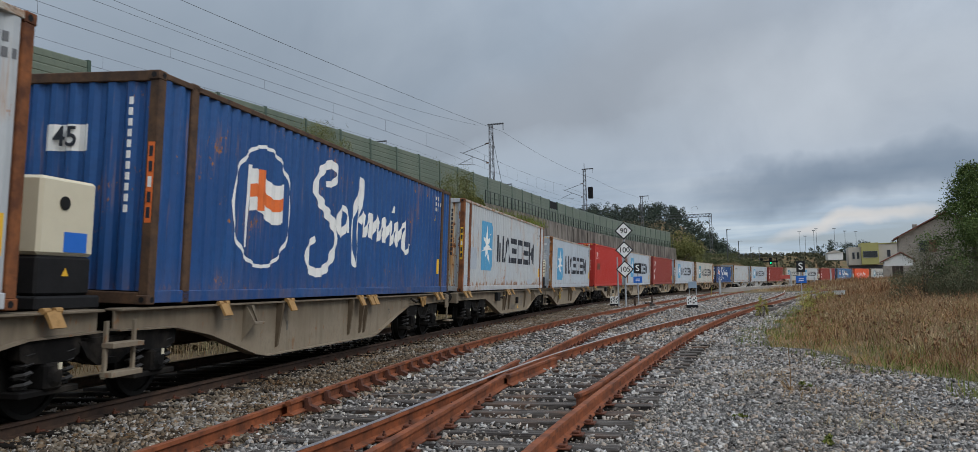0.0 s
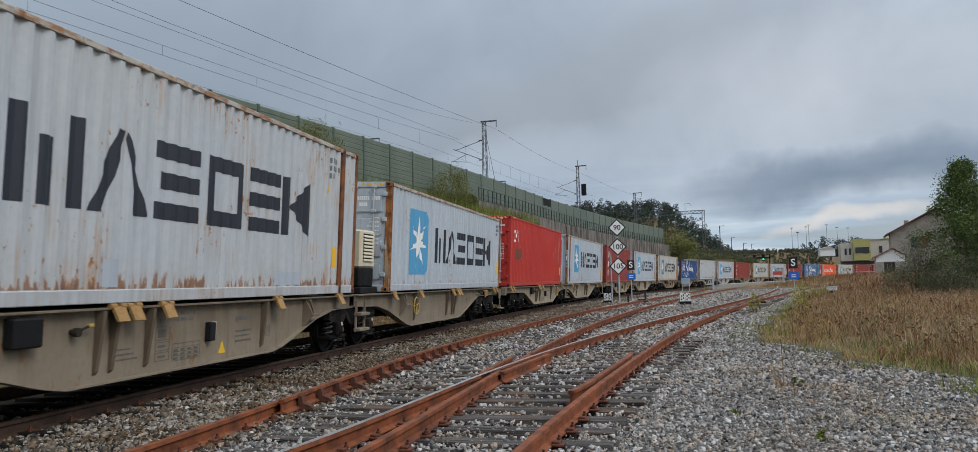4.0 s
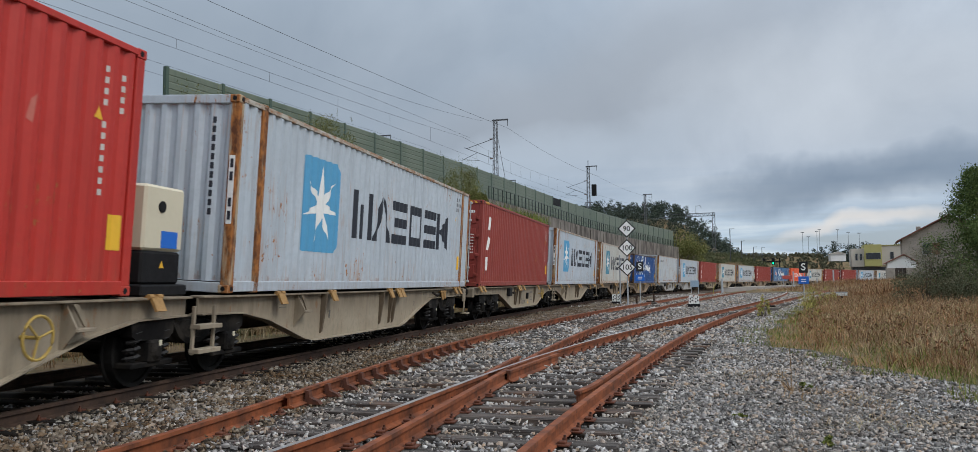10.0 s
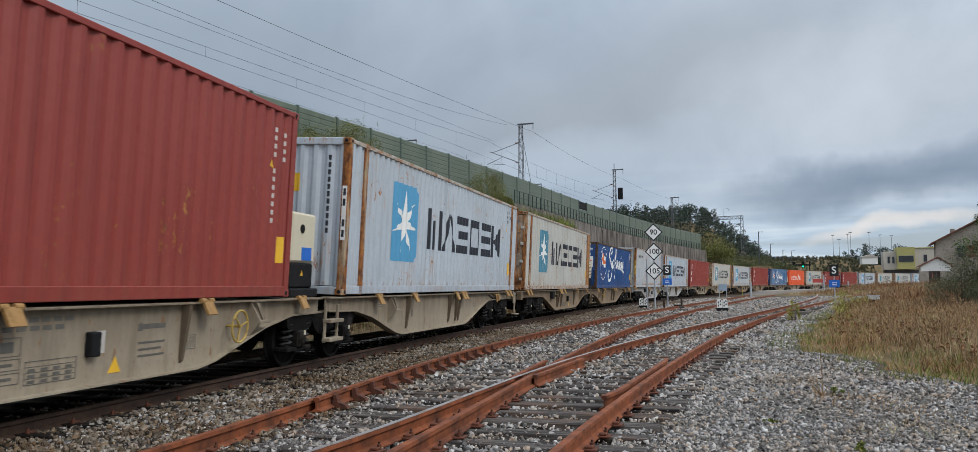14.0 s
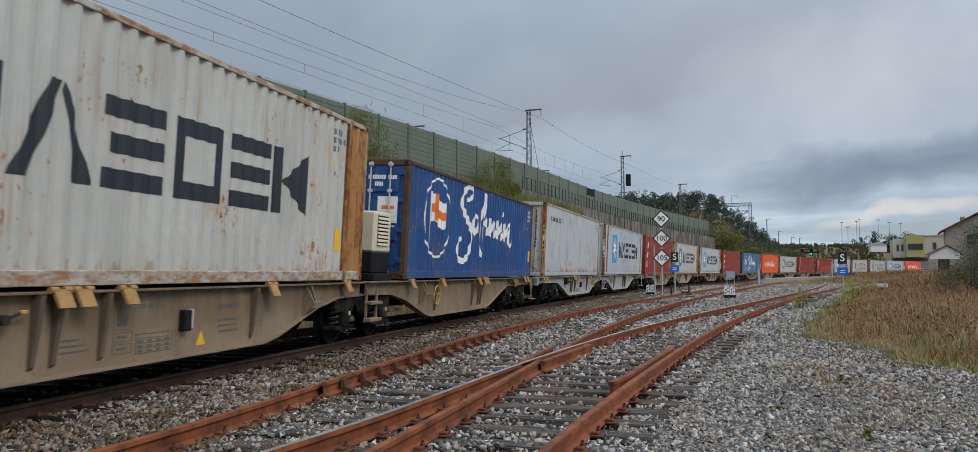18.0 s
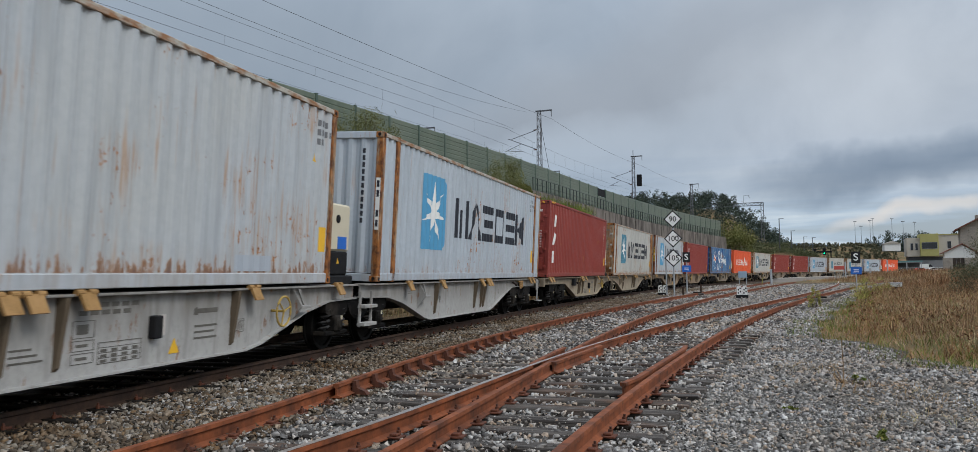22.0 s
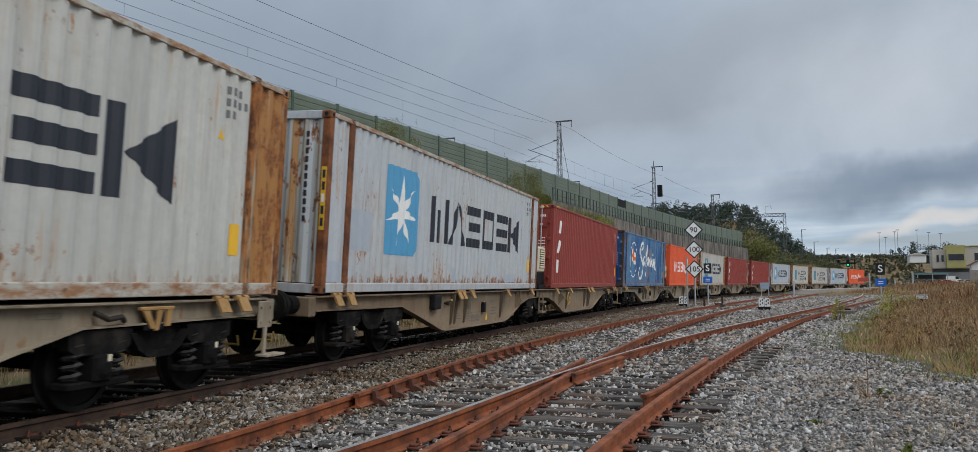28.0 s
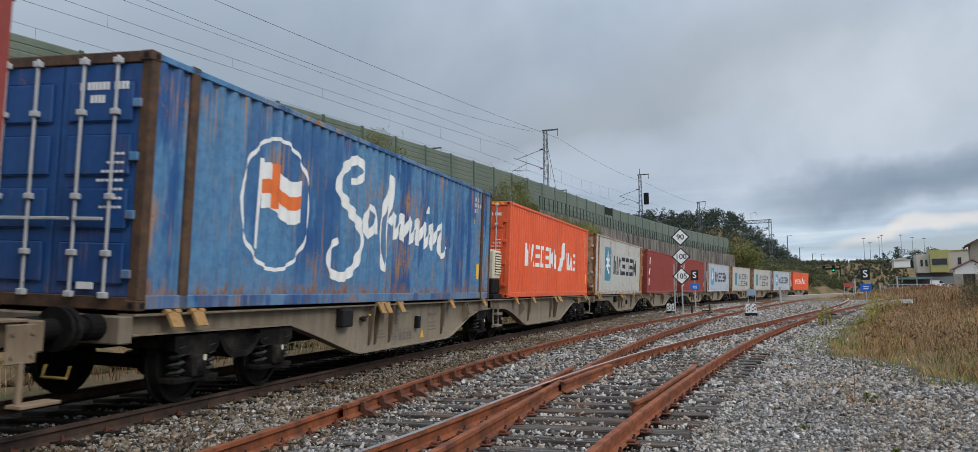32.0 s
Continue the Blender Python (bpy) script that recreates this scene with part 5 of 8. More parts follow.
def emblem_script(side):
    """Oval ring with a flag, then a white brushed swash, a tall loop and a running wave."""
    o = side["u"][0]
    ring = [(o + 0.82 + 0.92 * math.cos(a * math.pi / 14), 1.455 + 0.94 * math.sin(a * math.pi / 14)) for a in range(29)]
    def fly(i):
        return 1.36 - 0.035 * i + 0.07 * math.sin(i * 1.5)
    flag = [[(o + 0.40 + 0.22 * i, fly(i)), (o + 0.62 + 0.22 * i, fly(i + 1)), (o + 0.62 + 0.22 * i, fly(i + 1) + 0.64), (o + 0.40 + 0.22 * i, fly(i) + 0.64)] for i in range(5)]
    cross = [[(a, b + 0.21) for a, b in q[:2]] + [(a, b - 0.23) for a, b in q[2:]] for q in flag] + [rect(o + 0.66, fly(1) - 0.01, o + 0.80, fly(1) + 0.63)]
    swash = flowing([(o + x, z) for x, z in ((3.16, 2.10), (3.42, 2.14), (3.62, 2.34), (3.34, 2.50), (2.86, 2.28), (2.70, 1.92), (3.10, 1.62), (3.56, 1.32), (3.62, 0.96), (3.24, 0.55), (2.80, 0.45), (2.48, 0.58), (2.44, 0.86), (2.70, 1.06))])
    loop = flowing([(o + x, z) for x, z in ((4.90, 2.42), (4.66, 1.95), (4.42, 1.40), (4.50, 0.92), (4.64, 0.62), (4.76, 0.90), (4.70, 1.40), (4.86, 1.95), (4.96, 2.34))])
    bowl = flowing([(o + x, z) for x, z in ((4.16, 1.62), (3.94, 1.74), (3.76, 1.48), (3.86, 1.22), (4.10, 1.36), (4.22, 1.62), (4.26, 1.26))])
    wave_line = [(o + 4.85 + 0.05 * i + 0.10 * math.sin(i * 0.75), 1.50 - 0.0022 * i + 0.24 * math.sin(i * 0.75)) for i in range(54)]
    tail = flowing([(o + x, z) for x, z in ((7.52, 1.55), (7.80, 1.72), (7.66, 1.30), (7.72, 1.06), (7.94, 1.02), (8.16, 1.24))])
    return [("emblem_ring", "white_mark", stroke(ring, 0.055), "white oval ring emblem"), ("flag_pole", "white_mark", [rect(o + 0.30, 0.80, o + 0.37, 2.06, 0.05)], ""),
            ("flag", "white_mark", flag, "white flag emblem"), ("flag_cross", "orange_mark", cross, "orange cross of the flag emblem"),
            ("script_stroke", "white_mark", stroke(swash, 0.22, 0.11), "large white curved swash"), ("script_loop", "white_mark", stroke(loop, 0.10, 0.17), "tall white loop"),
            ("script_stroke", "white_mark", stroke(bowl, 0.16, 0.09), "white brushed stroke"), ("script_wave", "white_mark", stroke(wave_line, 0.15, 0.15), "running white brushed wave"),
            ("script_stroke", "white_mark", stroke(tail, 0.15, 0.10), "white brushed stroke"), ("script_dot", "white_mark", [rect(o + 6.80, 1.88, o + 6.92, 2.04, 0.04)], "")]


def emblem_three(side):
    """Three white slanting plates one above the other, each with a dark cut."""
    o, out = side["u"][0], []
    for a, z0 in ((o + 0.0, 1.95), (o - 0.05, 1.25), (o - 0.13, 0.55)):
        out.append(("letter_bar", "white_mark", [[(a - 0.05, z0), (a + 0.24, z0), (a + 0.33, z0 + 0.40), (a + 0.24, z0 + 0.46), (a + 0.03, z0 + 0.46)]], "slanted white plate"))
    return out


def emblem_small(side):
    """A white mark of plain slanting shapes, a brown patch and pale scrapes below it."""
    o = side["u"][0]
    shapes = [[rect(o, 1.86, o + 0.10, 2.34, 0.02), rect(o + 0.10, 1.86, o + 0.32, 1.96, 0.02), rect(o + 0.13, 2.24, o + 0.36, 2.34)],
              [[(o + 0.30, 1.90), (o + 0.40, 1.90), (o + 0.64, 2.36), (o + 0.56, 2.36)], rect(o + 0.60, 1.88, o + 0.68, 2.30, 0.0)], [rect(o + 0.80, 1.86, o + 0.92, 2.38, 0.05)]]
    out = [("letter_bar", "white_mark", q, "white slanting mark") for q in shapes]
    out.append(("bare_patch", "patch_brown", [rect(o + 0.46, 1.14, o + 1.36, 1.58)], "brown patch of bared undercoat"))
    r = random.Random(17)
    for k in range(16):
        x, z = o + 1.45 + r.gauss(0.12, 0.16), 0.55 + 1.15 * r.random()
        out.append(("scrape", "scrape_pale", [[(x, z), (x + r.uniform(0.02, 0.05), z), (x + r.uniform(-0.02, 0.06), z + r.uniform(0.05, 0.22))]], "pale scrape in the paint"))
    for x, z in ((9.3, 1.30), (9.25, 1.05), (9.35, 1.55), (9.9, 1.75)):
        out.append(("scrape", "scrape_pale", [[(o + x, z), (o + x + 0.05, z - 0.04), (o + x + 0.09, z + 0.26), (o + x + 0.03, z + 0.20)]], "pale scrape in the paint"))
    return out


def emblem_line(side):
    o = side["u"][0]
    return blocks("letter_bar", "white_mark", o, 1.02, o + 4.6, 1.75, 7, 0.25) + [("emblem", "white_mark", [rect(o + 4.75, 0.95, o + 5.3, 1.45, 0.25), rect(o + 5.2, 1.4, o + 5.7, 2.05, 0.2)], "white slanting emblem")] + blocks("letter_bar", "white_mark", o + 6.0, 1.02, o + 7.9, 1.7, 3, 0.25)


def emblem_tiny(side):
    o = side["u"][0]
    return blocks("letter_bar", "dark_mark", o, 2.22, o + 1.9, 2.40, 10, 0.3)


def emblem_double(side):
    """Square emblem, then two lines of dark bars."""
    u0, u1, zt = side["u"]
    return [("emblem", "sky_mark", [rect(u0, zt - 1.5, u0 + 1.4, zt)], "light blue square emblem"),
            ] + blocks("letter_bar", "dark_mark", u0 + 2.0, zt - 0.75, u1, zt - 0.1, 6, 0.26) + blocks("letter_bar", "dark_mark", u0 + 2.0, zt - 1.6, u1, zt - 0.95, 7, 0.26)



def container(name, length, high, paint, posts, doors_lead, emblem, u, label, group="", rail=None, inner_posts=False, number=False, mark="white_mark", stain=False):
    """A freight container; x runs along it, the near side faces -y, its leading end -x."""
    t = thing(name, label, "container", group or "containers on the train")
    hl, hw = length / 2, 1.219
    body, post = M[paint], M[posts]
    railm = M[rail or paint]
    leaf_paint = M[{"cream": "rust_door", "grey_rusty": "rust_door", "blue_faded": "blue"}.get(paint, paint)]
    zb, zt = 0.165, high - 0.075
    inset = (length - L40) / 2
    seg = [(-hl + 0.13, hl - 0.13)] if not inner_posts else [(-hl + 0.13, -hl + inset - 0.06), (-hl + inset + 0.10, hl - inset - 0.10), (hl - inset + 0.06, hl - 0.13)]
    for sg, nm in ((-1, "side_panel"), (1, "side_panel")):
        worn = seg[2:] if paint == "cream" and inner_posts else []
        for run, mat in ((seg[:len(seg) - len(worn)], body), (worn, M["rust_side"])):
            g = Geo()
            for a, b in run:
                corrugated(g, a, b, zb, zt, lambda x, d, z: (x, sg * (hw - 0.012 + d), z))
            if run:
                part(nm, g, mat, t, "rust-run end of the side" if mat != body else "")
    # ends: corrugated front wall and doors
    for sg in (-1, 1):
        isdoor = doors_lead == (sg < 0)
        xe = sg * (hl - 0.02)
        if not isdoor:
            g = corrugated(Geo(), -hw + 0.12, hw - 0.12, zb, zt - 0.05, lambda y, d, z: (xe + sg * d, y, z))
            part("front_wall", g, M["grey_end"] if paint in ("grey_rusty", "cream") else body, t)
        else:
            for dy in (-1, 1):
                door = part("door", Geo(), leaf_paint, t)
                y0, y1 = (0.012, hw - 0.12) if dy > 0 else (-hw + 0.12, -0.012)
                g = Geo().box(min(xe, xe - sg * 0.05), y0, 0.15, max(xe, xe - sg * 0.05), y1, zt - 0.06, 0.006)
                door.data = g.mesh("door", leaf_paint)
                for k in range(4):
                    za = 0.28 + k * (zt - 0.4) / 4
                    part("door_panel", Geo().box(min(xe, xe + sg * 0.028), y0 + 0.10, za, max(xe, xe + sg * 0.028), y1 - 0.10, za + (zt - 0.4) / 4 - 0.14, 0.02), leaf_paint, door)
                for ry in (0.30, 0.72):
                    yy = dy * ry * (hw - 0.12)
                    rod = Geo().tube([(xe + sg * 0.055, yy, 0.14), (xe + sg * 0.055, yy, zt + 0.02)], 0.019, 8)
                    for zz in (0.16, 0.62, 1.25, zt - 0.62, zt - 0.04):
                        rod.box(xe + sg * 0.055 - 0.035, yy - 0.05, zz - 0.035, xe + sg * 0.055 + 0.035, yy + 0.05, zz + 0.035, 0.008)
                    part("lock_rod", rod, M["rod_rusty" if paint == "cream" else "steel_rod"], door, "rusty lock rod" if paint == "cream" else "pale lock rod")
                    part("handle", Geo().box(min(xe + sg * 0.06, xe + sg * 0.085), yy - 0.26 * dy - 0.2, 0.98, max(xe + sg * 0.06, xe + sg * 0.085), yy - 0.26 * dy + 0.2, 1.02, 0.006), M["steel_rod"], door, "steel door handle")
                marks = Geo()
                xa, xb = min(xe + sg * 0.030, xe + sg * 0.034), max(xe + sg * 0.030, xe + sg * 0.034)
                for k, glyphs in enumerate(((0, 1, 2, 3, 5, 6, 7, 8, 9, 10, 12), (6, 7, 8, 9))):
                    for c in glyphs:
                        marks.box(xa, -0.93 + c * 0.052, zt - 0.36 - k * 0.15, xb, -0.892 + c * 0.052, zt - 0.27 - k * 0.15)
                for k in range(7):
                    for c in range(3 + (k * 5) % 4):
                        marks.box(xa, -0.93 + c * 0.062, 1.72 - k * 0.10, xb, -0.885 + c * 0.062, 1.75 - k * 0.10)
                if dy < 0:
                    tagged(part("door_data", marks, M["code_grey" if paint == "cream" else mark], door, "rows of small bars of data"), kind="stuff")
                if paint == "blue":
                    decal = part("decal", Geo().box(xa, y0 + 0.12, 1.20, xb, y1 - 0.50, 1.78), M["white_mark"], door, "white decal panel on the door")
                    part("decal_flag", Geo().box(xa - 0.003, y0 + 0.20, 1.50, xb - 0.003, y1 - 0.60, 1.58), M["orange_mark"], decal, "small orange flag shape")
                for zz in (0.4, 1.05, 1.7, 2.3):
                    part("hinge", Geo().box(min(xe, xe + sg * 0.05), dy * (hw - 0.16) - 0.06, zz - 0.05, max(xe, xe + sg * 0.05), dy * (hw - 0.16) + 0.06, zz + 0.05, 0.01), body, door)
    # frame
    for sy in (-1, 1):
        part("top_rail", Geo().box(-hl + 0.14, sy * hw - (0.06 if sy > 0 else 0), high - 0.09, hl - 0.14, sy * hw + (0.06 if sy < 0 else 0), high - 0.012, 0.008), M["rail_worn"] if posts in ("post_rust", "post_deep") else M["post_dark"] if paint == "blue" else railm, t)
        part("bottom_rail", Geo().box(-hl + 0.14, sy * hw - (0.05 if sy > 0 else 0), 0.018, hl - 0.14, sy * hw + (0.05 if sy < 0 else 0), 0.172, 0.008), M["rail_worn"] if paint == "cream" else railm, t)
        for sx in (-1, 1):
            x = sx * (hl - 0.07)
            part("corner_post", Geo().box(x - 0.07, sy * (hw - 0.07) - 0.07, 0.11, x + 0.07, sy * (hw - 0.07) + 0.07, high - 0.11, 0.012), post, t)
            for zz in (0.0, high - 0.118):
                c = Geo().box(x - 0.089, sy * (hw - 0.077) - 0.081, zz, x + 0.071, sy * (hw - 0.077) + 0.081, zz + 0.118, 0.012) if sx < 0 else Geo().box(x - 0.071, sy * (hw - 0.077) - 0.081, zz, x + 0.089, sy * (hw - 0.077) + 0.081, zz + 0.118, 0.012)
                part("corner_casting", c, post, t)
            if inner_posts:
                x = sx * (hl - inset - 0.02)
                part("lifting_post", Geo().box(x - 0.08, sy * hw - (0.13 if sy > 0 else -0.0), 0.0, x + 0.08, sy * hw + (0.13 if sy < 0 else 0.0), high + 0.006, 0.012), post, t)
    for sx in (-1, 1):
        for zz, hh, nm in ((0.0, 0.15, "sill"), (high - 0.13, 0.13, "header")):
            part(nm, Geo().box(sx * hl - (0.08 if sx > 0 else 0.0), -hw + 0.14, zz, sx * hl + (0.08 if sx < 0 else 0.0), hw - 0.14, zz + hh, 0.01), M["post_rust"] if paint == "cream" else M["post_dark"] if paint.startswith("blue") else railm, t)
    roof = corrugated(Geo(), -hl + 0.1, hl - 0.1, -hw + 0.05, hw - 0.05, lambda x, d, y: (x, y, high - 0.02 + d * 0.5))
    part("roof", roof, body, t)
    part("floor_pan", Geo().box(-hl + 0.1, -hw + 0.06, 0.10, hl - 0.1, hw - 0.06, 0.15), M["wagon_dirty"], t)
    # paint on the near side
    side = {"u": u}
    def near(x, d, z):
        return (x, -(hw - 0.012 + d), z)
    if paint == "grey_rusty":
        for a, z0, b, z1 in ((-hl + 0.9, 0.72, -hl + 1.75, 1.42), (-hl + 0.85, 0.19, -hl + 2.5, 0.48), (-hl + 0.16, 0.19, -hl + 0.70, 0.52), (-0.9, 0.2, -0.62, 0.52), (3.3, 0.2, 4.2, 0.42)):
            if not (inner_posts and a < -hl + inset + 0.1 < b):
                part("repair_patch", painted(Geo(), [rect(a, z0, b, z1)], near, 0.003), M["repaint_grey"], t, "patch of fresher grey paint")
    for j, (nm, mat, polys, lab) in enumerate(emblem(side)):
        lift = 0.004 + (0.003 if nm in ("emblem_star", "flag") else 0.006 if nm == "flag_cross" else 0.0006 * (j % 5) if nm.startswith("script") else 0.0)
        part(nm, painted(Geo(), polys, near, lift), M["teal_mark" if mat == "sky_mark" and paint == "cream" else mat], t, lab)
    e = hl - 0.75 if inner_posts else hl - 0.18
    if inner_posts:
        e = hl - inset - 0.2
    if paint in ("red", "maroon", "orange"):
        codes = [rect(e - 0.43, high - 0.405 - k * 0.125, e - 0.39, high - 0.335 - k * 0.125) for k in range(12) if k != 4] + [rect(e - 0.15, high - 0.445 - k * 0.125, e - 0.11, high - 0.375 - k * 0.125) for k in range(4)]
    else:
        codes = [rect(e - 0.42 + c * 0.085, high - 0.36 - k * 0.15, e - 0.365 + c * 0.085, high - 0.26 - k * 0.15) for k in range(3) for c in range((4, 5, 3)[k])]
    tagged(part("code_strip", painted(Geo(), codes, near), M["code_pale" if paint in ("red", "maroon", "orange", "blue", "blue_faded") else "code_grey"], t, "small bars of a code"), kind="stuff")
    part("caution_label", painted(Geo(), [rect(e - 0.26, 0.52, e - 0.04, 0.92)], near), M["yellow_mark"], t, "yellow caution label")
    part("caution_triangle", painted(Geo(), [[(e - 0.62, high - 0.95), (e - 0.42, high - 0.95), (e - 0.52, high - 0.76)]], near), M["yellow_mark"], t, "yellow warning triangle")
    for sx in (-1, 1):
        for zz in (0.06, high - 0.06):
            x = sx * (hl - 0.078)
            part("casting_hole", Geo().lathe([(0.036, -hw - 0.0075), (0.036, -hw - 0.0045)], 10, "y", (x, 0, zz)), M["black"], t, "dark slot of the corner casting")
    for zz in (0.06, high - 0.06):
        part("casting_hole", Geo().lathe([(0.036, -hl - 0.0225), (0.036, -hl - 0.0195)], 10, "x", (0, -hw + 0.075, zz)), M["black"], t, "dark slot of the corner casting")
    if doors_lead:
        for k in range(4 if paint not in ("cream", "blue", "blue_faded") else 0):
            part("hazard_stripe", Geo().prism([(-hw + 0.20 + k * 0.15, high - 0.10), (-hw + 0.27 + k * 0.15, high - 0.10), (-hw + 0.32 + k * 0.15, high - 0.03), (-hw + 0.25 + k * 0.15, high - 0.03)], -hl - 0.004, -hl + 0.002, "x"), M["yellow_mark"], t, "yellow hazard stripe")
        part("maker_plate", Geo().box(-hl - 0.012, -0.62, 0.22, -hl + 0.005, -0.40, 0.30), M["white_mark"], t, "small white maker's plate")
    if doors_lead and paint == "red":
        lab = part("caution_board", Geo().box(-hl - 0.016, -0.74, 0.92, -hl + 0.012, -0.40, 1.36), M["yellow_mark"], t, "yellow caution board on the door")
        for words, zz in (("CAUTION", 1.27), ("9 6", 1.13), ("HIGH", 1.00)):
            part("words", text_mesh(words, 0.085, M["dark_mark"], "words"), None, lab, "black word " + words, at=Matrix.Translation((-hl - 0.018, -0.57, zz)) @ pose(0, 0, 0, 0, 0, -90))
    if paint in ("maroon", "red", "plain"):
        for k in range(4):
            part("hazard_stripe", Geo().prism([(-hl + 0.30 + k * 0.13, high - 0.085), (-hl + 0.36 + k * 0.13, high - 0.085), (-hl + 0.40 + k * 0.13, high - 0.018), (-hl + 0.34 + k * 0.13, high - 0.018)], -hw - 0.004, -hw + 0.002, "y"), M["yellow_mark"], t, "yellow hazard stripe")
    if number:
        xe = -hl + 0.02
        def lead(y, d, z):
            return (xe - d, y, z)
        part("number_field", painted(Geo(), [rect(-0.22, high - 1.0, 0.42, high - 0.66)], lead), M["white_mark" if paint == "blue" else "yellow_mark"], t, "painted field with a number")
        me = text_mesh("45", 0.36, M["dark_mark"], "number")
        part("number", me, None, t, "black number 45", at=Matrix.Translation((xe - 0.016, 0.10, high - 0.83)) @ pose(0, 0, 0, 0, 0, -90))
    if not doors_lead:
        xe = -hl + 0.02
        tagged(part("code_strip", painted(Geo(), [rect(-0.845, high - 0.42 - k * 0.135, -0.79, high - 0.325 - k * 0.135) for k in range(11)], lambda y, d, z: (xe - d, y, z)), M["white_mark" if paint in ("blue", "red", "maroon") else "dark_mark"], t, "upright row of small code bars"), kind="stuff")
        part("data_strip", Geo().box(-hl - 0.004, -hw + 0.02, 1.0, -hl + 0.02, -hw + 0.11, 2.0), M["yellow_mark" if paint == "grey_rusty" else "orange_mark" if paint == "blue" else "white_mark"], t, "upright data strip on the post")
        for k in range(5):
            part("strip_mark", Geo().box(-hl - 0.008, -hw + 0.04, 1.06 + k * 0.19, -hl - 0.003, -hw + 0.09, 1.19 + k * 0.19), M["dark_mark" if k != 2 else "white_mark"], t)
    return t

# ---------------------------------------------------------------- container wagons: halves of two-part articulated wagons
def bogie(t, cx):
    """A two-axle bogie under the wagon, with its springs and axle boxes."""
    fr = part("bogie_frame", Geo(), M["bogie"], t, "grimy black bogie frame", at=Matrix.Translation((cx, 0, 0)))
    g = Geo()
    for sy in (-1, 1):
        g.prism([(-1.35, 0.74), (-0.62, 0.74), (-0.38, 0.56), (-0.15, 0.50), (0.15, 0.50), (0.38, 0.56), (0.62, 0.74), (1.35, 0.74), (1.38, 0.84), (-1.38, 0.84)], sy * 1.0 - 0.05, sy * 1.0 + 0.05, "y")
        g.prism([(-0.55, 0.80), (-0.34, 0.60), (0, 0.54), (0.34, 0.60), (0.55, 0.80)], sy * 1.06 - 0.02, sy * 1.06 + 0.02, "y")
        # pedestals over the springs, and the bowed belly between the axles
        for sx in (-0.9, 0.9):
            g.prism([(sx - 0.44, 0.84), (sx + 0.44, 0.84), (sx + 0.42, 0.66), (sx + 0.30, 0.60), (sx - 0.30, 0.60), (sx - 0.42, 0.66)], sy * 1.09 - 0.07, sy * 1.09 + 0.07, "y")
        g.prism([(-0.50, 0.78), (-0.36, 0.60), (-0.18, 0.50), (0.18, 0.50), (0.36, 0.60), (0.50, 0.78), (0.40, 0.78), (0.30, 0.66), (0.15, 0.57), (-0.15, 0.57), (-0.30, 0.66), (-0.40, 0.78)], sy * 1.12 - 0.05, sy * 1.12 + 0.05, "y")
    g.box(-0.25, -1.0, 0.55, 0.25, 1.0, 0.78, 0.02)
    for sx in (-1, 1):
        g.box(sx * 1.3 - 0.05, -1.0, 0.68, sx * 1.3 + 0.05, 1.0, 0.8, 0.01)
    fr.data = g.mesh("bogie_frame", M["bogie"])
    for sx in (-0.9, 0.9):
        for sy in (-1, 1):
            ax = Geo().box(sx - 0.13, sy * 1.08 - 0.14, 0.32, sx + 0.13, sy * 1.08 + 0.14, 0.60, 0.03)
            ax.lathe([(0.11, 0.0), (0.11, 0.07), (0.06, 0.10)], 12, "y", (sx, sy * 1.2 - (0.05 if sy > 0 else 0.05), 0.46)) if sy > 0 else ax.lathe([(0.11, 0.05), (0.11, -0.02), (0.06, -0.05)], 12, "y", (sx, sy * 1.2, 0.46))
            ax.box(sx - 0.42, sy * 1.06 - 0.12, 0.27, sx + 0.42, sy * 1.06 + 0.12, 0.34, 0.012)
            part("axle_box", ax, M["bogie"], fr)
            part("axle_mark", Geo().box(sx + 0.02, sy * 1.235 - 0.006, 0.53, sx + 0.07, sy * 1.235 + 0.006, 0.60), M["genset"], fr, "pale inspection label")
            for o in (-0.29, 0.29):
                sp = Geo()
                pts = [(sx + o + 0.085 * math.cos(a * math.pi / 3), sy * 1.07 + 0.085 * math.sin(a * math.pi / 3), 0.34 + 0.0161 * a) for a in range(27)]
                sp.tube(pts, 0.026, 4)
                part("coil_spring", sp, M["spring"], fr)


wheel_geo = Geo()
for sy in (-1, 1):
    wheel_geo.lathe([(0.10, 0.06), (0.14, 0.05), (0.40, 0.02), (0.40, 0.055), (0.455, 0.06), (0.46, -0.05), (0.49, -0.055), (0.49, -0.085), (0.40, -0.08), (0.40, -0.02), (0.14, -0.05), (0.10, -0.06)] if sy > 0 else
                    [(0.10, -0.06), (0.14, -0.05), (0.40, -0.02), (0.40, -0.055), (0.455, -0.06), (0.46, 0.05), (0.49, 0.055), (0.49, 0.085), (0.40, 0.08), (0.40, 0.02), (0.14, 0.05), (0.10, 0.06)], 28, "y", (0, sy * 0.87, 0))
wheel_geo.tube([(0, -0.95, 0), (0, 0.95, 0)], 0.085, 12)
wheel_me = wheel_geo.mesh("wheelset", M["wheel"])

TOP = 1.12


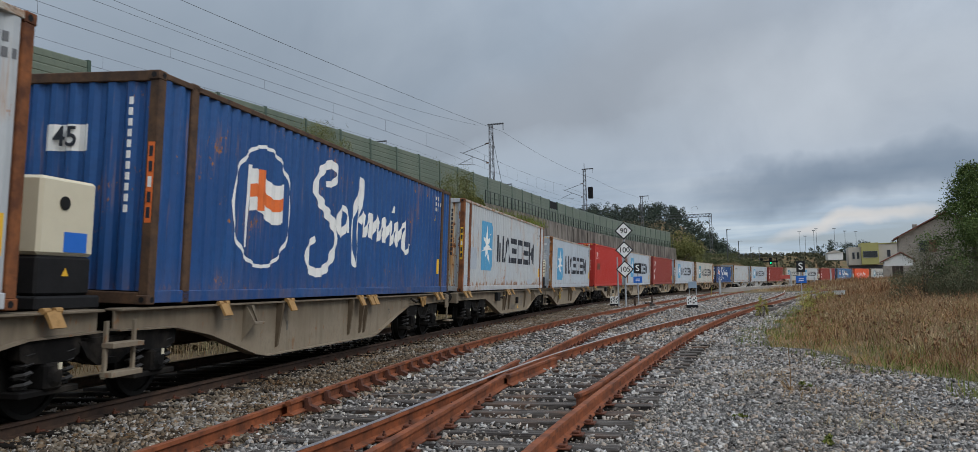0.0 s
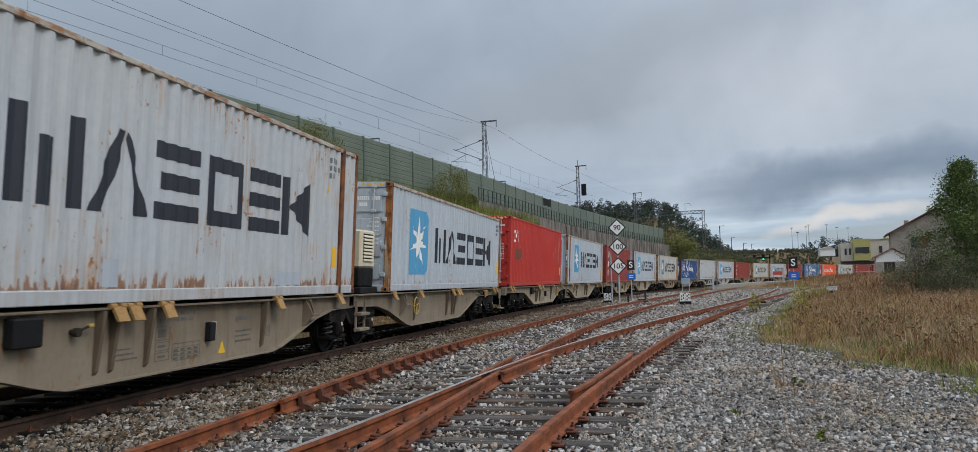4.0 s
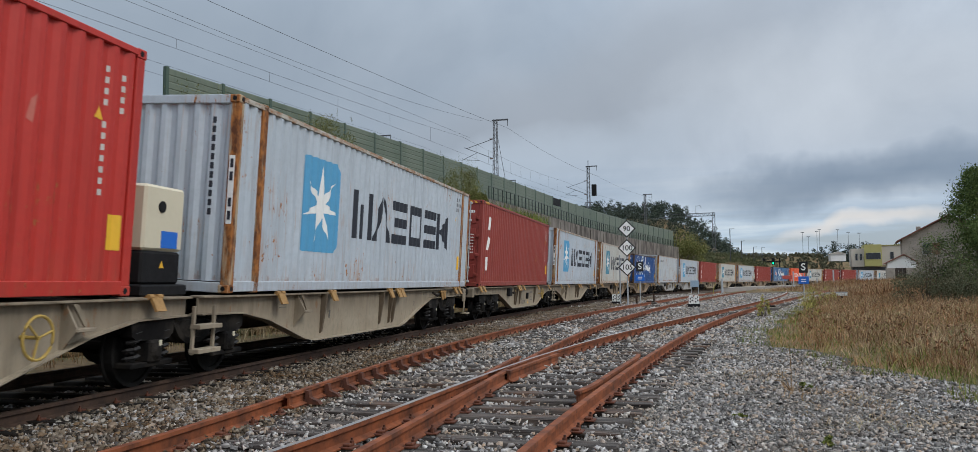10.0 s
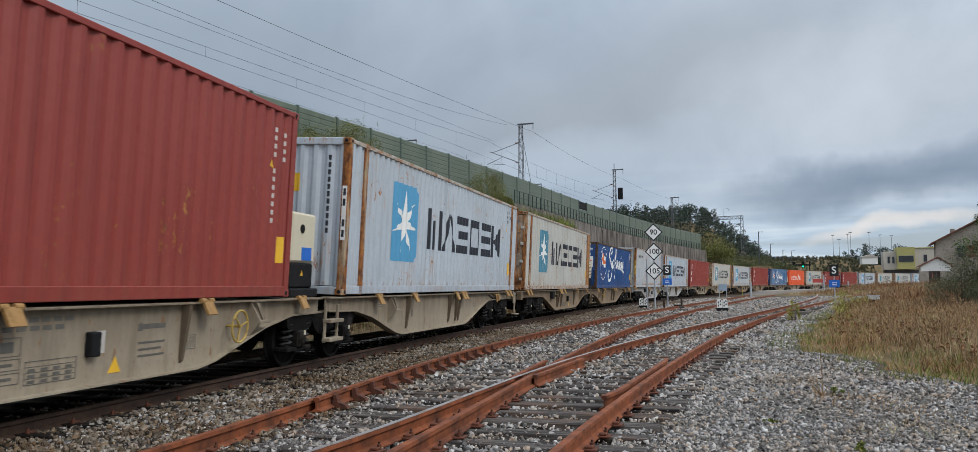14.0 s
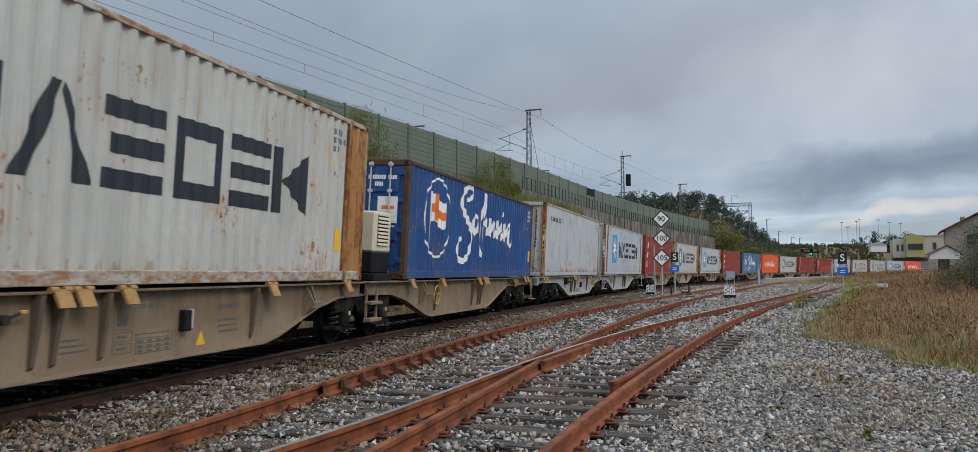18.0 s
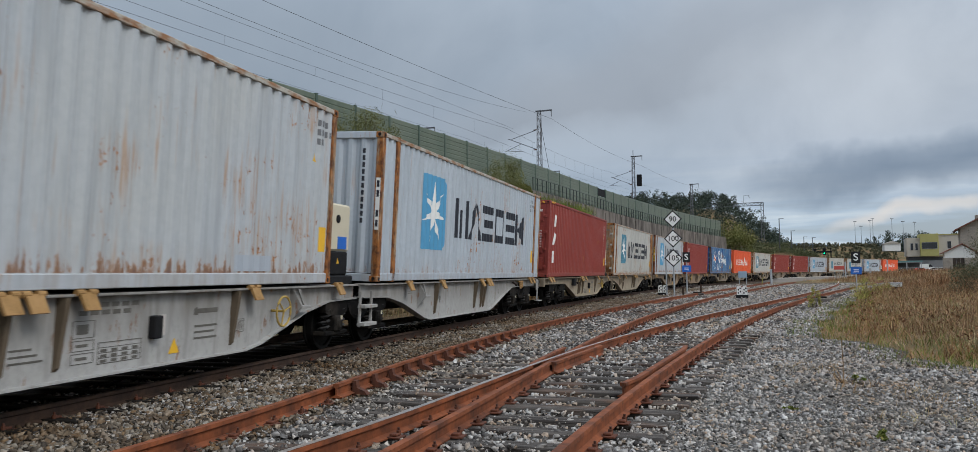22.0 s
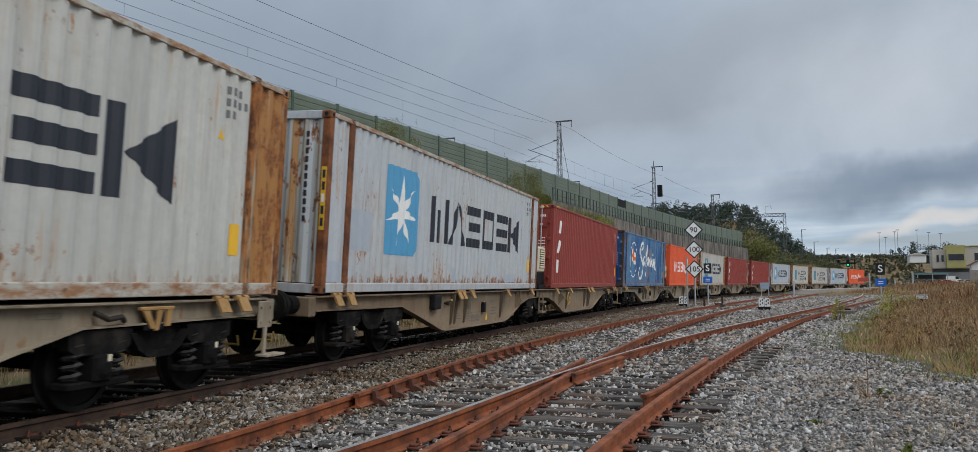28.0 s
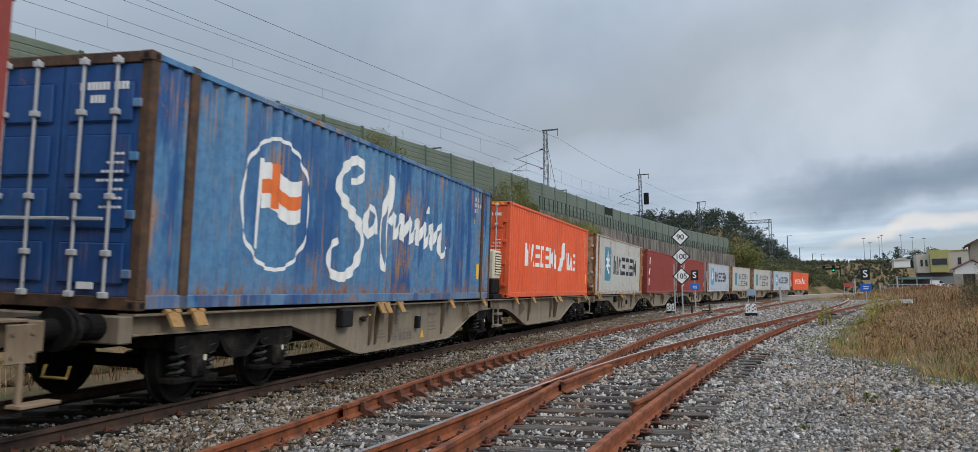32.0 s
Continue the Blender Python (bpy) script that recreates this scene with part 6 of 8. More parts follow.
def frame_lines(g, x0, z0, x1, z1, y, w=0.008):
    """A thin painted rectangle outline on the web."""
    for a, b, c, d in ((x0, z0, x1, z0 + w), (x0, z1 - w, x1, z1), (x0, z0, x0 + w, z1), (x1 - w, z0, x1, z1)):
        g.box(a, y - 0.002, b, c, y + 0.002, d)
    return g


WAGON_LABELS = {"wagon_brown": "brown-stained", "wagon_pale": "pale grey", "wagon_beige": "dusty pale beige", "wagon": "weathered beige grey"}


def wagon_half(odd, paint, wheel):
    """Half of an articulated container wagon. Built with the buffer end at -x, mirrored for the trailing half."""
    k = -1 if odd else 1
    t = thing("container_wagon", WAGON_LABELS[paint] + (" container wagon with side beams and a yellow handwheel" if wheel else " container wagon with a fish-bellied side beam"), "freight wagon", "wagons of the train")
    def bx(x0, y0, z0, x1, y1, z1, c=0.008, g=None):
        a, b = sorted((k * x0, k * x1))
        return (g or Geo()).box(a, y0, z0, b, y1, z1, c)
    # side beams
    low = [(-6.75, 0.90), (-3.45, 0.88), (-2.7, 0.70), (-1.35, 0.34), (-1.0, 0.28), (3.7, 0.28), (4.1, 0.34), (5.4, 0.72), (6.2, 0.86), (7.3, 0.88)]
    outline = [(k * x, z) for x, z in low] + [(k * 7.3, TOP - 0.03), (k * -6.75, TOP - 0.03)]
    for sy in (-1, 1):
        beam = part("side_beam", Geo().prism(outline, sy * 1.10 - 0.012, sy * 1.10 + 0.012, "y"), M[paint], t)
        fl = Geo()
        for (xa, za), (xb, zb) in zip(low[:-1], low[1:]):
            fl.add([(k * xa, sy * 1.10 - 0.10, za), (k * xa, sy * 1.10 + 0.10, za), (k * xb, sy * 1.10 + 0.10, zb), (k * xb, sy * 1.10 - 0.10, zb),
                    (k * xa, sy * 1.10 - 0.10, za - 0.02), (k * xa, sy * 1.10 + 0.10, za - 0.02), (k * xb, sy * 1.10 + 0.10, zb - 0.02), (k * xb, sy * 1.10 - 0.10, zb - 0.02)],
                   [(0, 1, 2, 3), (7, 6, 5, 4), (0, 4, 5, 1), (3, 2, 6, 7), (0, 3, 7, 4), (1, 5, 6, 2)])
        part("bottom_flange", fl, M[paint], beam)
        part("top_flange", bx(-6.75, sy * 1.10 - 0.11, TOP - 0.03, 7.3, sy * 1.10 + 0.11, TOP, 0.006), M[paint], beam)
        ribs = (-3.32, -0.28, 0.33, 0.56) if odd else (-0.50, -0.24, 0.42, 3.43)
        for x in ribs:
            rib = Geo().prism([(sy * 1.11, 0.36), (sy * 1.11, TOP - 0.035), (sy * 1.23, TOP - 0.035), (sy * 1.22, TOP - 0.16), (sy * 1.15, 0.40)], x - 0.028, x + 0.028, "x")
            part("web_rib", rib, M["wagon_rib"], beam)
        # three-sided bracket near the joint between the halves
        x = -4.40 if odd else 5.0
        br = Geo().prism([(sy * 1.11, 0.52), (sy * 1.11, TOP - 0.035), (sy * 1.16, TOP - 0.035), (sy * 1.31, 0.84), (sy * 1.31, 0.80), (sy * 1.14, 0.58)], x - 0.012, x + 0.012, "x")
        br.box(x, sy * 1.11 - 0.0 if sy > 0 else -1.32, 0.79, x + 0.30, 1.32 if sy > 0 else -1.11, 0.83, 0.006)
        br.prism([(x + 0.02, TOP - 0.04), (x + 0.10, TOP - 0.04), (x + 0.31, 0.84), (x + 0.25, 0.80)], sy * 1.22 - 0.012, sy * 1.22 + 0.012, "y")
        part("bracket", br, M[paint], beam, "three-sided steel bracket")
        # twist-lock flaps on two knuckles, hanging or folded
        flaps = (-5.15, -3.10, 0.07, 0.61, 0.86, 5.65, 6.10) if odd else (-6.15, -5.70, -0.29, 0.00, 0.66, 3.78, 6.45)
        for x in flaps:
            fpg = Geo()
            fpg.prism([(sy * 1.13, TOP + 0.008), (sy * 1.24, TOP + 0.018), (sy * 1.33, TOP - 0.155), (sy * 1.30, TOP - 0.165), (sy * 1.21, TOP - 0.01), (sy * 1.13, TOP - 0.012)], x - 0.10, x + 0.10, "x")
            for e in (-0.085, 0.085):
                fpg.tube([(x + e - 0.05, sy * 1.215, TOP + 0.012), (x + e + 0.05, sy * 1.215, TOP + 0.012)], 0.035, 10)
            part("twistlock_flap", fpg, M["flap"], beam, "worn yellow twist-lock flap")
        yw = sy * 1.1135
        if not odd:
            part("equipment_box", Geo().box(-1.83, sy * 1.18 - 0.07, 0.76, -1.44, sy * 1.18 + 0.07, 1.06, 0.02), M["black"], beam, "black equipment box")
            valve = Geo().lathe([(0.05, 0.0), (0.05, 0.06), (0.03, 0.065), (0.03, 0.11)], 10, "y", (-0.90, 1.11 if sy > 0 else -1.22, 0.87))
            valve.tube([(-0.90, sy * 1.18, 0.87), (-0.72, sy * 1.20, 0.93)], 0.014, 6)
            part("valve", valve, M["wagon_dirty"], beam, "small brake valve with a lever")
            part("valve_tip", Geo().box(-0.74, sy * 1.20 - 0.02, 0.915, -0.66, sy * 1.20 + 0.02, 0.955, 0.008), M["handwheel"], beam, "yellow lever tip")
            part("release_box", Geo().box(1.76, sy * 1.16 - 0.05, 0.58, 1.90, sy * 1.16 + 0.05, 0.84, 0.012), M["black"], beam, "black release box")
            part("release_plate", Geo().box(1.92, yw - 0.003, 0.60, 2.06, yw + 0.003, 0.84), M["code_pale"], beam, "pale release plate")
            part("warning_triangle", Geo().prism([(2.14, 0.37), (2.34, 0.37), (2.24, 0.55)], yw - 0.003, yw + 0.003, "y"), M["yellow_mark"], beam, "yellow warning triangle")
            part("red_mark", Geo().prism([(-1.40, 1.0), (-1.28, 1.0), (-1.34, 0.91)], yw - 0.003, yw + 0.003, "y"), M["sign_red"], beam, "small red mark")
            plate = Geo()
            for z0, z1 in ((0.66, 0.84), (0.53, 0.64), (0.40, 0.51)):
                frame_lines(plate, 0.62, z0, 0.93, z1, yw)
                plate.box(0.68, yw - 0.002, z0 + 0.04, 0.84, yw + 0.002, z1 - 0.04)
            frame_lines(plate, 0.99, 0.37, 1.66, 0.60, yw)
            for r in range(3):
                plate.box(1.0, yw - 0.002, 0.43 + r * 0.055, 1.65, yw + 0.002, 0.436 + r * 0.055)
                for c in range(4):
                    plate.box(1.03 + c * 0.16, yw - 0.002, 0.385 + r * 0.055, 1.12 + c * 0.16, yw + 0.002, 0.415 + r * 0.055)
            for r, (a, b) in enumerate(((0.70, 1.50), (0.85, 1.62))):
                for c in range(5):
                    plate.box(a + c * (b - a) / 5, yw - 0.002, 0.89 + r * 0.08, a + (c + 0.72) * (b - a) / 5, yw + 0.002, 0.94 + r * 0.08)
            for r in range(3):
                plate.box(-0.13, yw - 0.002, 0.48 + r * 0.06, 0.27 - 0.07 * r, yw + 0.002, 0.50 + r * 0.06)
                plate.box(2.62, yw - 0.002, 0.50 + r * 0.075, 3.10 - 0.06 * (r % 2), yw + 0.002, 0.525 + r * 0.075)
            frame_lines(plate, 3.56, 0.52, 3.74, 0.70, yw)
            for r in range(3):
                plate.add([(3.58 + r * 0.05, yw - 0.002 * (1 if sy > 0 else -1), 0.54), (3.60 + r * 0.05, yw, 0.54), (3.63 + r * 0.04, yw, 0.68), (3.61 + r * 0.04, yw, 0.68)], [(0, 1, 2, 3)])
            tagged(part("data_panel", plate, M["wagon_mark"], beam, "dark outlined panels and bars of wagon data"), kind="stuff")
            owner = Geo().prism([(2.60, 0.80), (2.68, 0.80), (2.66, 0.90), (2.60, 0.88)], yw - 0.002, yw + 0.002, "y")
            owner.box(2.661, yw - 0.002, 0.82, 3.10, yw + 0.002, 0.88)
            part("owner_mark", owner, M["wagon_mark"], beam, "bold dark owner's mark of plain shapes")
        else:
            plate = Geo()
            for r in range(3):
                plate.box(-4.95, yw - 0.002, 0.88 + r * 0.045, -4.72, yw + 0.002, 0.895 + r * 0.045)
            plate.box(-2.97, yw - 0.002, 0.62, -2.91, yw + 0.002, 0.78)
            frame_lines(plate, 2.12, 0.70, 2.20, 0.82, yw)
            frame_lines(plate, 2.95, 0.97, 3.25, 1.03, yw)
            tagged(part("data_panel", plate, M["wagon_mark"], beam, "few small dark marks of wagon data"), kind="stuff")
            hang = Geo().box(4.24, sy * 1.19 - 0.03, 1.02, 4.78, sy * 1.19 + 0.03, 1.06, 0.008)
            hang.prism([(4.26, 1.02), (4.36, 1.02), (4.48, 0.82), (4.40, 0.82)], sy * 1.21 - 0.015, sy * 1.21 + 0.015, "y")
            hang.prism([(4.50, 1.02), (4.58, 1.02), (4.52, 0.80), (4.46, 0.80)], sy * 1.21 - 0.015, sy * 1.21 + 0.015, "y")
            hang.prism([(4.66, 1.02), (4.74, 1.02), (4.72, 0.84), (4.64, 0.84)], sy * 1.21 - 0.015, sy * 1.21 + 0.015, "y")
            part("hanger_box", Geo().box(4.34, sy * 1.17 - 0.03, 0.80, 4.64, sy * 1.17 + 0.015, 1.0, 0.01), M["black"], beam, "black box behind the yellow straps")
            part("lifting_eye", hang, M["flap"], beam, "worn yellow strap bracket")
            part("end_cock", Geo().tube([(3.62, sy * 1.16, 1.02), (3.74, sy * 1.24, 0.95), (3.92, sy * 1.24, 0.97), (4.05, sy * 1.16, 0.92)], 0.03, 7), M["wagon_dirty"], beam)
        if wheel:
            hw_g, hx = Geo(), -3.71 if odd else 4.45
            hw_g.tube([(hx + 0.20 * math.cos(a * math.pi / 12), sy * 1.32, 0.775 + 0.215 * math.sin(a * math.pi / 12)) for a in range(25)], 0.016, 6, False)
            for a in (0.3, 2.4, 4.5):
                hw_g.tube([(hx, sy * 1.32, 0.775), (hx + 0.20 * math.cos(a), sy * 1.32, 0.775 + 0.21 * math.sin(a))], 0.013, 5)
            hw_g.tube([(hx, sy * 1.12, 0.775), (hx, sy * 1.34, 0.775)], 0.02, 6)
            part("brake_handwheel", hw_g, M["handwheel"], beam, "yellow brake handwheel")
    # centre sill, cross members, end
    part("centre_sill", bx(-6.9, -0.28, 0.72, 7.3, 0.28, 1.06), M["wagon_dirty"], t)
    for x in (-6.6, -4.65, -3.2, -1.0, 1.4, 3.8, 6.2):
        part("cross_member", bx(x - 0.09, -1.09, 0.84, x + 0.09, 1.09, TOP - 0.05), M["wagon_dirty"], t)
    part("headstock", bx(-6.95, -1.2, 0.80, -6.75, 1.2, TOP - 0.02, 0.015), M[paint], t)
    for sy in (-1, 1):
        bf = Geo()
        bf.lathe([(0.14, k * -6.95), (0.14, k * -7.15), (0.11, k * -7.16), (0.11, k * -7.36), (0.23, k * -7.37), (0.22, k * -7.43)], 16, "x", (0, sy * 0.90, 0.98))
        part("buffer", bf, M["bogie"], t, "black buffer")
        if odd:
            x = k * -6.62
            pl = Geo().box(x - 0.17, sy * 1.26 - 0.012, 0.72, x + 0.17, sy * 1.26 + 0.012, 1.08, 0.01)
            for a in (-0.11, 0.11):
                for z in (0.80, 1.0):
                    pl.lathe([(0.024, sy * 1.272), (0.024, sy * 1.290)], 6, "y", (x + a, 0, z))
            part("end_plate", pl, M[paint], t, "bolted end plate")
            st = Geo().box(x - 0.03, sy * 1.27 - 0.02, 0.36, x + 0.03, sy * 1.27 + 0.02, 0.74, 0.006)
            st.box(x - 0.06, sy * 1.24 - 0.13, 0.33, x + 0.40, sy * 1.24 + 0.05, 0.365, 0.006)
            part("step", st, M[paint], t, "single hanging step")
        hs = Geo().tube([(k * -6.98, sy * 0.62, 0.55), (k * -7.02, sy * 0.62, 0.42), (k * -7.02, sy * 0.3, 0.42), (k * -6.98, sy * 0.3, 0.55)], 0.018, 6)
        part("grab_iron", hs, M["handwheel"], t, "yellow shunter's grab iron")
    part("draw_hook", bx(-7.3, -0.09, 0.88, -6.95, 0.09, 1.02, 0.02), M["bogie"], t)
    part("air_hose", Geo().tube([(k * -6.95, 0.35, 0.85), (k * -7.15, 0.33, 0.62), (k * -7.3, 0.3, 0.52), (k * -7.42, 0.28, 0.62)], 0.028, 6), M["black"], t)
    tank = Geo().lathe([(0.05, -0.5), (0.17, -0.45), (0.17, 0.45), (0.05, 0.5)], 14, "x", (k * 1.5, 0.2, 0.55))
    part("air_tank", tank, M["bogie"], t)
    bogie(t, k * -4.65)
    axles = [k * -4.65 - 0.9, k * -4.65 + 0.9]
    if not odd:
        bogie(t, 7.46)
        axles += [7.46 - 0.9, 7.46 + 0.9]
        for sy in (-1, 1):
            st = Geo()
            for a in (-0.25, 0.25):
                st.box(7.46 + a - 0.025, sy * 1.3 - 0.02, 0.36, 7.46 + a + 0.025, sy * 1.3 + 0.02, 1.0, 0.004)
            for z in (0.38, 0.70):
                st.box(7.46 - 0.28, sy * 1.3 - 0.12, z, 7.46 + 0.28, sy * 1.3 + 0.03, z + 0.06, 0.006)
            part("step", st, M[paint], t, "two-rung boarding step")
        part("joint", Geo().lathe([(0.35, 0.62), (0.35, 0.95), (0.2, 1.0)], 16, "z", (7.46, 0, 0)), M["wagon_dirty"], t)
    for x in axles:
        part("wheelset", wheel_me, None, t, at=Matrix.Translation((x, 0, 0.46)))
    return t


def generator(sg):
    """A generator box clamped to a container's end; louvres on one narrow side."""
    t = thing("generator_box", "cream generator box with louvres on a black base", "generator", "generator boxes on the wagons")
    part("casing", Geo().box(-0.43, -0.95, 0.58, 0.43, 0.95, 1.42, 0.035), M["genset"], t)
    part("base_tank", Geo().box(-0.42, -0.94, 0.15, 0.42, 0.94, 0.575, 0.03), M["black"], t, "black fuel tank base")
    part("skid", Geo().box(-0.50, -1.02, 0.0, 0.50, 1.02, 0.148, 0.02), M["black"], t)
    part("louvre_opening", Geo().box(-0.27, -0.956, 0.72, 0.27, -0.949, 1.34), M["black"], t, "dark louvred opening")
    slat = Geo().prism([(-0.958, 0.0), (-0.985, -0.012), (-0.985, 0.008), (-0.958, 0.042)], -0.27, 0.27, "x").mesh("louvre", M["genset"])
    for i in range(8):
        part("louvre", slat, None, t, at=Matrix.Translation((0, 0, 0.735 + i * 0.076)))
    part("exhaust_port", Geo().lathe([(0.075, 0.949), (0.075, 0.965), (0.05, 0.968)], 14, "y", (0.08, 0, 1.15)), M["black"], t, "round dark exhaust port")
    part("notice", Geo().box(-0.30, 0.949, 0.62, 0.06, 0.956, 0.84), M["sign_blue"], t, "blue safety notice")
    part("warning_sticker", Geo().prism([(-0.05, 0.36), (0.05, 0.36), (0.0, 0.45)], 0.939, 0.946, "y"), M["yellow_mark"], t, "yellow warning triangle")
    for zz in (0.72, 1.2):
        part("latch", Geo().box(-0.45, -0.7, zz, -0.425, -0.6, zz + 0.06), M["black"], t)
    return t


# wagon by wagon: (kind of container, shift on the wagon)
ZB = 1.15
LEAD, SPACING = -6.9296, 14.9247


def box_of(kind):
    if kind == "blue45":
        return container("shipping_container", L45, TALL, "blue", "post_dark", False, emblem_script, (-4.9, 0, 0), "long blue corrugated container with white script and ring emblem", inner_posts=True, number=True)
    if kind == "blue45_faded":
        return container("shipping_container", L45, TALL, "blue_faded", "post_dark", True, emblem_script, (-4.9, 0, 0), "long faded blue corrugated container with white script, patched paint", inner_posts=True)
    if kind == "blue40":
        return container("shipping_container", L40, LOW, "blue", "post_dark", True, emblem_script, (-4.9, 0, 0), "blue corrugated container with white script and ring emblem")
    if kind == "grey45":
        return container("shipping_container", L45, TALL, "grey", "post_rust", False, emblem_star, (-4.66, 4.4, 2.38), "long grey corrugated container with a blue star emblem and rusty posts", inner_posts=True)
    if kind == "grey45_numbered":
        return container("shipping_container", L45, TALL, "grey", "post_rust", False, emblem_star, (-4.66, 4.4, 2.38), "long grey corrugated container with star emblem and yellow number field", inner_posts=True, number=True)
    if kind == "grey45_rusty":
        return container("shipping_container", L45, TALL, "grey_rusty", "post_deep", False, emblem_star, (-4.66, 4.4, 2.38), "long rust-streaked grey container with a blue star emblem", inner_posts=True, number=True)
    if kind == "cream45":
        return container("shipping_container", L45, TALL, "cream", "post_rust", True, emblem_star, (-4.66, 4.4, 2.38), "long yellowed grey container with a faded blue star emblem", inner_posts=True)
    if kind == "grey40":
        return container("shipping_container", L40, LOW, "grey", "post_rust", True, emblem_star, (-4.65, 4.4, 2.10), "pale grey corrugated container with a blue star emblem")
    if kind == "cream40":
        return container("shipping_container", L40, TALL, "cream", "post_rust", True, emblem_double, (-4.3, 4.3, 2.2), "cream grey container with two rows of dark lettering bars")
    if kind in ("plain40", "plain40_orange"):
        return container("shipping_container", L40, TALL, "grey_rusty", "post_deep" if kind == "plain40" else "post_rust", False, emblem_tiny, (-5.2, 0, 0), "plain grey container with scattered rust and a small dark mark")
    if kind == "red40":
        return container("shipping_container", L40, TALL, "red", "red", True, emblem_small, (-5.51, 0, 0), "bright red corrugated container with small white lettering bars")
    if kind == "maroon40":
        return container("shipping_container", L40, TALL, "maroon", "maroon", True, emblem_three, (-5.25, 0, 0), "brownish red corrugated container with three white lettering bars")
    return container("shipping_container", L40, TALL, "orange", "orange", True, emblem_line, (-4.3, 0, 0), "orange red container with a row of white lettering bars")


TRAIN = [("plain40", -0.12), ("blue45", 0), ("grey45_rusty", 0.38), ("grey40", 0.55), ("red40", -0.16), ("grey45", 0.12), ("maroon40", -0.12), ("grey45_numbered", 0), ("cream45", 0.22),
         ("blue40", 0.5), ("plain40_orange", 0.0), ("grey45", 0.05), ("maroon40", -0.42), ("cream45", 0.1), ("grey45_rusty", 0.2), ("maroon40", 0.2), ("blue45_faded", 0.12), ("orange40", 0.1),
         ("cream45", 0), ("maroon40", -0.1), ("maroon40", 0.1), ("grey45", 0), ("cream40", 0), ("cream40", 0), ("grey45", 0), ("orange40", 0)]
GENSETS = {0: 1, 3: -1, 4: 1, 6: 1, 9: -1, 10: 1, 12: 1, 15: -1, 17: -1, 25: -1}
first_box, halves, consist = {}, {}, []
gen0 = None
for w, (kind, shift) in enumerate(TRAIN):
    make = (w % 2 == 1, "wagon_brown" if w // 2 in (4, 7) else "wagon_pale" if w // 2 == 5 else "wagon_beige" if w // 2 in (2, 3, 6) else "wagon", w in (3, 4, 6, 9, 10, 12, 15))
    if make not in halves:
        halves[make] = wagon_half(*make)
        wg = halves[make]
    else:
        wg = copy_thing(halves[make], Matrix())
    if kind not in first_box:
        first_box[kind] = box_of(kind)
        bx = first_box[kind]
    else:
        bx = copy_thing(first_box[kind], Matrix())
    gn = None
    if w in GENSETS:
        if gen0 is None:
            gen0 = generator(1)
            gn = gen0
        else:
            gn = copy_thing(gen0, Matrix())
    consist.append((w, wg, bx, shift, gn))

# ---------------------------------------------------------------- plants
def leaf_cloud(r, centres, per, spread, size, flat=0.0):
    """Small leaf quads strewn round the centres: vertices and faces."""
    n = len(centres) * per
    c = np.repeat(np.asarray(centres, float), per, axis=0)
    sp = np.repeat(np.asarray(spread, float).reshape(len(centres), -1), per, axis=0)
    d = r.normal(0, 1, (n, 3))
    d /= np.linalg.norm(d, axis=1)[:, None]
    p = c + d * sp * (r.uniform(0.15, 1.0, n) ** 0.5)[:, None]
    a = r.normal(0, 1, (n, 3))
    a /= np.linalg.norm(a, axis=1)[:, None]
    b = np.cross(a, r.normal(0, 1, (n, 3)))
    b /= np.linalg.norm(b, axis=1)[:, None]
    s = (r.uniform(0.6, 1.3, n) * size)[:, None]
    v = np.stack([p - a * s, p + b * s * 0.45, p + a * s, p - b * s * 0.45], 1).reshape(-1, 3)
    return v, np.arange(n * 4).reshape(-1, 4)


def limb_points(r, base, tip, bend):
    base, tip = np.asarray(base, float), np.asarray(tip, float)
    mid = (base + tip) / 2 + r.normal(0, bend, 3)
    return [tuple(base), tuple((base + mid) / 2 + r.normal(0, bend * 0.3, 3)), tuple(mid), tuple((mid + tip) / 2 + r.normal(0, bend * 0.3, 3)), tuple(tip)]


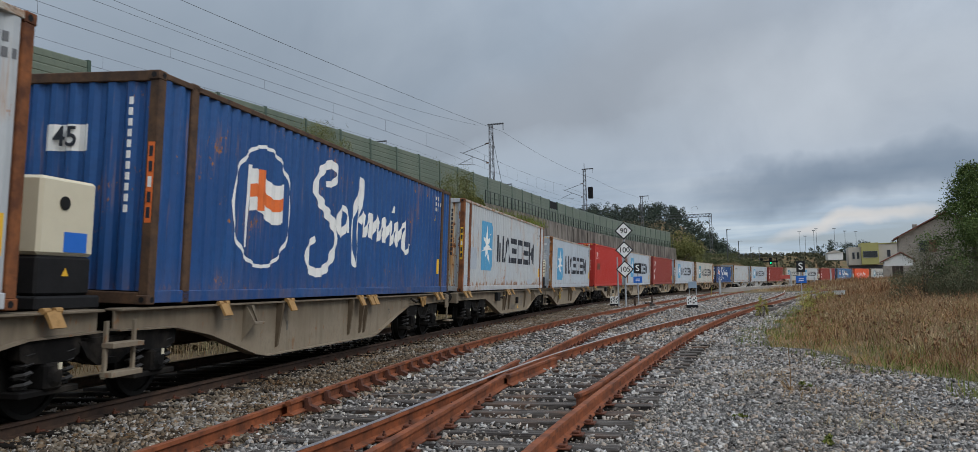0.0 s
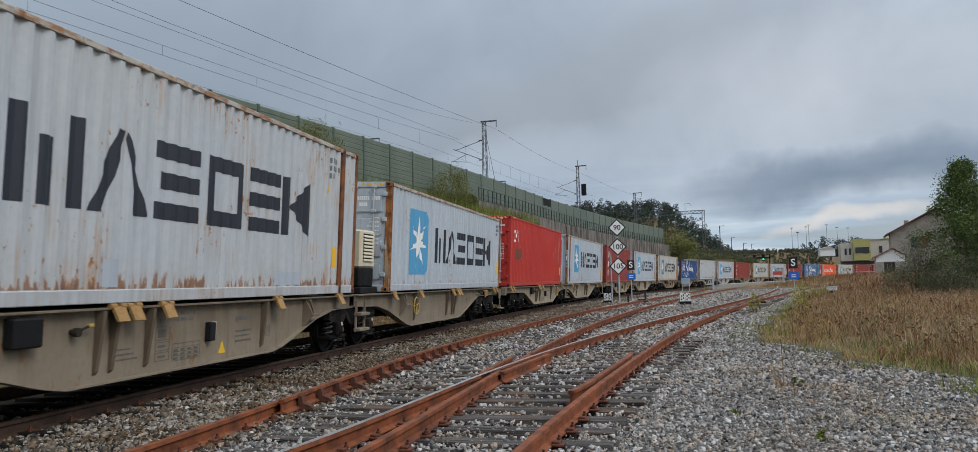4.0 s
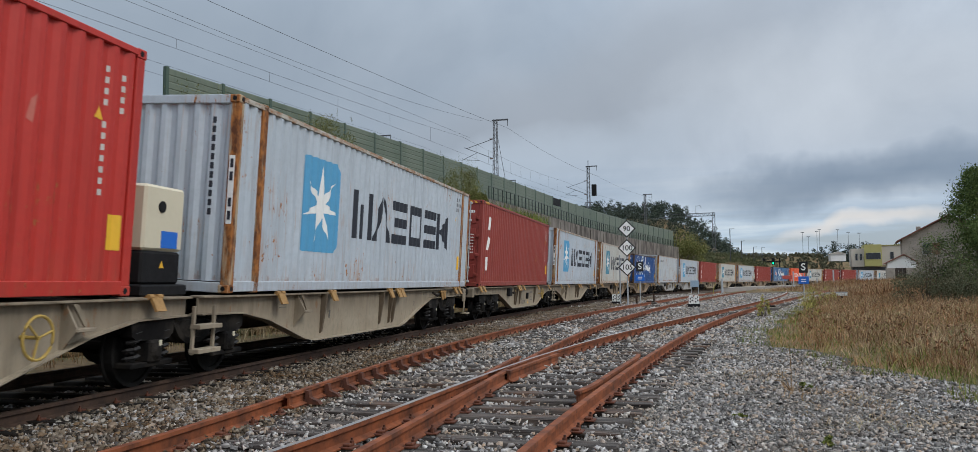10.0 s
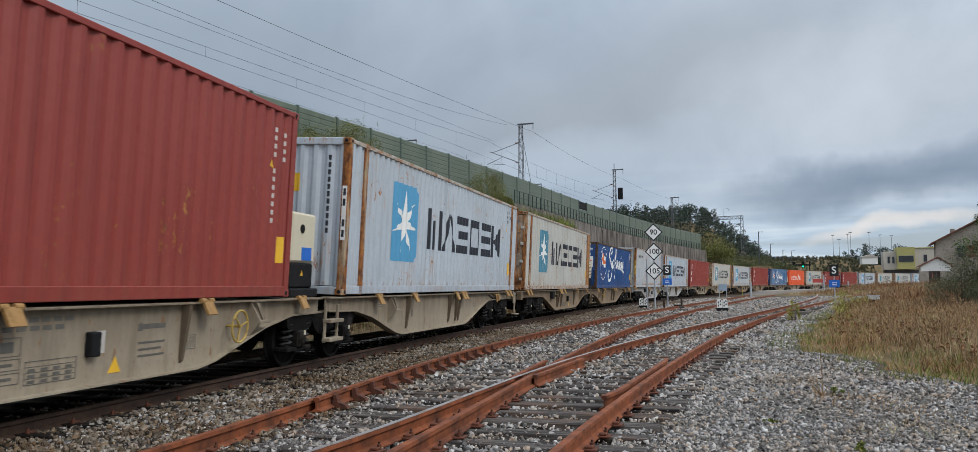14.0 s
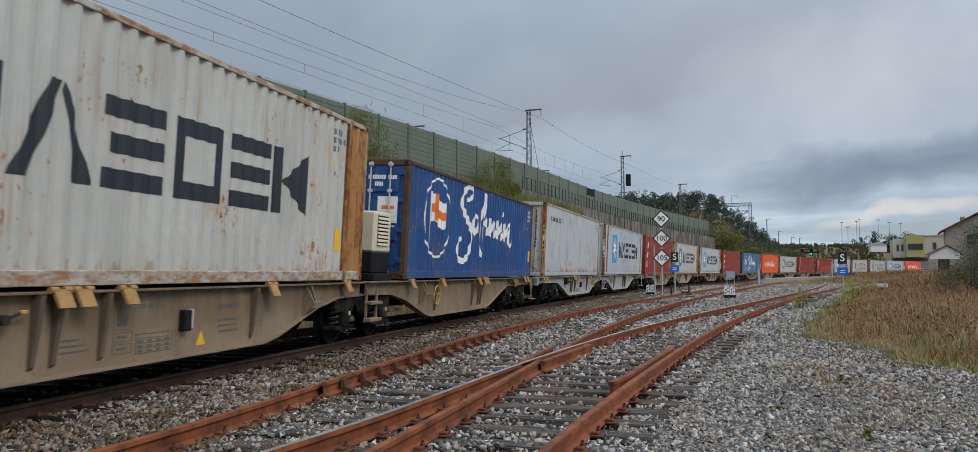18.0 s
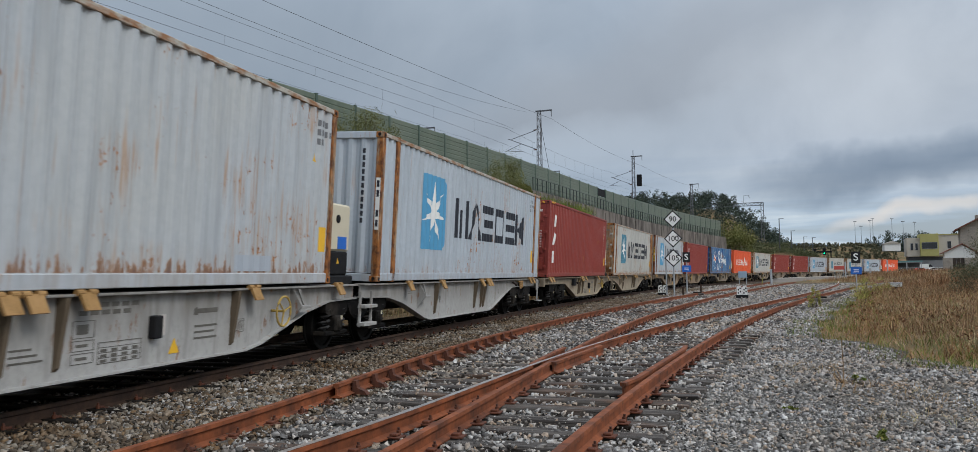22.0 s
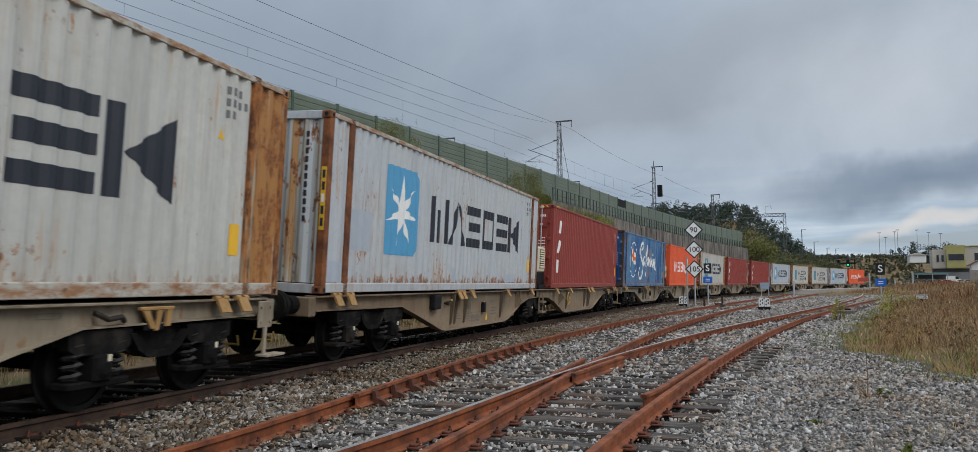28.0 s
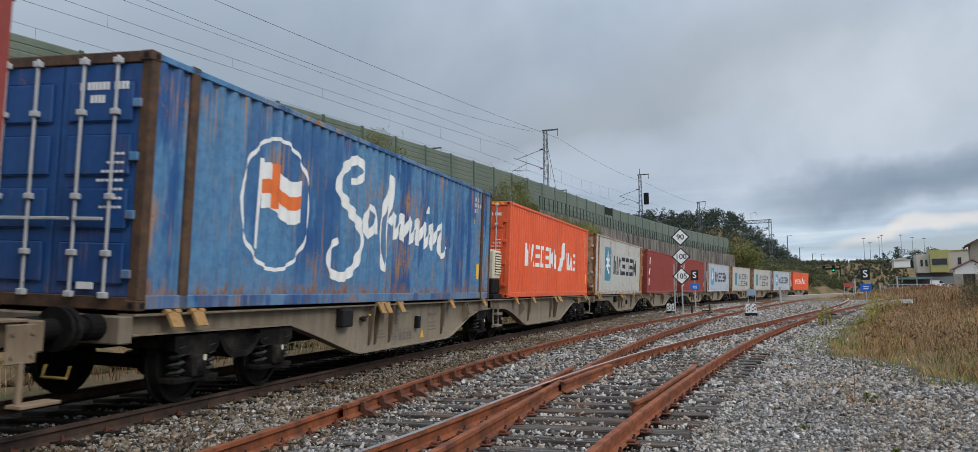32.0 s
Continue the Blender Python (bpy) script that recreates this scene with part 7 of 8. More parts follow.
def tree(name, at, high, wide, label, seed, leaf, mat="leaf", clumps=90, per=240, trunk=0.16, crown_low=0.12, point=0.6):
    """A tapered trunk with limbs, and a crown of leaf clumps with gaps."""
    r = np.random.default_rng(seed)
    t = thing(name, label, "tree", at=Matrix.Translation(at))
    part("trunk", Geo().tube([(0, 0, -0.3), (0.03, 0.05, high * 0.25), (-0.05, 0.02, high * 0.6), (0.04, 0, high * 0.95)], trunk, 9, True, trunk * 0.15), M["bark"], t)
    ends = []
    for i in range(clumps):
        u = r.uniform(0, 1)
        z = high * (crown_low + (1 - crown_low) * u)
        rad = wide * (1 - u) ** point * (0.75 + 0.25 * math.sin(i * 2.4)) * r.uniform(0.35, 1.0) + 0.05
        a = r.uniform(0, 2 * math.pi)
        ends.append((rad * math.cos(a), rad * math.sin(a), z))
    limbs = Geo()
    for i in range(0, clumps, 4):
        x, y, z = ends[i]
        limbs.tube(limb_points(r, (0, 0, max(0.2, z - 0.25 * high * r.uniform(0.4, 1))), (x, y, z), 0.08 * wide), trunk * 0.30, 5, True, trunk * 0.06)
    part("limb_cluster", limbs, M["bark"], t)
    v, f = leaf_cloud(r, ends, per, np.array([[0.16 * wide * q, 0.16 * wide * q, 0.13 * wide * q] for q in r.uniform(0.7, 1.5, clumps)]), leaf)
    part("crown", fast_mesh("crown", v, f, M[mat]), None, t)
    return t


def bush(at, wide, high, label, seed, leaf=0.05, mat="bush_leaf", clumps=26, per=130, twigs=0):
    r = np.random.default_rng(seed)
    t = thing("bush", label, "bush", "bushes", at=Matrix.Translation(at))
    stems, ends = Geo(), []
    for i in range(clumps):
        a, u = r.uniform(0, 2 * math.pi), r.uniform(0.0, 1.0) ** 0.6
        z = high * r.uniform(0.15, 1.0) * (1 - 0.55 * u * u)
        ends.append((wide / 2 * u * math.cos(a), wide / 2 * u * math.sin(a), z))
    for e in ends[::3]:
        stems.tube(limb_points(r, (e[0] * 0.15, e[1] * 0.15, -0.2), e, 0.05), 0.03, 5, True, 0.008)
    part("stem_cluster", stems, M["bark"], t)
    v, f = leaf_cloud(r, ends, per, np.full((clumps, 3), (wide * 0.16, wide * 0.16, high * 0.17)), leaf)
    if twigs:
        tips = [(wide * 0.5 * r.uniform(-1, 1), wide * 0.3 * r.uniform(-1, 1), high * r.uniform(0.80, 1.12)) for _ in range(twigs)]
        v2, f2 = leaf_cloud(r, tips, 16, np.full((twigs, 3), (0.06, 0.06, high * 0.16)), leaf * 0.8)
        f = np.concatenate([f, f2 + len(v)])
        v = np.concatenate([v, v2])
    part("foliage", fast_mesh("foliage", v, f, M[mat]), None, t)
    return t


def blades(name, p, h, w, lean, material, label, seed, category="grass"):
    """Grass blades: one bent strip each, at points p with heights h."""
    r = np.random.default_rng(seed)
    n = len(p)
    a, b = r.uniform(0, 2 * np.pi, n), r.uniform(0, 2 * np.pi, n)
    side = np.stack([np.cos(a), np.sin(a), np.zeros(n)], 1) * (w * r.uniform(0.6, 1.4, n))[:, None] / 2
    tilt = np.stack([np.cos(b), np.sin(b), np.zeros(n)], 1) * (h * np.abs(r.normal(0, lean, n)))[:, None]
    up = np.stack([np.zeros(n), np.zeros(n), h], 1)
    mid, tip = p + up * 0.55 + tilt * 0.4, p + up * 0.95 + tilt * 1.25
    v = np.stack([p - side, p + side, mid + side * 0.8, mid - side * 0.8, tip + side * 0.25, tip - side * 0.25], 1).reshape(-1, 3)
    k = np.arange(n)[:, None] * 6
    f = np.concatenate([k + np.array([0, 1, 2, 3]), k + np.array([3, 2, 4, 5])])
    return tagged(new(name, fast_mesh(name, v, f, M[material])), label, category, kind="stuff")


def np_ground(x, y):
    def sm(a, b, q):
        t = np.clip((q - a) / (b - a), 0, 1)
        return t * t * (3 - 2 * t)
    q = x - l_edge(np.minimum(y, 95))
    rr = 1 / BEND
    k = sm(6, 16, rr - np.hypot(x - TX - rr * math.sin(TH0), y - TY + rr * math.cos(TH0)))
    return -0.25 + 0.03 * np.sin(x * 0.7 + 1) * np.sin(y * 0.5) + k * (0.30 * sm(0, 7, q) + 0.9 * sm(2, 16, q) * sm(35, 110, y))


def meadow(n, seed, y0, y1, depth, inner=0.0, patch=None):
    """Points right of the gravel, denser near the camera."""
    r = np.random.default_rng(seed)
    y = y0 * (y1 / y0) ** r.uniform(0, 1, n)
    x = l_edge(y) + inner + depth * (0.35 + 0.65 * np.clip(y / 40, 0, 1)) * r.uniform(0, 1, n) ** 1.2
    if patch is not None:
        keep = patch(x, y, r)
        x, y = x[keep], y[keep]
    return np.stack([x, y, np_ground(x, y) - 0.03], 1)


def clumpy(x, y):
    return 0.5 + 0.5 * np.sin(x * 1.7 + np.sin(y * 0.9) * 2) * np.sin(y * 1.3 + np.sin(x * 0.7) * 2)


r0 = np.random.default_rng(3)
p = meadow(52000, 11, 8.0, 85, 26, 0.5, lambda x, y, r: r.uniform(0, 1, len(x)) < 0.35 + 0.65 * clumpy(x, y))
tall = np.clip((p[:, 0] - l_edge(p[:, 1])) / 2.5, 0.35, 1.0)
blades("dry_grass", p, r0.uniform(0.16, 0.52, len(p)) * tall * (0.6 + 0.6 * clumpy(p[:, 0] * 0.8, p[:, 1] * 0.7)), 0.008 + 0.00015 * p[:, 1], 0.75, "dry_grass", "tall dry straw-coloured grass", 21)
p = meadow(44000, 12, 8.5, 70, 22, 1.2, lambda x, y, r: r.uniform(0, 1, len(x)) < clumpy(x * 0.6 + 3, y * 0.6))
blades("dead_weeds", p, r0.uniform(0.25, 0.66, len(p)) * np.clip((p[:, 0] - l_edge(p[:, 1])) / 3.0, 0.4, 1.0), 0.008 + 0.00014 * p[:, 1], 0.5, "brown_weed", "dead brown weeds standing in the grass", 22, "weeds")
p = meadow(36000, 13, 8.0, 60, 20, -0.15, lambda x, y, r: r.uniform(0, 1, len(x)) < np.where(x - l_edge(y) < 1.5, 0.95 * clumpy(x * 1.2, y * 0.8 + 1) + 0.15, 0.15 + 0.5 * clumpy(x * 0.5 + 1, y * 0.4)))
blades("green_grass", p, r0.uniform(0.06, 0.26, len(p)), 0.012 + 0.00015 * p[:, 1], 0.6, "green_grass", "low green grass at the edge of the gravel", 23)
# straw and low tufts strewn into the gravel before the grass
p = meadow(9000, 15, 7.5, 26, 2.6, -2.3, lambda x, y, r: r.uniform(0, 1, len(x)) < np.clip(1.6 * clumpy(x * 1.1 + 4, y * 0.9) - 0.75, 0, 1) * np.clip((x - l_edge(y) + 2.6) / 2.2, 0.1, 1.0))
blades("strewn_straw", p + np.array([0, 0, 0.05]), r0.uniform(0.03, 0.13, len(p)), np.full(len(p), 0.008), 1.6, "dry_grass", "thin straw strewn over the gravel", 26)
# rough weeds farther along the bank
rw = np.random.default_rng(33)
yy = rw.uniform(46, 126, 60000)
xx = rw.uniform(18, 78, 60000)
rr = 1 / BEND
clear_of = rr - np.hypot(xx - TX - rr * math.sin(TH0), yy - TY + rr * math.cos(TH0))
inside = (xx > l_edge(np.minimum(yy, 95)) + 0.6) & (clear_of > 6.5 + 0.02 * yy) & (rw.uniform(0, 1, 60000) < 0.2 + 0.8 * clumpy(xx * 0.35, yy * 0.3))
p = np.stack([xx, yy, np_ground(xx, yy) - 0.05], 1)[inside]
blades("far_weeds", p, rw.uniform(0.25, 0.95, len(p)) * (0.45 + 0.75 * clumpy(p[:, 0] * 0.3 + 2, p[:, 1] * 0.25)), np.full(len(p), 0.055), 0.3, "brown_weed", "rough reddish brown weeds along the bank", 34, "weeds")
p = np.stack([xx, yy, np_ground(xx, yy) - 0.05], 1)[~inside & (xx > l_edge(np.minimum(yy, 95)) + 0.3) & (clear_of > 5.5)][:16000]
blades("far_grass", p, rw.uniform(0.15, 0.5, len(p)), np.full(len(p), 0.05), 0.4, "dry_grass", "dry grass along the bank", 35)
# seed heads on the weeds
q = meadow(3600, 14, 8.5, 55, 20, 1.5)
v, f = leaf_cloud(r0, q + np.stack([np.zeros(len(q)), np.zeros(len(q)), r0.uniform(0.28, 0.60, len(q))], 1), 5, np.full((len(q), 3), (0.025, 0.025, 0.04)), 0.032)
tagged(new("seed_heads", fast_mesh("seed_heads", v, f, M["brown_weed"])), "dark brown dried seed heads on the weeds", "weeds", kind="stuff")
# thin grass behind the main track, glimpsed under the wagons
rs = np.random.default_rng(9)
ss, dd = rs.uniform(-12, 60, 9000), rs.uniform(3.4, 7.0, 9000)
pts = np.array([arc(float(a), float(b), -0.35 + 0.16 * max(0.0, float(b) - 4.6)) for a, b in zip(ss, dd)])
blades("bank_grass", pts, rs.uniform(0.2, 0.7, 9000), np.full(9000, 0.016), 0.3, "dry_grass", "dry grass at the foot of the embankment", 24)
ss = rs.uniform(16, 60, 9000)
pts = np.array([arc(float(a), barrier_off(float(a)) - rs.uniform(0.3, 2.8), 6.2) for a in ss])
blades("bank_grass", pts, rs.uniform(0.3, 1.0, 9000), np.full(9000, 0.02), 0.3, "green_grass", "green grass on the embankment slope", 25)

# yellow-green shrubby weeds near the sidings
for k, (x, y, w, h) in enumerate(((11.9, 32.0, 0.5, 1.15), (19.2, 44.0, 1.5, 1.1), (20.9, 47.5, 1.8, 1.2), (22.8, 50.0, 1.6, 1.0), (14.2, 33.0, 1.0, 0.8))):
    bush((x, y, ground_z(x, y)), w, h, "yellow-green weed beside the siding", 60 + k, 0.035, "weed_leaf", 12, 60)
# big bushes on the bank before the barrier
for k, (s, d, z, w, h) in enumerate(((42.5, -1.6, 6.6, 2.7, 2.7), (27.5, -1.5, 6.5, 3.2, 2.7), (24.3, -1.3, 6.4, 2.4, 2.1), (19.5, -1.4, 6.9, 2.2, 1.9), (46.0, -1.4, 6.7, 1.4, 1.0))):
    bush(arc(s, barrier_off(s) + d, z), w, h, "round olive green broom bush on the bank", 80 + k, 0.034, "bush_leaf", 56, 260, 26)
for k, (s, d, z, w, h) in enumerate(((133.8, 7.0, 5.2, 7.0, 5.0), (138.5, 7.5, 4.6, 6.0, 4.0), (146, 9.5, 3.4, 8, 3.0), (153, 11, 4.0, 9, 2.8), (162, 12, 4.6, 10, 2.6), (172, 13, 4.8, 11, 2.6), (183, 13.5, 5.0, 11, 2.8),
                                    (195, 14, 4.4, 12, 3.0), (207, 15, 3.4, 12, 3.0), (150, 8, 1.2, 6, 2.6), (166, 8, 1.5, 7, 2.8), (182, 8, 1.6, 8, 2.8), (200, 8.5, 1.2, 8, 2.6), (216, 13, 1.5, 9, 2.6), (158, 18, 6.8, 8, 1.8), (178, 20, 6.8, 9, 1.8), (196, 22, 6.0, 9, 2.4))):
    bush(arc(s, d, z), w, h, "rough olive green bush on the embankment slope", 100 + k, 0.14, "bush_leaf" if k < 2 else "slope_leaf", 40, 120)
# tree and thicket beyond the dry grass
tree("broadleaf_tree", (26.2, 40.0, 0.2), 6.7, 3.9, "dark green broadleaf tree with an uneven pointed crown", 31, 0.058, "leaf", 150, 270, 0.16, 0.05, 0.75)
tree("broadleaf_tree", (29.0, 41.5, 0.2), 6.2, 3.4, "dark green broadleaf tree with a full crown", 32, 0.058, "leaf", 130, 250, 0.16, 0.05, 0.6)
for k, (x, y, w, h) in enumerate(((23.0, 39.4, 3.0, 2.7), (24.3, 38.5, 3.4, 2.6), (26.6, 37.5, 3.6, 2.7), (28.5, 37.0, 3.4, 2.8), (22.9, 36.8, 2.6, 1.7), (25.0, 35.0, 2.8, 1.6), (27.2, 34.5, 3.0, 1.8), (29.6, 35.0, 3.2, 2.2))):
    bush((x, y, ground_z(x, y)), w, h, "grey-green thicket bush under the trees", 140 + k, 0.040, "thicket_leaf", 46, 190, 16)
# small tufts in the gravel
for k, (x, y, h) in enumerate(((3.15, 7.05, 0.10), (4.4, 10.4, 0.16), (5.3, 6.6, 0.07), (2.9, 8.6, 0.05))):
    bush((x, y, -0.22), 0.16, h, "tiny green tuft in the gravel", 170 + k, 0.02, "green_grass", 6, 22)
dead = thing("dead_stalk", "bare dry stalk standing in the gravel", "weed", at=Matrix.Translation((4.25, 10.5, -0.24)))
rd = np.random.default_rng(8)
st = Geo().tube([(0, 0, 0), (0.01, 0, 0.3), (0.0, 0.01, 0.62)], 0.007, 5, True, 0.004)
for k in range(9):
    st.tube(limb_points(rd, (0, 0, 0.02), (rd.uniform(-0.25, 0.1), rd.uniform(-0.1, 0.1), rd.uniform(0.1, 0.32)), 0.03), 0.004, 4)
part("stalk_cluster", st, M["dry_grass"], dead)

# ---------------------------------------------------------------- wooded hill and far ridges
def hill_z(x, y):
    """The wooded hill behind the upper line; it falls away to the right."""
    u = (x - 0.248 * y) * 330 / y
    return -1.5 + 31.5 * math.exp(-(max(0.0, u) / 30) ** 2) * math.exp(-((y - 340) / 95) ** 2)


def slope_z(x, y):
    return -0.6 + 10.5 * smooth01(222, 290, y) * (1 - smooth01(0.445, 0.485, x / y)) + 9.5 * smooth01(285, 345, y) * smooth01(0.445, 0.485, x / y)


hx, hy = [-220 + 12 * i for i in range(34)], [190 + 12 * i for i in range(30)]
hv = [(x, y, hill_z(x, y) - 2) for y in hy for x in hx]
hf = [(j * 34 + i, j * 34 + i + 1, (j + 1) * 34 + i + 1, (j + 1) * 34 + i) for j in range(29) for i in range(33)]
tagged(new("hill", fast_mesh("hill", hv, hf, M["earth"])), "wooded hill behind the upper railway", "hill", kind="structure")


def far_wood(name, spots, label, seed, leaf=0.55, per=55, mat="far_leaf"):
    """Many far trees as one stand: pointed and rounded leaf clumps."""
    r = np.random.default_rng(seed)
    cs, sp = [], []
    for x, y, z, h in spots:
        w = h * r.uniform(0.22, 0.36)
        for k in range(5):
            u = (k + r.uniform(0, 0.8)) / 5
            cs.append((x + r.normal(0, w * 0.35), y + r.normal(0, w * 0.35), z + h * (0.25 + 0.72 * u)))
            q = w * (1.05 - 0.6 * u) * r.uniform(0.7, 1.2)
            sp.append((q, q, h * 0.13))
    v, f = leaf_cloud(r, cs, per // 5, np.array(sp), leaf)
    return tagged(new(name, fast_mesh(name, v, f, M[mat])), label, "trees", kind="stuff")


rh = np.random.default_rng(40)
spots = []
while len(spots) < 1100:
    x, y = rh.uniform(-90, 140), rh.uniform(225, 400)
    z = hill_z(x, y)
    if z > 5.0:
        spots.append((x, y, z - 2.5, rh.uniform(6.0, 9.0)))
far_wood("hill_wood", spots, "dark pine and oak wood on the hill", 41, 0.33, 220)
spots = [(x, rh.uniform(410, 450), 9.0, rh.uniform(7, 13) * (1.0 if x > 200 else 1.15)) for x in rh.uniform(193, 330, 150)]
far_wood("far_tree_row", spots, "distant row of trees behind the buildings", 42, 0.42, 260)
spots = [(x, y, slope_z(x, y) - 0.6, rh.uniform(1.0, 2.6)) for x, y in zip(rh.uniform(60, 160, 1900), rh.uniform(224, 340, 1900)) if x / y < 0.478]
far_wood("far_scrub", spots, "scrub on the far slope", 43, 0.34, 55, "scrub_leaf")
spots = [(x, y, -1.0, rh.uniform(4, 9)) for x, y in zip(rh.uniform(150, 420, 120), rh.uniform(180, 420, 120)) if x > 0.66 * y]
far_wood("far_tree_row", spots, "distant trees beyond the houses", 44, 0.4, 200)


sv = [(x, y, slope_z(x, y) + 0.3 * math.sin(x * 0.2) * math.sin(y * 0.17)) for y in [216 + 7 * j for j in range(30)] for x in [40 + 7 * i for i in range(40)]]
sf = [(j * 40 + i, j * 40 + i + 1, (j + 1) * 40 + i + 1, (j + 1) * 40 + i) for j in range(29) for i in range(39)]
tagged(new("far_slope", fast_mesh("far_slope", sv, sf, M["earth"])), "scrubby slope beyond the railway", "slope", kind="structure")


def ridge(name, y, top, x0, x1, col, seed, label):
    n = 120
    vs = []
    for i in range(n + 1):
        x = x0 + (x1 - x0) * i / n
        z = top * (0.72 + 0.28 * math.sin(i * 0.11 + seed) * math.sin(i * 0.047 + 1.3 * seed)) + top * 0.03 * math.sin(i * 0.9 + seed)
        vs += [(x, y, -20), (x, y + 120, max(5, z)), (x, y + 500, -20)]
    fs = [(3 * i + a, 3 * i + a + 1, 3 * i + a + 4, 3 * i + a + 3) for i in range(n) for a in (0, 1)]
    m = Mat(name + " woods", 1.0, 0.0, 0.0).world()
    k = m.noise(0.02, 5, 0.7)
    m.color(m.mix(col, tuple(c * 1.5 for c in col), m.ramp(k, (0.4, 0.0), (0.65, 1.0))))
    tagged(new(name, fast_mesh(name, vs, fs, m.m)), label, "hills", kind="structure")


# Distance haze is painted into the farthest ridge as a blue tint.
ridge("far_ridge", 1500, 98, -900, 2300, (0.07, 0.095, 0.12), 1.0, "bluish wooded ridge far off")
ridge("far_ridge", 900, 26, -200, 1900, (0.045, 0.062, 0.058), 2.2, "dark wooded ridge in the distance")

# ---------------------------------------------------------------- line-side signs
def post_round(g, h, r=0.035):
    return g.tube([(0, 0, -0.3), (0, 0, h)], r, 10)


sign_post = thing("speed_sign_post", "grey post with three white diamond speed boards", "speed sign", at=pose(9.93, 49.5, -0.25, 0, 0, -12))
part("post", post_round(Geo(), 4.5, 0.05), M["post_grey"], sign_post)
DIA = 0.53
for z, words in ((4.83, "90"), (3.62, "100"), (2.41, "105")):
    b = part("diamond_board", Geo().prism([(-DIA * 1.06, z), (0, z - DIA * 1.06), (DIA * 1.06, z), (0, z + DIA * 1.06)], -0.085, -0.060, "y"), M["sign_black"], sign_post, "black-edged diamond board")
    part("board_face", Geo().prism([(-DIA * 0.88, z), (0, z - DIA * 0.88), (DIA * 0.88, z), (0, z + DIA * 0.88)], -0.092, -0.0855, "y"), M["sign_white"], b, "white diamond face")
    part("number", text_mesh(words, 0.46, M["sign_black"], "number"), None, b, "black number " + words, at=Matrix.Translation((0, -0.098, z - 0.01)))
second = thing("sign_support", "bare grey steel post beside the speed boards", "post", at=pose(9.6, 50.2, -0.25))
part("post", post_round(Geo(), 3.2, 0.045), M["post_grey"], second)


def s_sign(x, y, h, board, label):
    t = thing("shunting_sign", label, "railway sign", "black letter signs", at=pose(x, y, -0.25, 0, 0, -math.degrees(math.atan2(x, y))))
    part("post", post_round(Geo(), h, 0.045), M["post_grey"], t)
    b = part("board", Geo().box(-board * 0.62, -0.075, h - board * 0.85, board * 0.62, -0.05, h + board * 0.85, 0.006), M["sign_black"], t, "black upright board")
    part("letter", text_mesh("S", board * 1.5, M["sign_white"], "letter"), None, b, "white letter S", at=Matrix.Translation((0, -0.082, h)))
    zb = h - board * 0.85 - board * 1.1
    p = part("plate", Geo().box(-board * 0.75, -0.072, zb - board * 0.55, board * 0.75, -0.05, zb + board * 0.55, 0.006), M["sign_blue"], t, "blue plate")
    for k in range(2):
        part("plate_mark", Geo().box(-board * 0.35, -0.078, zb - board * 0.25 + k * board * 0.3, board * 0.35, -0.073, zb - board * 0.13 + k * board * 0.3), M["sign_white"], p, "pale bar of small lettering")


s_sign(11.8, 54.5, 2.55, 0.40, "black sign with a white S over a blue plate")
s_sign(26.4, 62.0, 2.55, 0.52, "larger black sign with a white S over a blue plate")


def point_indicator(x, y, label):
    """Two round-topped white plates with black spots on a dark base."""
    t = thing("point_indicator", label, "point indicator", "white point indicators", at=pose(x, y, -0.20, 0, 0, -12) @ Matrix.Diagonal((0.5, 0.55, 0.74, 1)))
    part("base", Geo().box(-0.64, -0.30, 0.0, 0.64, 0.25, 0.26, 0.02), M["black"], t, "black base")
    for sx in (-0.3, 0.3):
        outline = [(sx - 0.26, 0.27), (sx + 0.26, 0.27), (sx + 0.26, 0.78), (sx + 0.18, 0.90), (sx - 0.18, 0.90), (sx - 0.26, 0.78)]
        pl = part("plate", Geo().prism(outline, -0.18, 0.14, "y"), M["white_paint"], t, "white round-topped plate")
        for k, (dx, dz) in enumerate(((-0.11, 0.42), (0.11, 0.52), (-0.09, 0.66), (0.10, 0.76))):
            part("spot", Geo().lathe([(0.075, -0.192), (0.075, -0.179)], 10, "y", (sx + dx, 0, dz)), M["sign_black"], pl, "black spot")


point_indicator(9.5, 51.0, "white spotted point indicator beside the rails")
point_indicator(12.6, 44.3, "white spotted point indicator between the sidings")
for x, y in ((11.35, 49.5), (14.7, 38.5)):
    t = thing("point_motor", "small grey cable box between the rails", "cable box", "cable boxes", at=pose(x, y, -0.24, 0, 0, -20))
    part("box", Geo().box(-0.4, -0.2, 0, 0.4, 0.2, 0.22, 0.04), M["concrete"], t)
    part("lid", Geo().box(-0.25, -0.15, 0.222, 0.25, 0.15, 0.30, 0.03), M["wagon_dirty"], t)
t = thing("marker_post", "short dark marker post by the rails", "post", at=pose(10.9, 51.5, -0.25))
part("post", Geo().box(-0.06, -0.06, 0, 0.06, 0.06, 0.62, 0.01), M["rail_brown"], t)
t = thing("marker_post", "short dark marker post by the rails", "post", at=pose(12.1, 51.8, -0.25))
part("post", Geo().box(-0.05, -0.05, 0, 0.05, 0.05, 0.75, 0.01), M["rail_brown"], t)
rk = random.Random(7)
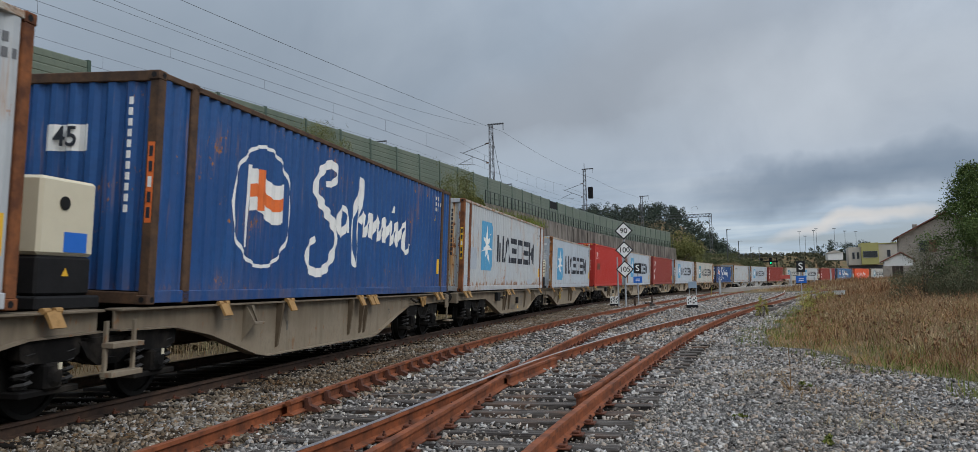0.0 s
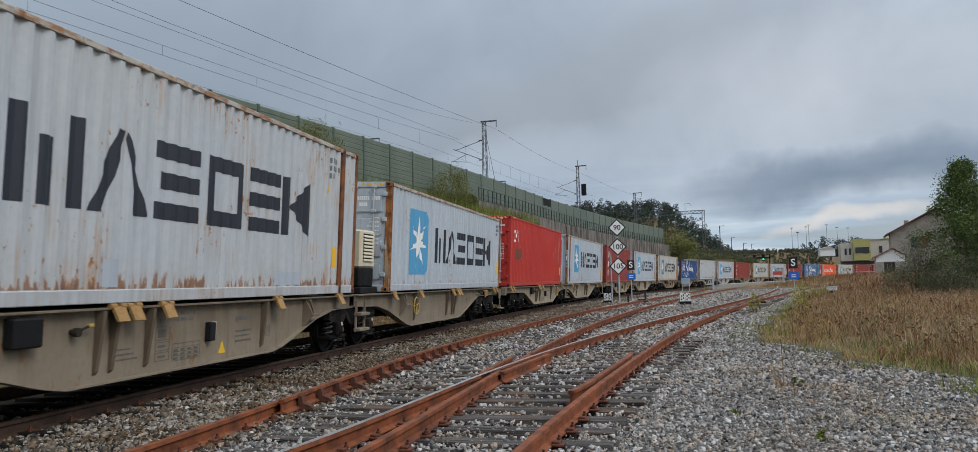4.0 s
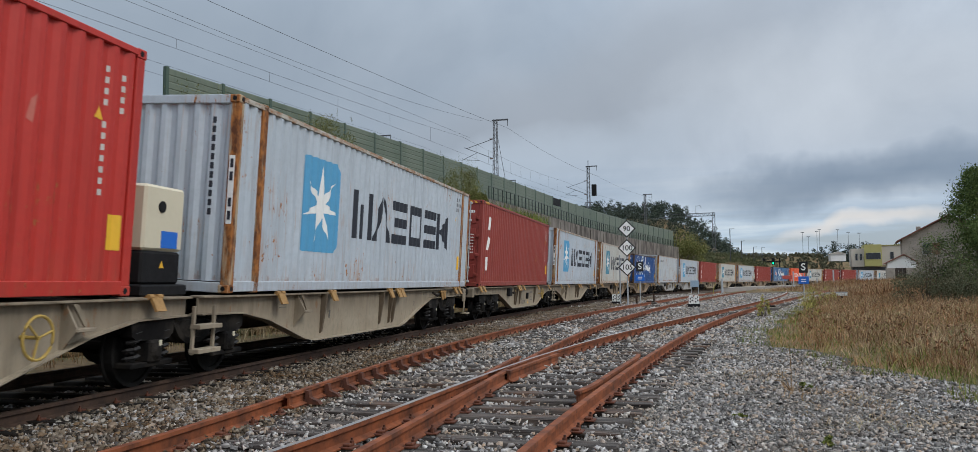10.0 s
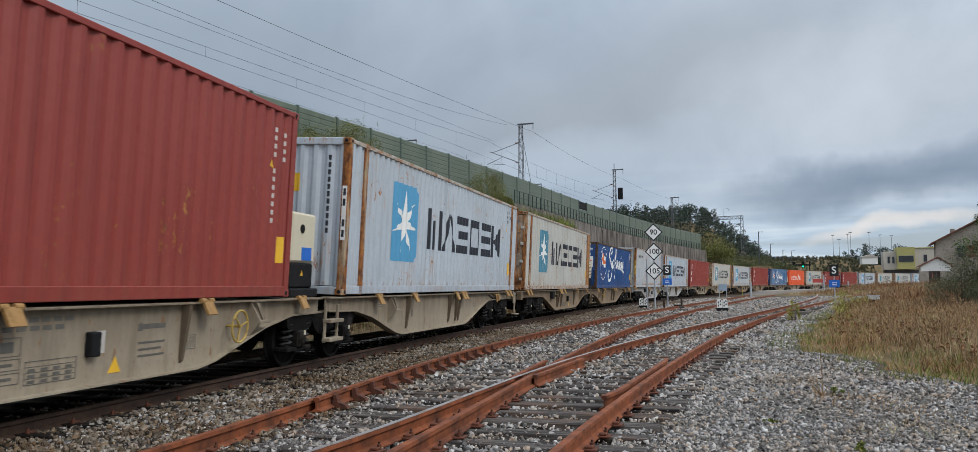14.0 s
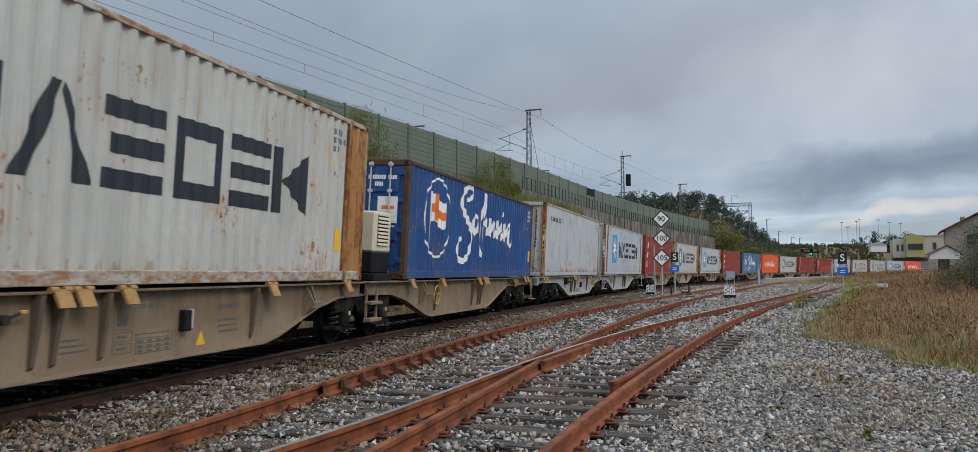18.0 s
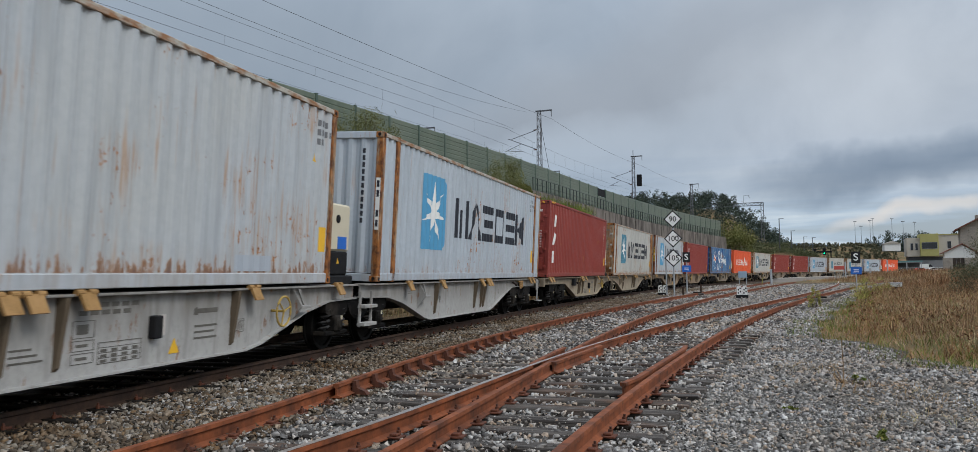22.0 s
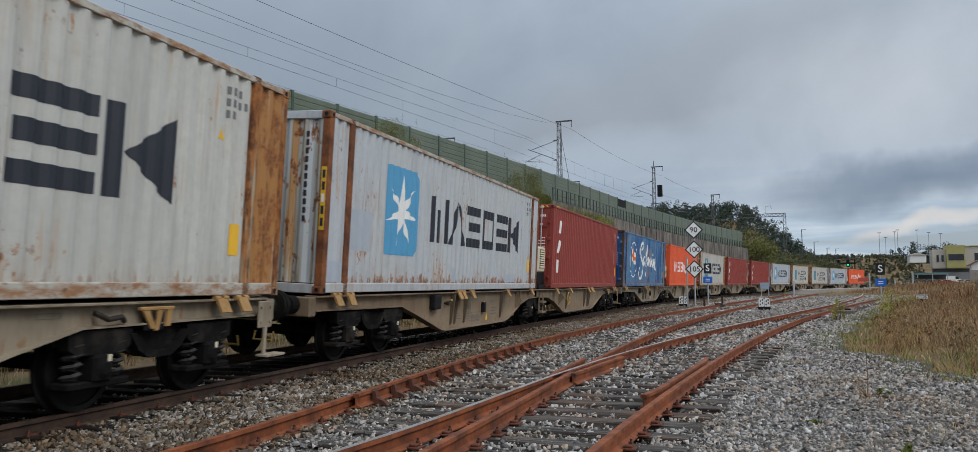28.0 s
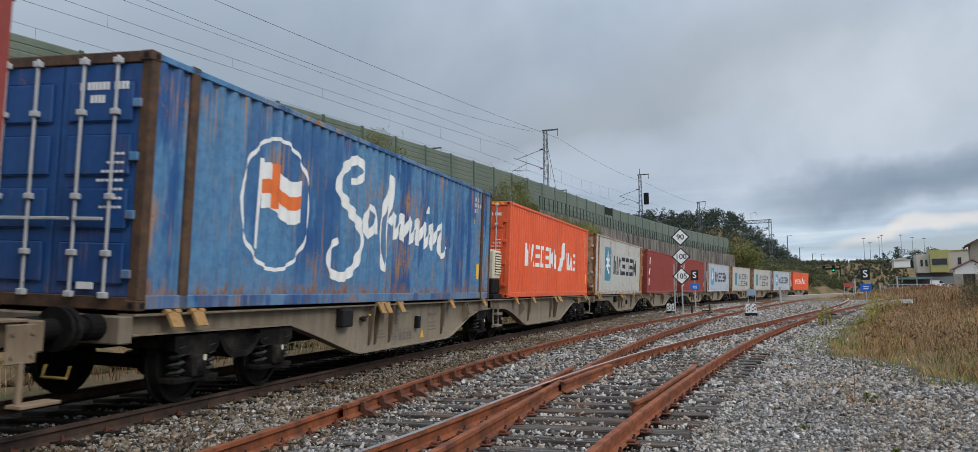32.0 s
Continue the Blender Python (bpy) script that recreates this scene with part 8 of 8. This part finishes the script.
for k in range(7):
    x, y = 12.2 + rk.uniform(-1.2, 1.3), 44.9 + rk.uniform(1.5, 2.8)
    t = thing("white_stone", "pale grey stone in the ballast", "stone", "pale stones", at=pose(x - 1.2, y - 4.5, -0.2, 0, 0, rk.uniform(0, 180)))
    part("stone", Geo().box(-0.14, -0.1, -0.05, 0.14, 0.1, 0.08, 0.04), M["concrete_pale"], t)
# dwarf signal in the grass
t = thing("dwarf_lamp", "low white-topped lamp box on a stub post in the grass", "signal", at=pose(23.7, 50.0, ground_z(23.7, 50), 0, 0, -25))
part("stub", Geo().tube([(0, 0, -0.2), (0, 0, 0.42)], 0.09, 8), M["black"], t)
part("hood", Geo().box(-0.33, -0.2, 0.42, 0.33, 0.2, 0.62, 0.03), M["white_paint"], t, "white hood")
part("hood_top", Geo().box(-0.36, -0.23, 0.625, 0.36, 0.23, 0.68, 0.02), M["post_grey"], t)

# boards and bollards by the main line
for x, y, z, h, wd, mat, lab in ((26.3, 92.0, -0.2, 1.55, 0.95, "sign_board", "pale blue notice board on two posts beside the line"), (64.8, 160.0, 0.4, 1.9, 1.9, "sign_red", "red and white notice board beside the platform")):
    t = thing("notice_board", lab, "sign board", at=pose(x, y, z, 0, 0, -20))
    for sx in (-1, 1):
        part("post", Geo().tube([(sx * wd * 0.42, 0.03, -0.2), (sx * wd * 0.42, 0.03, h)], 0.04, 8), M["post_grey"], t)
    part("board", Geo().box(-wd / 2, -0.03, h - 0.75, wd / 2, 0.0, h, 0.01), M[mat], t)
for x, y, h, lab in ((30.5, 95.0, 1.55, "thick pale grey marker post by the line"), (61.9, 150, 3.0, "pale grey marker post beside the platform"), (70, 158, 1.8, "pale grey marker post beside the platform"), (65.0, 140, 3.1, "pale grey marker post beside the platform")):
    t = thing("bollard", lab, "post", "pale line-side posts", at=pose(x, y, 0.0))
    part("post", Geo().box(-0.11, -0.09, -0.3, 0.11, 0.09, h, 0.025), M["post_grey"], t)
t = thing("yellow_peg", "short yellow marker peg by the rails", "post", at=pose(27.2, 88, -0.2))
part("peg", Geo().tube([(0, 0, -0.1), (0.15, 0, 0.9)], 0.04, 8), M["weed_leaf"], t)

# platform beyond the sidings
ribbon("platform", 106, 250, 3.0, lambda s: [(-1.78, -0.5), (-1.78, -0.35 + 0.57 * smooth01(106, 124, s)), (-5.0, -0.35 + 0.57 * smooth01(106, 124, s)), (-5.3, -0.5)], M["dull_concrete"], "low dull concrete platform along the main line", "platform")
ribbon("platform_edge", 124, 250, 3.0, lambda s: [(-1.76, 0.18), (-1.76, 0.27), (-2.3, 0.27), (-2.32, 0.2)], M["pale_concrete"], "pale concrete edging of the platform", "platform edge")

# ---------------------------------------------------------------- buildings
def window(parent, x0, z0, x1, z1, y, axis="y", frame=0.07, mat="glass_dark"):
    w = part("window", Geo(), M["white_paint"], parent)
    g = Geo()
    g.box(x0, y - 0.05, z0, x1, y + 0.05, z0 + frame, 0.005)
    g.box(x0, y - 0.05, z1 - frame, x1, y + 0.05, z1, 0.005)
    g.box(x0, y - 0.05, z0, x0 + frame, y + 0.05, z1, 0.005)
    g.box(x1 - frame, y - 0.05, z0, x1, y + 0.05, z1, 0.005)
    w.data = g.mesh("window", M["window_frame"])
    part("pane", Geo().box(x0 + frame, y - 0.012, z0 + frame, x1 - frame, y + 0.012, z1 - frame), M[mat], w)
    return w


# white-gabled gatehouse with stone piers and a dark door
gate = thing("gatehouse", "small white-gabled gatehouse with red tile roof and stone piers", "gatehouse", at=pose(66.7, 125.0, 0.95, 0, 0, -24))
part("gable", Geo().prism([(0.1, 2.2), (4.2, 2.2), (4.2, 3.1), (2.55, 4.15), (0.1, 3.1)], 0.0, 3.0, "y"), M["render_white"], gate, "white rendered gable")
for x0, x1 in ((-0.15, 1.15), (2.75, 4.9)):
    part("stone_pier", Geo().box(x0, -0.25, -0.8, x1, 0.6, 2.19, 0.05), M["stone"], gate, "pier of rough granite blocks")
for k in range(3):
    part("door_leaf", Geo().box(1.17 + k * 0.53, 0.05, -0.5, 1.67 + k * 0.53, 0.12, 2.18, 0.01), M["dark_wood"], gate, "dark timber door leaf")
for sg in (0, 1):
    a, b = ((-0.35, 2.95), (2.55, 4.42)) if sg == 0 else ((2.55, 4.42), (4.65, 2.95))
    part("roof_slope", Geo().prism([a, b, (b[0], b[1] - 0.16), (a[0], a[1] - 0.16)], -0.3, 3.3, "y"), M["tile"], gate, "red clay tile roof slope")

# large stone house behind it
house = thing("stone_house", "pale stone house with a red tile roof", "house", at=pose(83.2, 150.0, 0.8, 0, 0, -27))
part("wall", Geo().prism([(0, -1), (16, -1), (16, 8.3), (8, 12.2), (0, 8.3)], 0.0, 9.0, "y"), M["stone"], house, "walls of pale coursed granite")
for a, b in (((-0.9, 7.95), (8, 12.75)), ((8, 12.75), (16.9, 7.95))):
    part("roof", Geo().prism([a, b, (b[0], b[1] - 0.25), (a[0], a[1] - 0.25)], -0.8, 9.8, "y"), M["tile"], house, "red clay tile roof")
part("chimney", Geo().box(2.6, 2.0, 9.0, 3.4, 2.8, 10.7, 0.06), M["stone"], house)
window(house, 3.4, 5.2, 4.9, 7.4, -0.03)
part("shutter", Geo().box(5.0, -0.08, 5.2, 6.4, -0.01, 7.4, 0.01), M["tile"], house, "reddish wooden shutter")

# modern block with a yellow-green bay
block = thing("modern_building", "modern cream building with a yellow-green bay and dark windows", "building", at=pose(146.6, 300.0, -0.4, 0, 0, -22) @ Matrix.Scale(1.304, 4))
part("left_wing", Geo().box(0, 0.4, 5.2, 3.4, 9, 10.5, 0.03), M["render_cream"], block, "cream rendered wing")
part("bay", Geo().box(3.42, -0.6, 5.3, 8.0, 9, 11.6, 0.03), M["render_lime"], block, "yellow-green rendered bay")
part("right_wing", Geo().box(8.02, 0.4, 5.6, 17.5, 9, 11.2, 0.03), M["render_cream"], block, "cream rendered wing")
part("long_wing", Geo().box(14.0, 9.02, 5.6, 26.0, 16, 11.0, 0.03), M["render_white"], block, "white rendered wing")
part("base_storey", Geo().box(0.4, 1.0, 4.1, 17.0, 8.6, 5.15, 0.03), M["dark_base"], block, "dark recessed storey")
part("plinth_wall", Geo().box(-1.5, 0.6, -1, 18.0, 8.2, 4.08, 0.03), M["grey_wall"], block, "grey ground storey wall")
part("roof_edge", Geo().box(7.9, 0.2, 11.21, 17.7, 9.2, 11.45, 0.02), M["render_lime"], block)
window(block, 1.0, 7.0, 1.7, 9.0, 0.37)
window(block, 2.2, 7.0, 2.9, 9.0, 0.37)
window(block, 3.8, 7.3, 7.7, 9.2, -0.63)
window(block, 10.2, 7.3, 11.2, 9.4, 0.37)
for k in range(5):
    window(block, 14.6 + k * 2.2, 8.2, 15.9 + k * 2.2, 9.8, 8.99)

# white house far off, low shed, fence
wh = thing("white_house", "white house with a low pale roof in the distance", "house", at=pose(138.5, 300.0, 9.6, 0, 0, -15) @ Matrix.Scale(0.68, 4))
part("wall", Geo().box(0, 0, -1.5, 8, 7, 2.6, 0.03), M["render_white"], wh)
part("roof", Geo().prism([(-0.5, 2.5), (4, 3.9), (8.5, 2.5)], -0.5, 7.5, "y"), M["pale_concrete"], wh, "pale low-pitched roof")
shed = thing("loading_shed", "low shed with a teal roof and open grey front", "shed", at=pose(119.6, 255.0, 0.4, 0, 0, -14))
part("roof", Geo().prism([(0, 3.3), (9, 3.6), (9, 3.9), (0, 3.9)], 0, 8, "y"), M["teal"], shed, "teal metal roof")
part("back_wall", Geo().box(0.2, 3.0, -0.5, 8.8, 3.3, 3.28, 0.02), M["dark_base"], shed)
for x in (0.3, 4.5, 8.6):
    part("column", Geo().box(x - 0.12, 0.1, -0.5, x + 0.12, 0.35, 3.35, 0.02), M["post_grey"], shed)
truck = thing("delivery_van", "white delivery van parked by the shed", "van", at=pose(130.0, 262.0, 0.6, 0, 0, -14))
part("body", Geo().prism([(0, 0.4), (6.2, 0.4), (6.2, 1.3), (5.5, 2.1), (4.7, 2.7), (0, 2.7)], 0, 2.0, "y"), M["render_white"], truck, "white van body")
part("windscreen", Geo().prism([(5.62, 1.98), (5.0, 2.55), (4.5, 2.55), (4.5, 1.7), (5.62, 1.7)], -0.02, 2.02, "y"), M["glass_dark"], truck)
for x in (1.2, 5.0):
    for yy in (0.0, 2.0):
        part("wheel", Geo().lathe([(0.2, -0.12), (0.36, -0.12), (0.36, 0.12), (0.2, 0.12)], 18, "y", (x, yy, 0.36)), M["black"], truck)
fence = thing("mesh_fence", "grey wire fence beyond the line", "fence", kind="structure")
for k in range(16):
    x, y = 96 + k * 2.9, 214 + k * 1.2
    part("fence_post", Geo().tube([(x, y, -0.3), (x, y, 2.0)], 0.06, 6), M["post_grey"], fence)
for zz in (0.3, 1.1, 1.95):
    part("fence_rail", Geo().tube([(96, 214, zz), (139.5, 232, zz)], 0.05, 5), M["post_grey"], fence)

# floodlight masts
for x, h in ((149.2, 22.8), (151.8, 20.8), (155.7, 23.2), (156.9, 24.0), (165.1, 23.9), (169.9, 22.7), (174.9, 22.3)):
    t = thing("floodlight_mast", "tall thin grey floodlight mast in the distance", "light mast", "floodlight masts", at=pose(x, 350.0, 8.0))
    part("pole", Geo().tube([(0, 0, -2), (0, 0, h - 8.0)], 0.13, 8, True, 0.07), M["far_lamp"], t)
    part("lamp_head", Geo().box(-0.65, -0.3, h - 8.2, 0.65, 0.3, h - 7.9, 0.05), M["far_lamp"], t)

# signal gantry and far masts of the upper line
gant = thing("catenary_gantry", "grey lattice portal over the upper tracks", "gantry", at=pose(50.0, 160.0, 7.4, 0, 0, -25))
part("post", lattice(Geo(), 7.8, 0.5, 0.5, 12), M["galv"], gant)
g = Geo()
for k in range(14):
    a, b = -0.4 * k, -0.4 * (k + 1)
    for yy in (-0.25, 0.25):
        g.tube([(a, yy, 7.2), (b, yy, 7.8)] if k % 2 else [(a, yy, 7.8), (b, yy, 7.2)], 0.03, 4)
for yy in (-0.25, 0.25):
    for zz in (7.2, 7.8):
        g.tube([(0.2, yy, zz), (-11.0, yy, zz)], 0.04, 4)
part("beam", g, M["galv"], gant)
part("horn", Geo().tube([(-3.6, 0, 7.8), (-3.6, 0, 9.3), (-2.6, 0, 9.4), (-2.4, 0, 8.8)], 0.04, 5), M["galv"], gant)
for x, y, h in ((56.6, 170, 5.0), (66, 190, 3.4), (78, 215, 3.0), (84, 225, 3.2)):
    t = thing("catenary_mast", "plain dark mast of the overhead line", "catenary mast", "masts of the overhead line", at=pose(x, y, 7.6, 0, 0, -25))
    part("pole", Geo().box(-0.08, -0.08, -2, 0.08, 0.08, h, 0.01), M["galv"], t)
    part("arm", Geo().tube([(0, 0, h - 0.1), (0.9, 0, h - 0.05)], 0.05, 6), M["galv"], t)
sig = thing("signal_bridge", "dark signal bridge with a lit green lamp", "railway signal", at=pose(90.0, 240.0, 6.2, 0, 0, -22))
part("beam", Geo().box(-4.5, -0.3, 0.6, 5.0, 0.3, 1.1, 0.03), M["black"], sig)
for x in (-4.2, 4.6):
    part("leg", Geo().box(x - 0.15, -0.2, -6, x + 0.15, 0.2, 2.0, 0.02), M["black"], sig)
for x in (-2.5, 0.2, 2.8):
    part("signal_head", Geo().box(x - 0.45, -0.45, -0.2, x + 0.45, -0.1, 1.9, 0.05), M["black"], sig)
part("green_lamp", Geo().lathe([(0.22, -0.50), (0.22, -0.46)], 14, "y", (2.8, 0, 0.4)), M["green_glow"], sig, "lit green signal lamp")

# cars parked below the modern block
def parked_car(x, y, turn, paint, label):
    """A small hatchback, with its wheels and windows as parts."""
    t = thing("parked_car", label, "car", "cars parked by the building", at=pose(x, y, 0.6, 0, 0, turn))
    part("body", Geo().prism([(0, 0.35), (4.1, 0.35), (4.15, 0.75), (3.9, 0.92), (3.0, 1.0), (2.3, 1.45), (0.7, 1.45), (0.1, 1.0)], 0, 1.7, "y"), M[paint], t)
    part("side_window", Geo().prism([(0.55, 1.0), (2.75, 1.0), (2.2, 1.36), (0.85, 1.36)], -0.01, 1.71, "y"), M["glass_dark"], t)
    for wx in (0.75, 3.3):
        for wy in (0.05, 1.65):
            part("wheel", Geo().lathe([(0.15, -0.1), (0.31, -0.1), (0.31, 0.1), (0.15, 0.1)], 16, "y", (wx, wy, 0.31)), M["black"], t)


parked_car(122.5, 246.0, -12, "red", "small red car parked by the shed")
parked_car(128.5, 249.5, -15, "render_white", "small white car parked by the shed")
parked_car(135.5, 258.0, -14, "glass_dark", "small dark car parked below the building")
parked_car(141.5, 262.0, -14, "post_grey", "small grey car parked below the building")


# ---------------------------------------------------------------- what moves: the train
GONE = [0.33, 5.68, 11.13, 16.68, 22.32, 28.06, 33.88, 39.79, 45.81, 51.99, 58.35, 64.87, 71.52, 78.27, 85.10, 92.02, 99.05, 106.21, 113.52, 120.99, 128.64, 136.39, 144.17, 151.90, 159.54, 167.30, 175.36, 183.65, 192.04, 200.41, 208.78, 217.17, 225.64]


def travelled(t):
    """Metres that the train has gone since the start."""
    i = min(len(GONE) - 2, int(t))
    p0, p1, p2, p3 = GONE[max(0, i - 1)], GONE[i], GONE[i + 1], GONE[min(len(GONE) - 1, i + 2)]
    u = t - i
    return 0.5 * (2 * p1 + (p2 - p0) * u + (2 * p0 - 5 * p1 + 4 * p2 - p3) * u * u + (3 * p1 - p0 - 3 * p2 + p3) * u ** 3)


def wagon_pose(w, t):
    s = LEAD + w * SPACING - travelled(t)
    a, b = arc(s - 4.6), arc(s + 4.6)
    c = (a + b) / 2
    return pose(c.x, c.y, 0.045, CANT, 0, math.degrees(math.atan2(b.y - a.y, b.x - a.x)))


def motions():
    for w, wg, bx, shift, gn in consist:
        rows = [(t, wagon_pose(w, t)) for t in range(33)]
        walk(wg, rows)
        lift = pose(shift, 0, ZB)
        walk(bx, [(t, m @ lift) for t, m in rows])
        if gn:
            sg = GENSETS[w]
            at = pose(6.95 if sg > 0 else -6.25, 0, TOP + 0.001, 0, 0, 180 if sg > 0 else 0)
            walk(gn, [(t, m @ at) for t, m in rows])
        for ob in wg.children:
            if ob.name.startswith("wheelset"):
                here = ob.matrix_basis.translation.copy()
                walk(ob, [(k / 10, Matrix.Translation(here) @ pose(0, 0, 0, 0, -math.degrees(travelled(k / 10) / 0.46) % 360.0, 0)) for k in range(0, 321)])


motions()
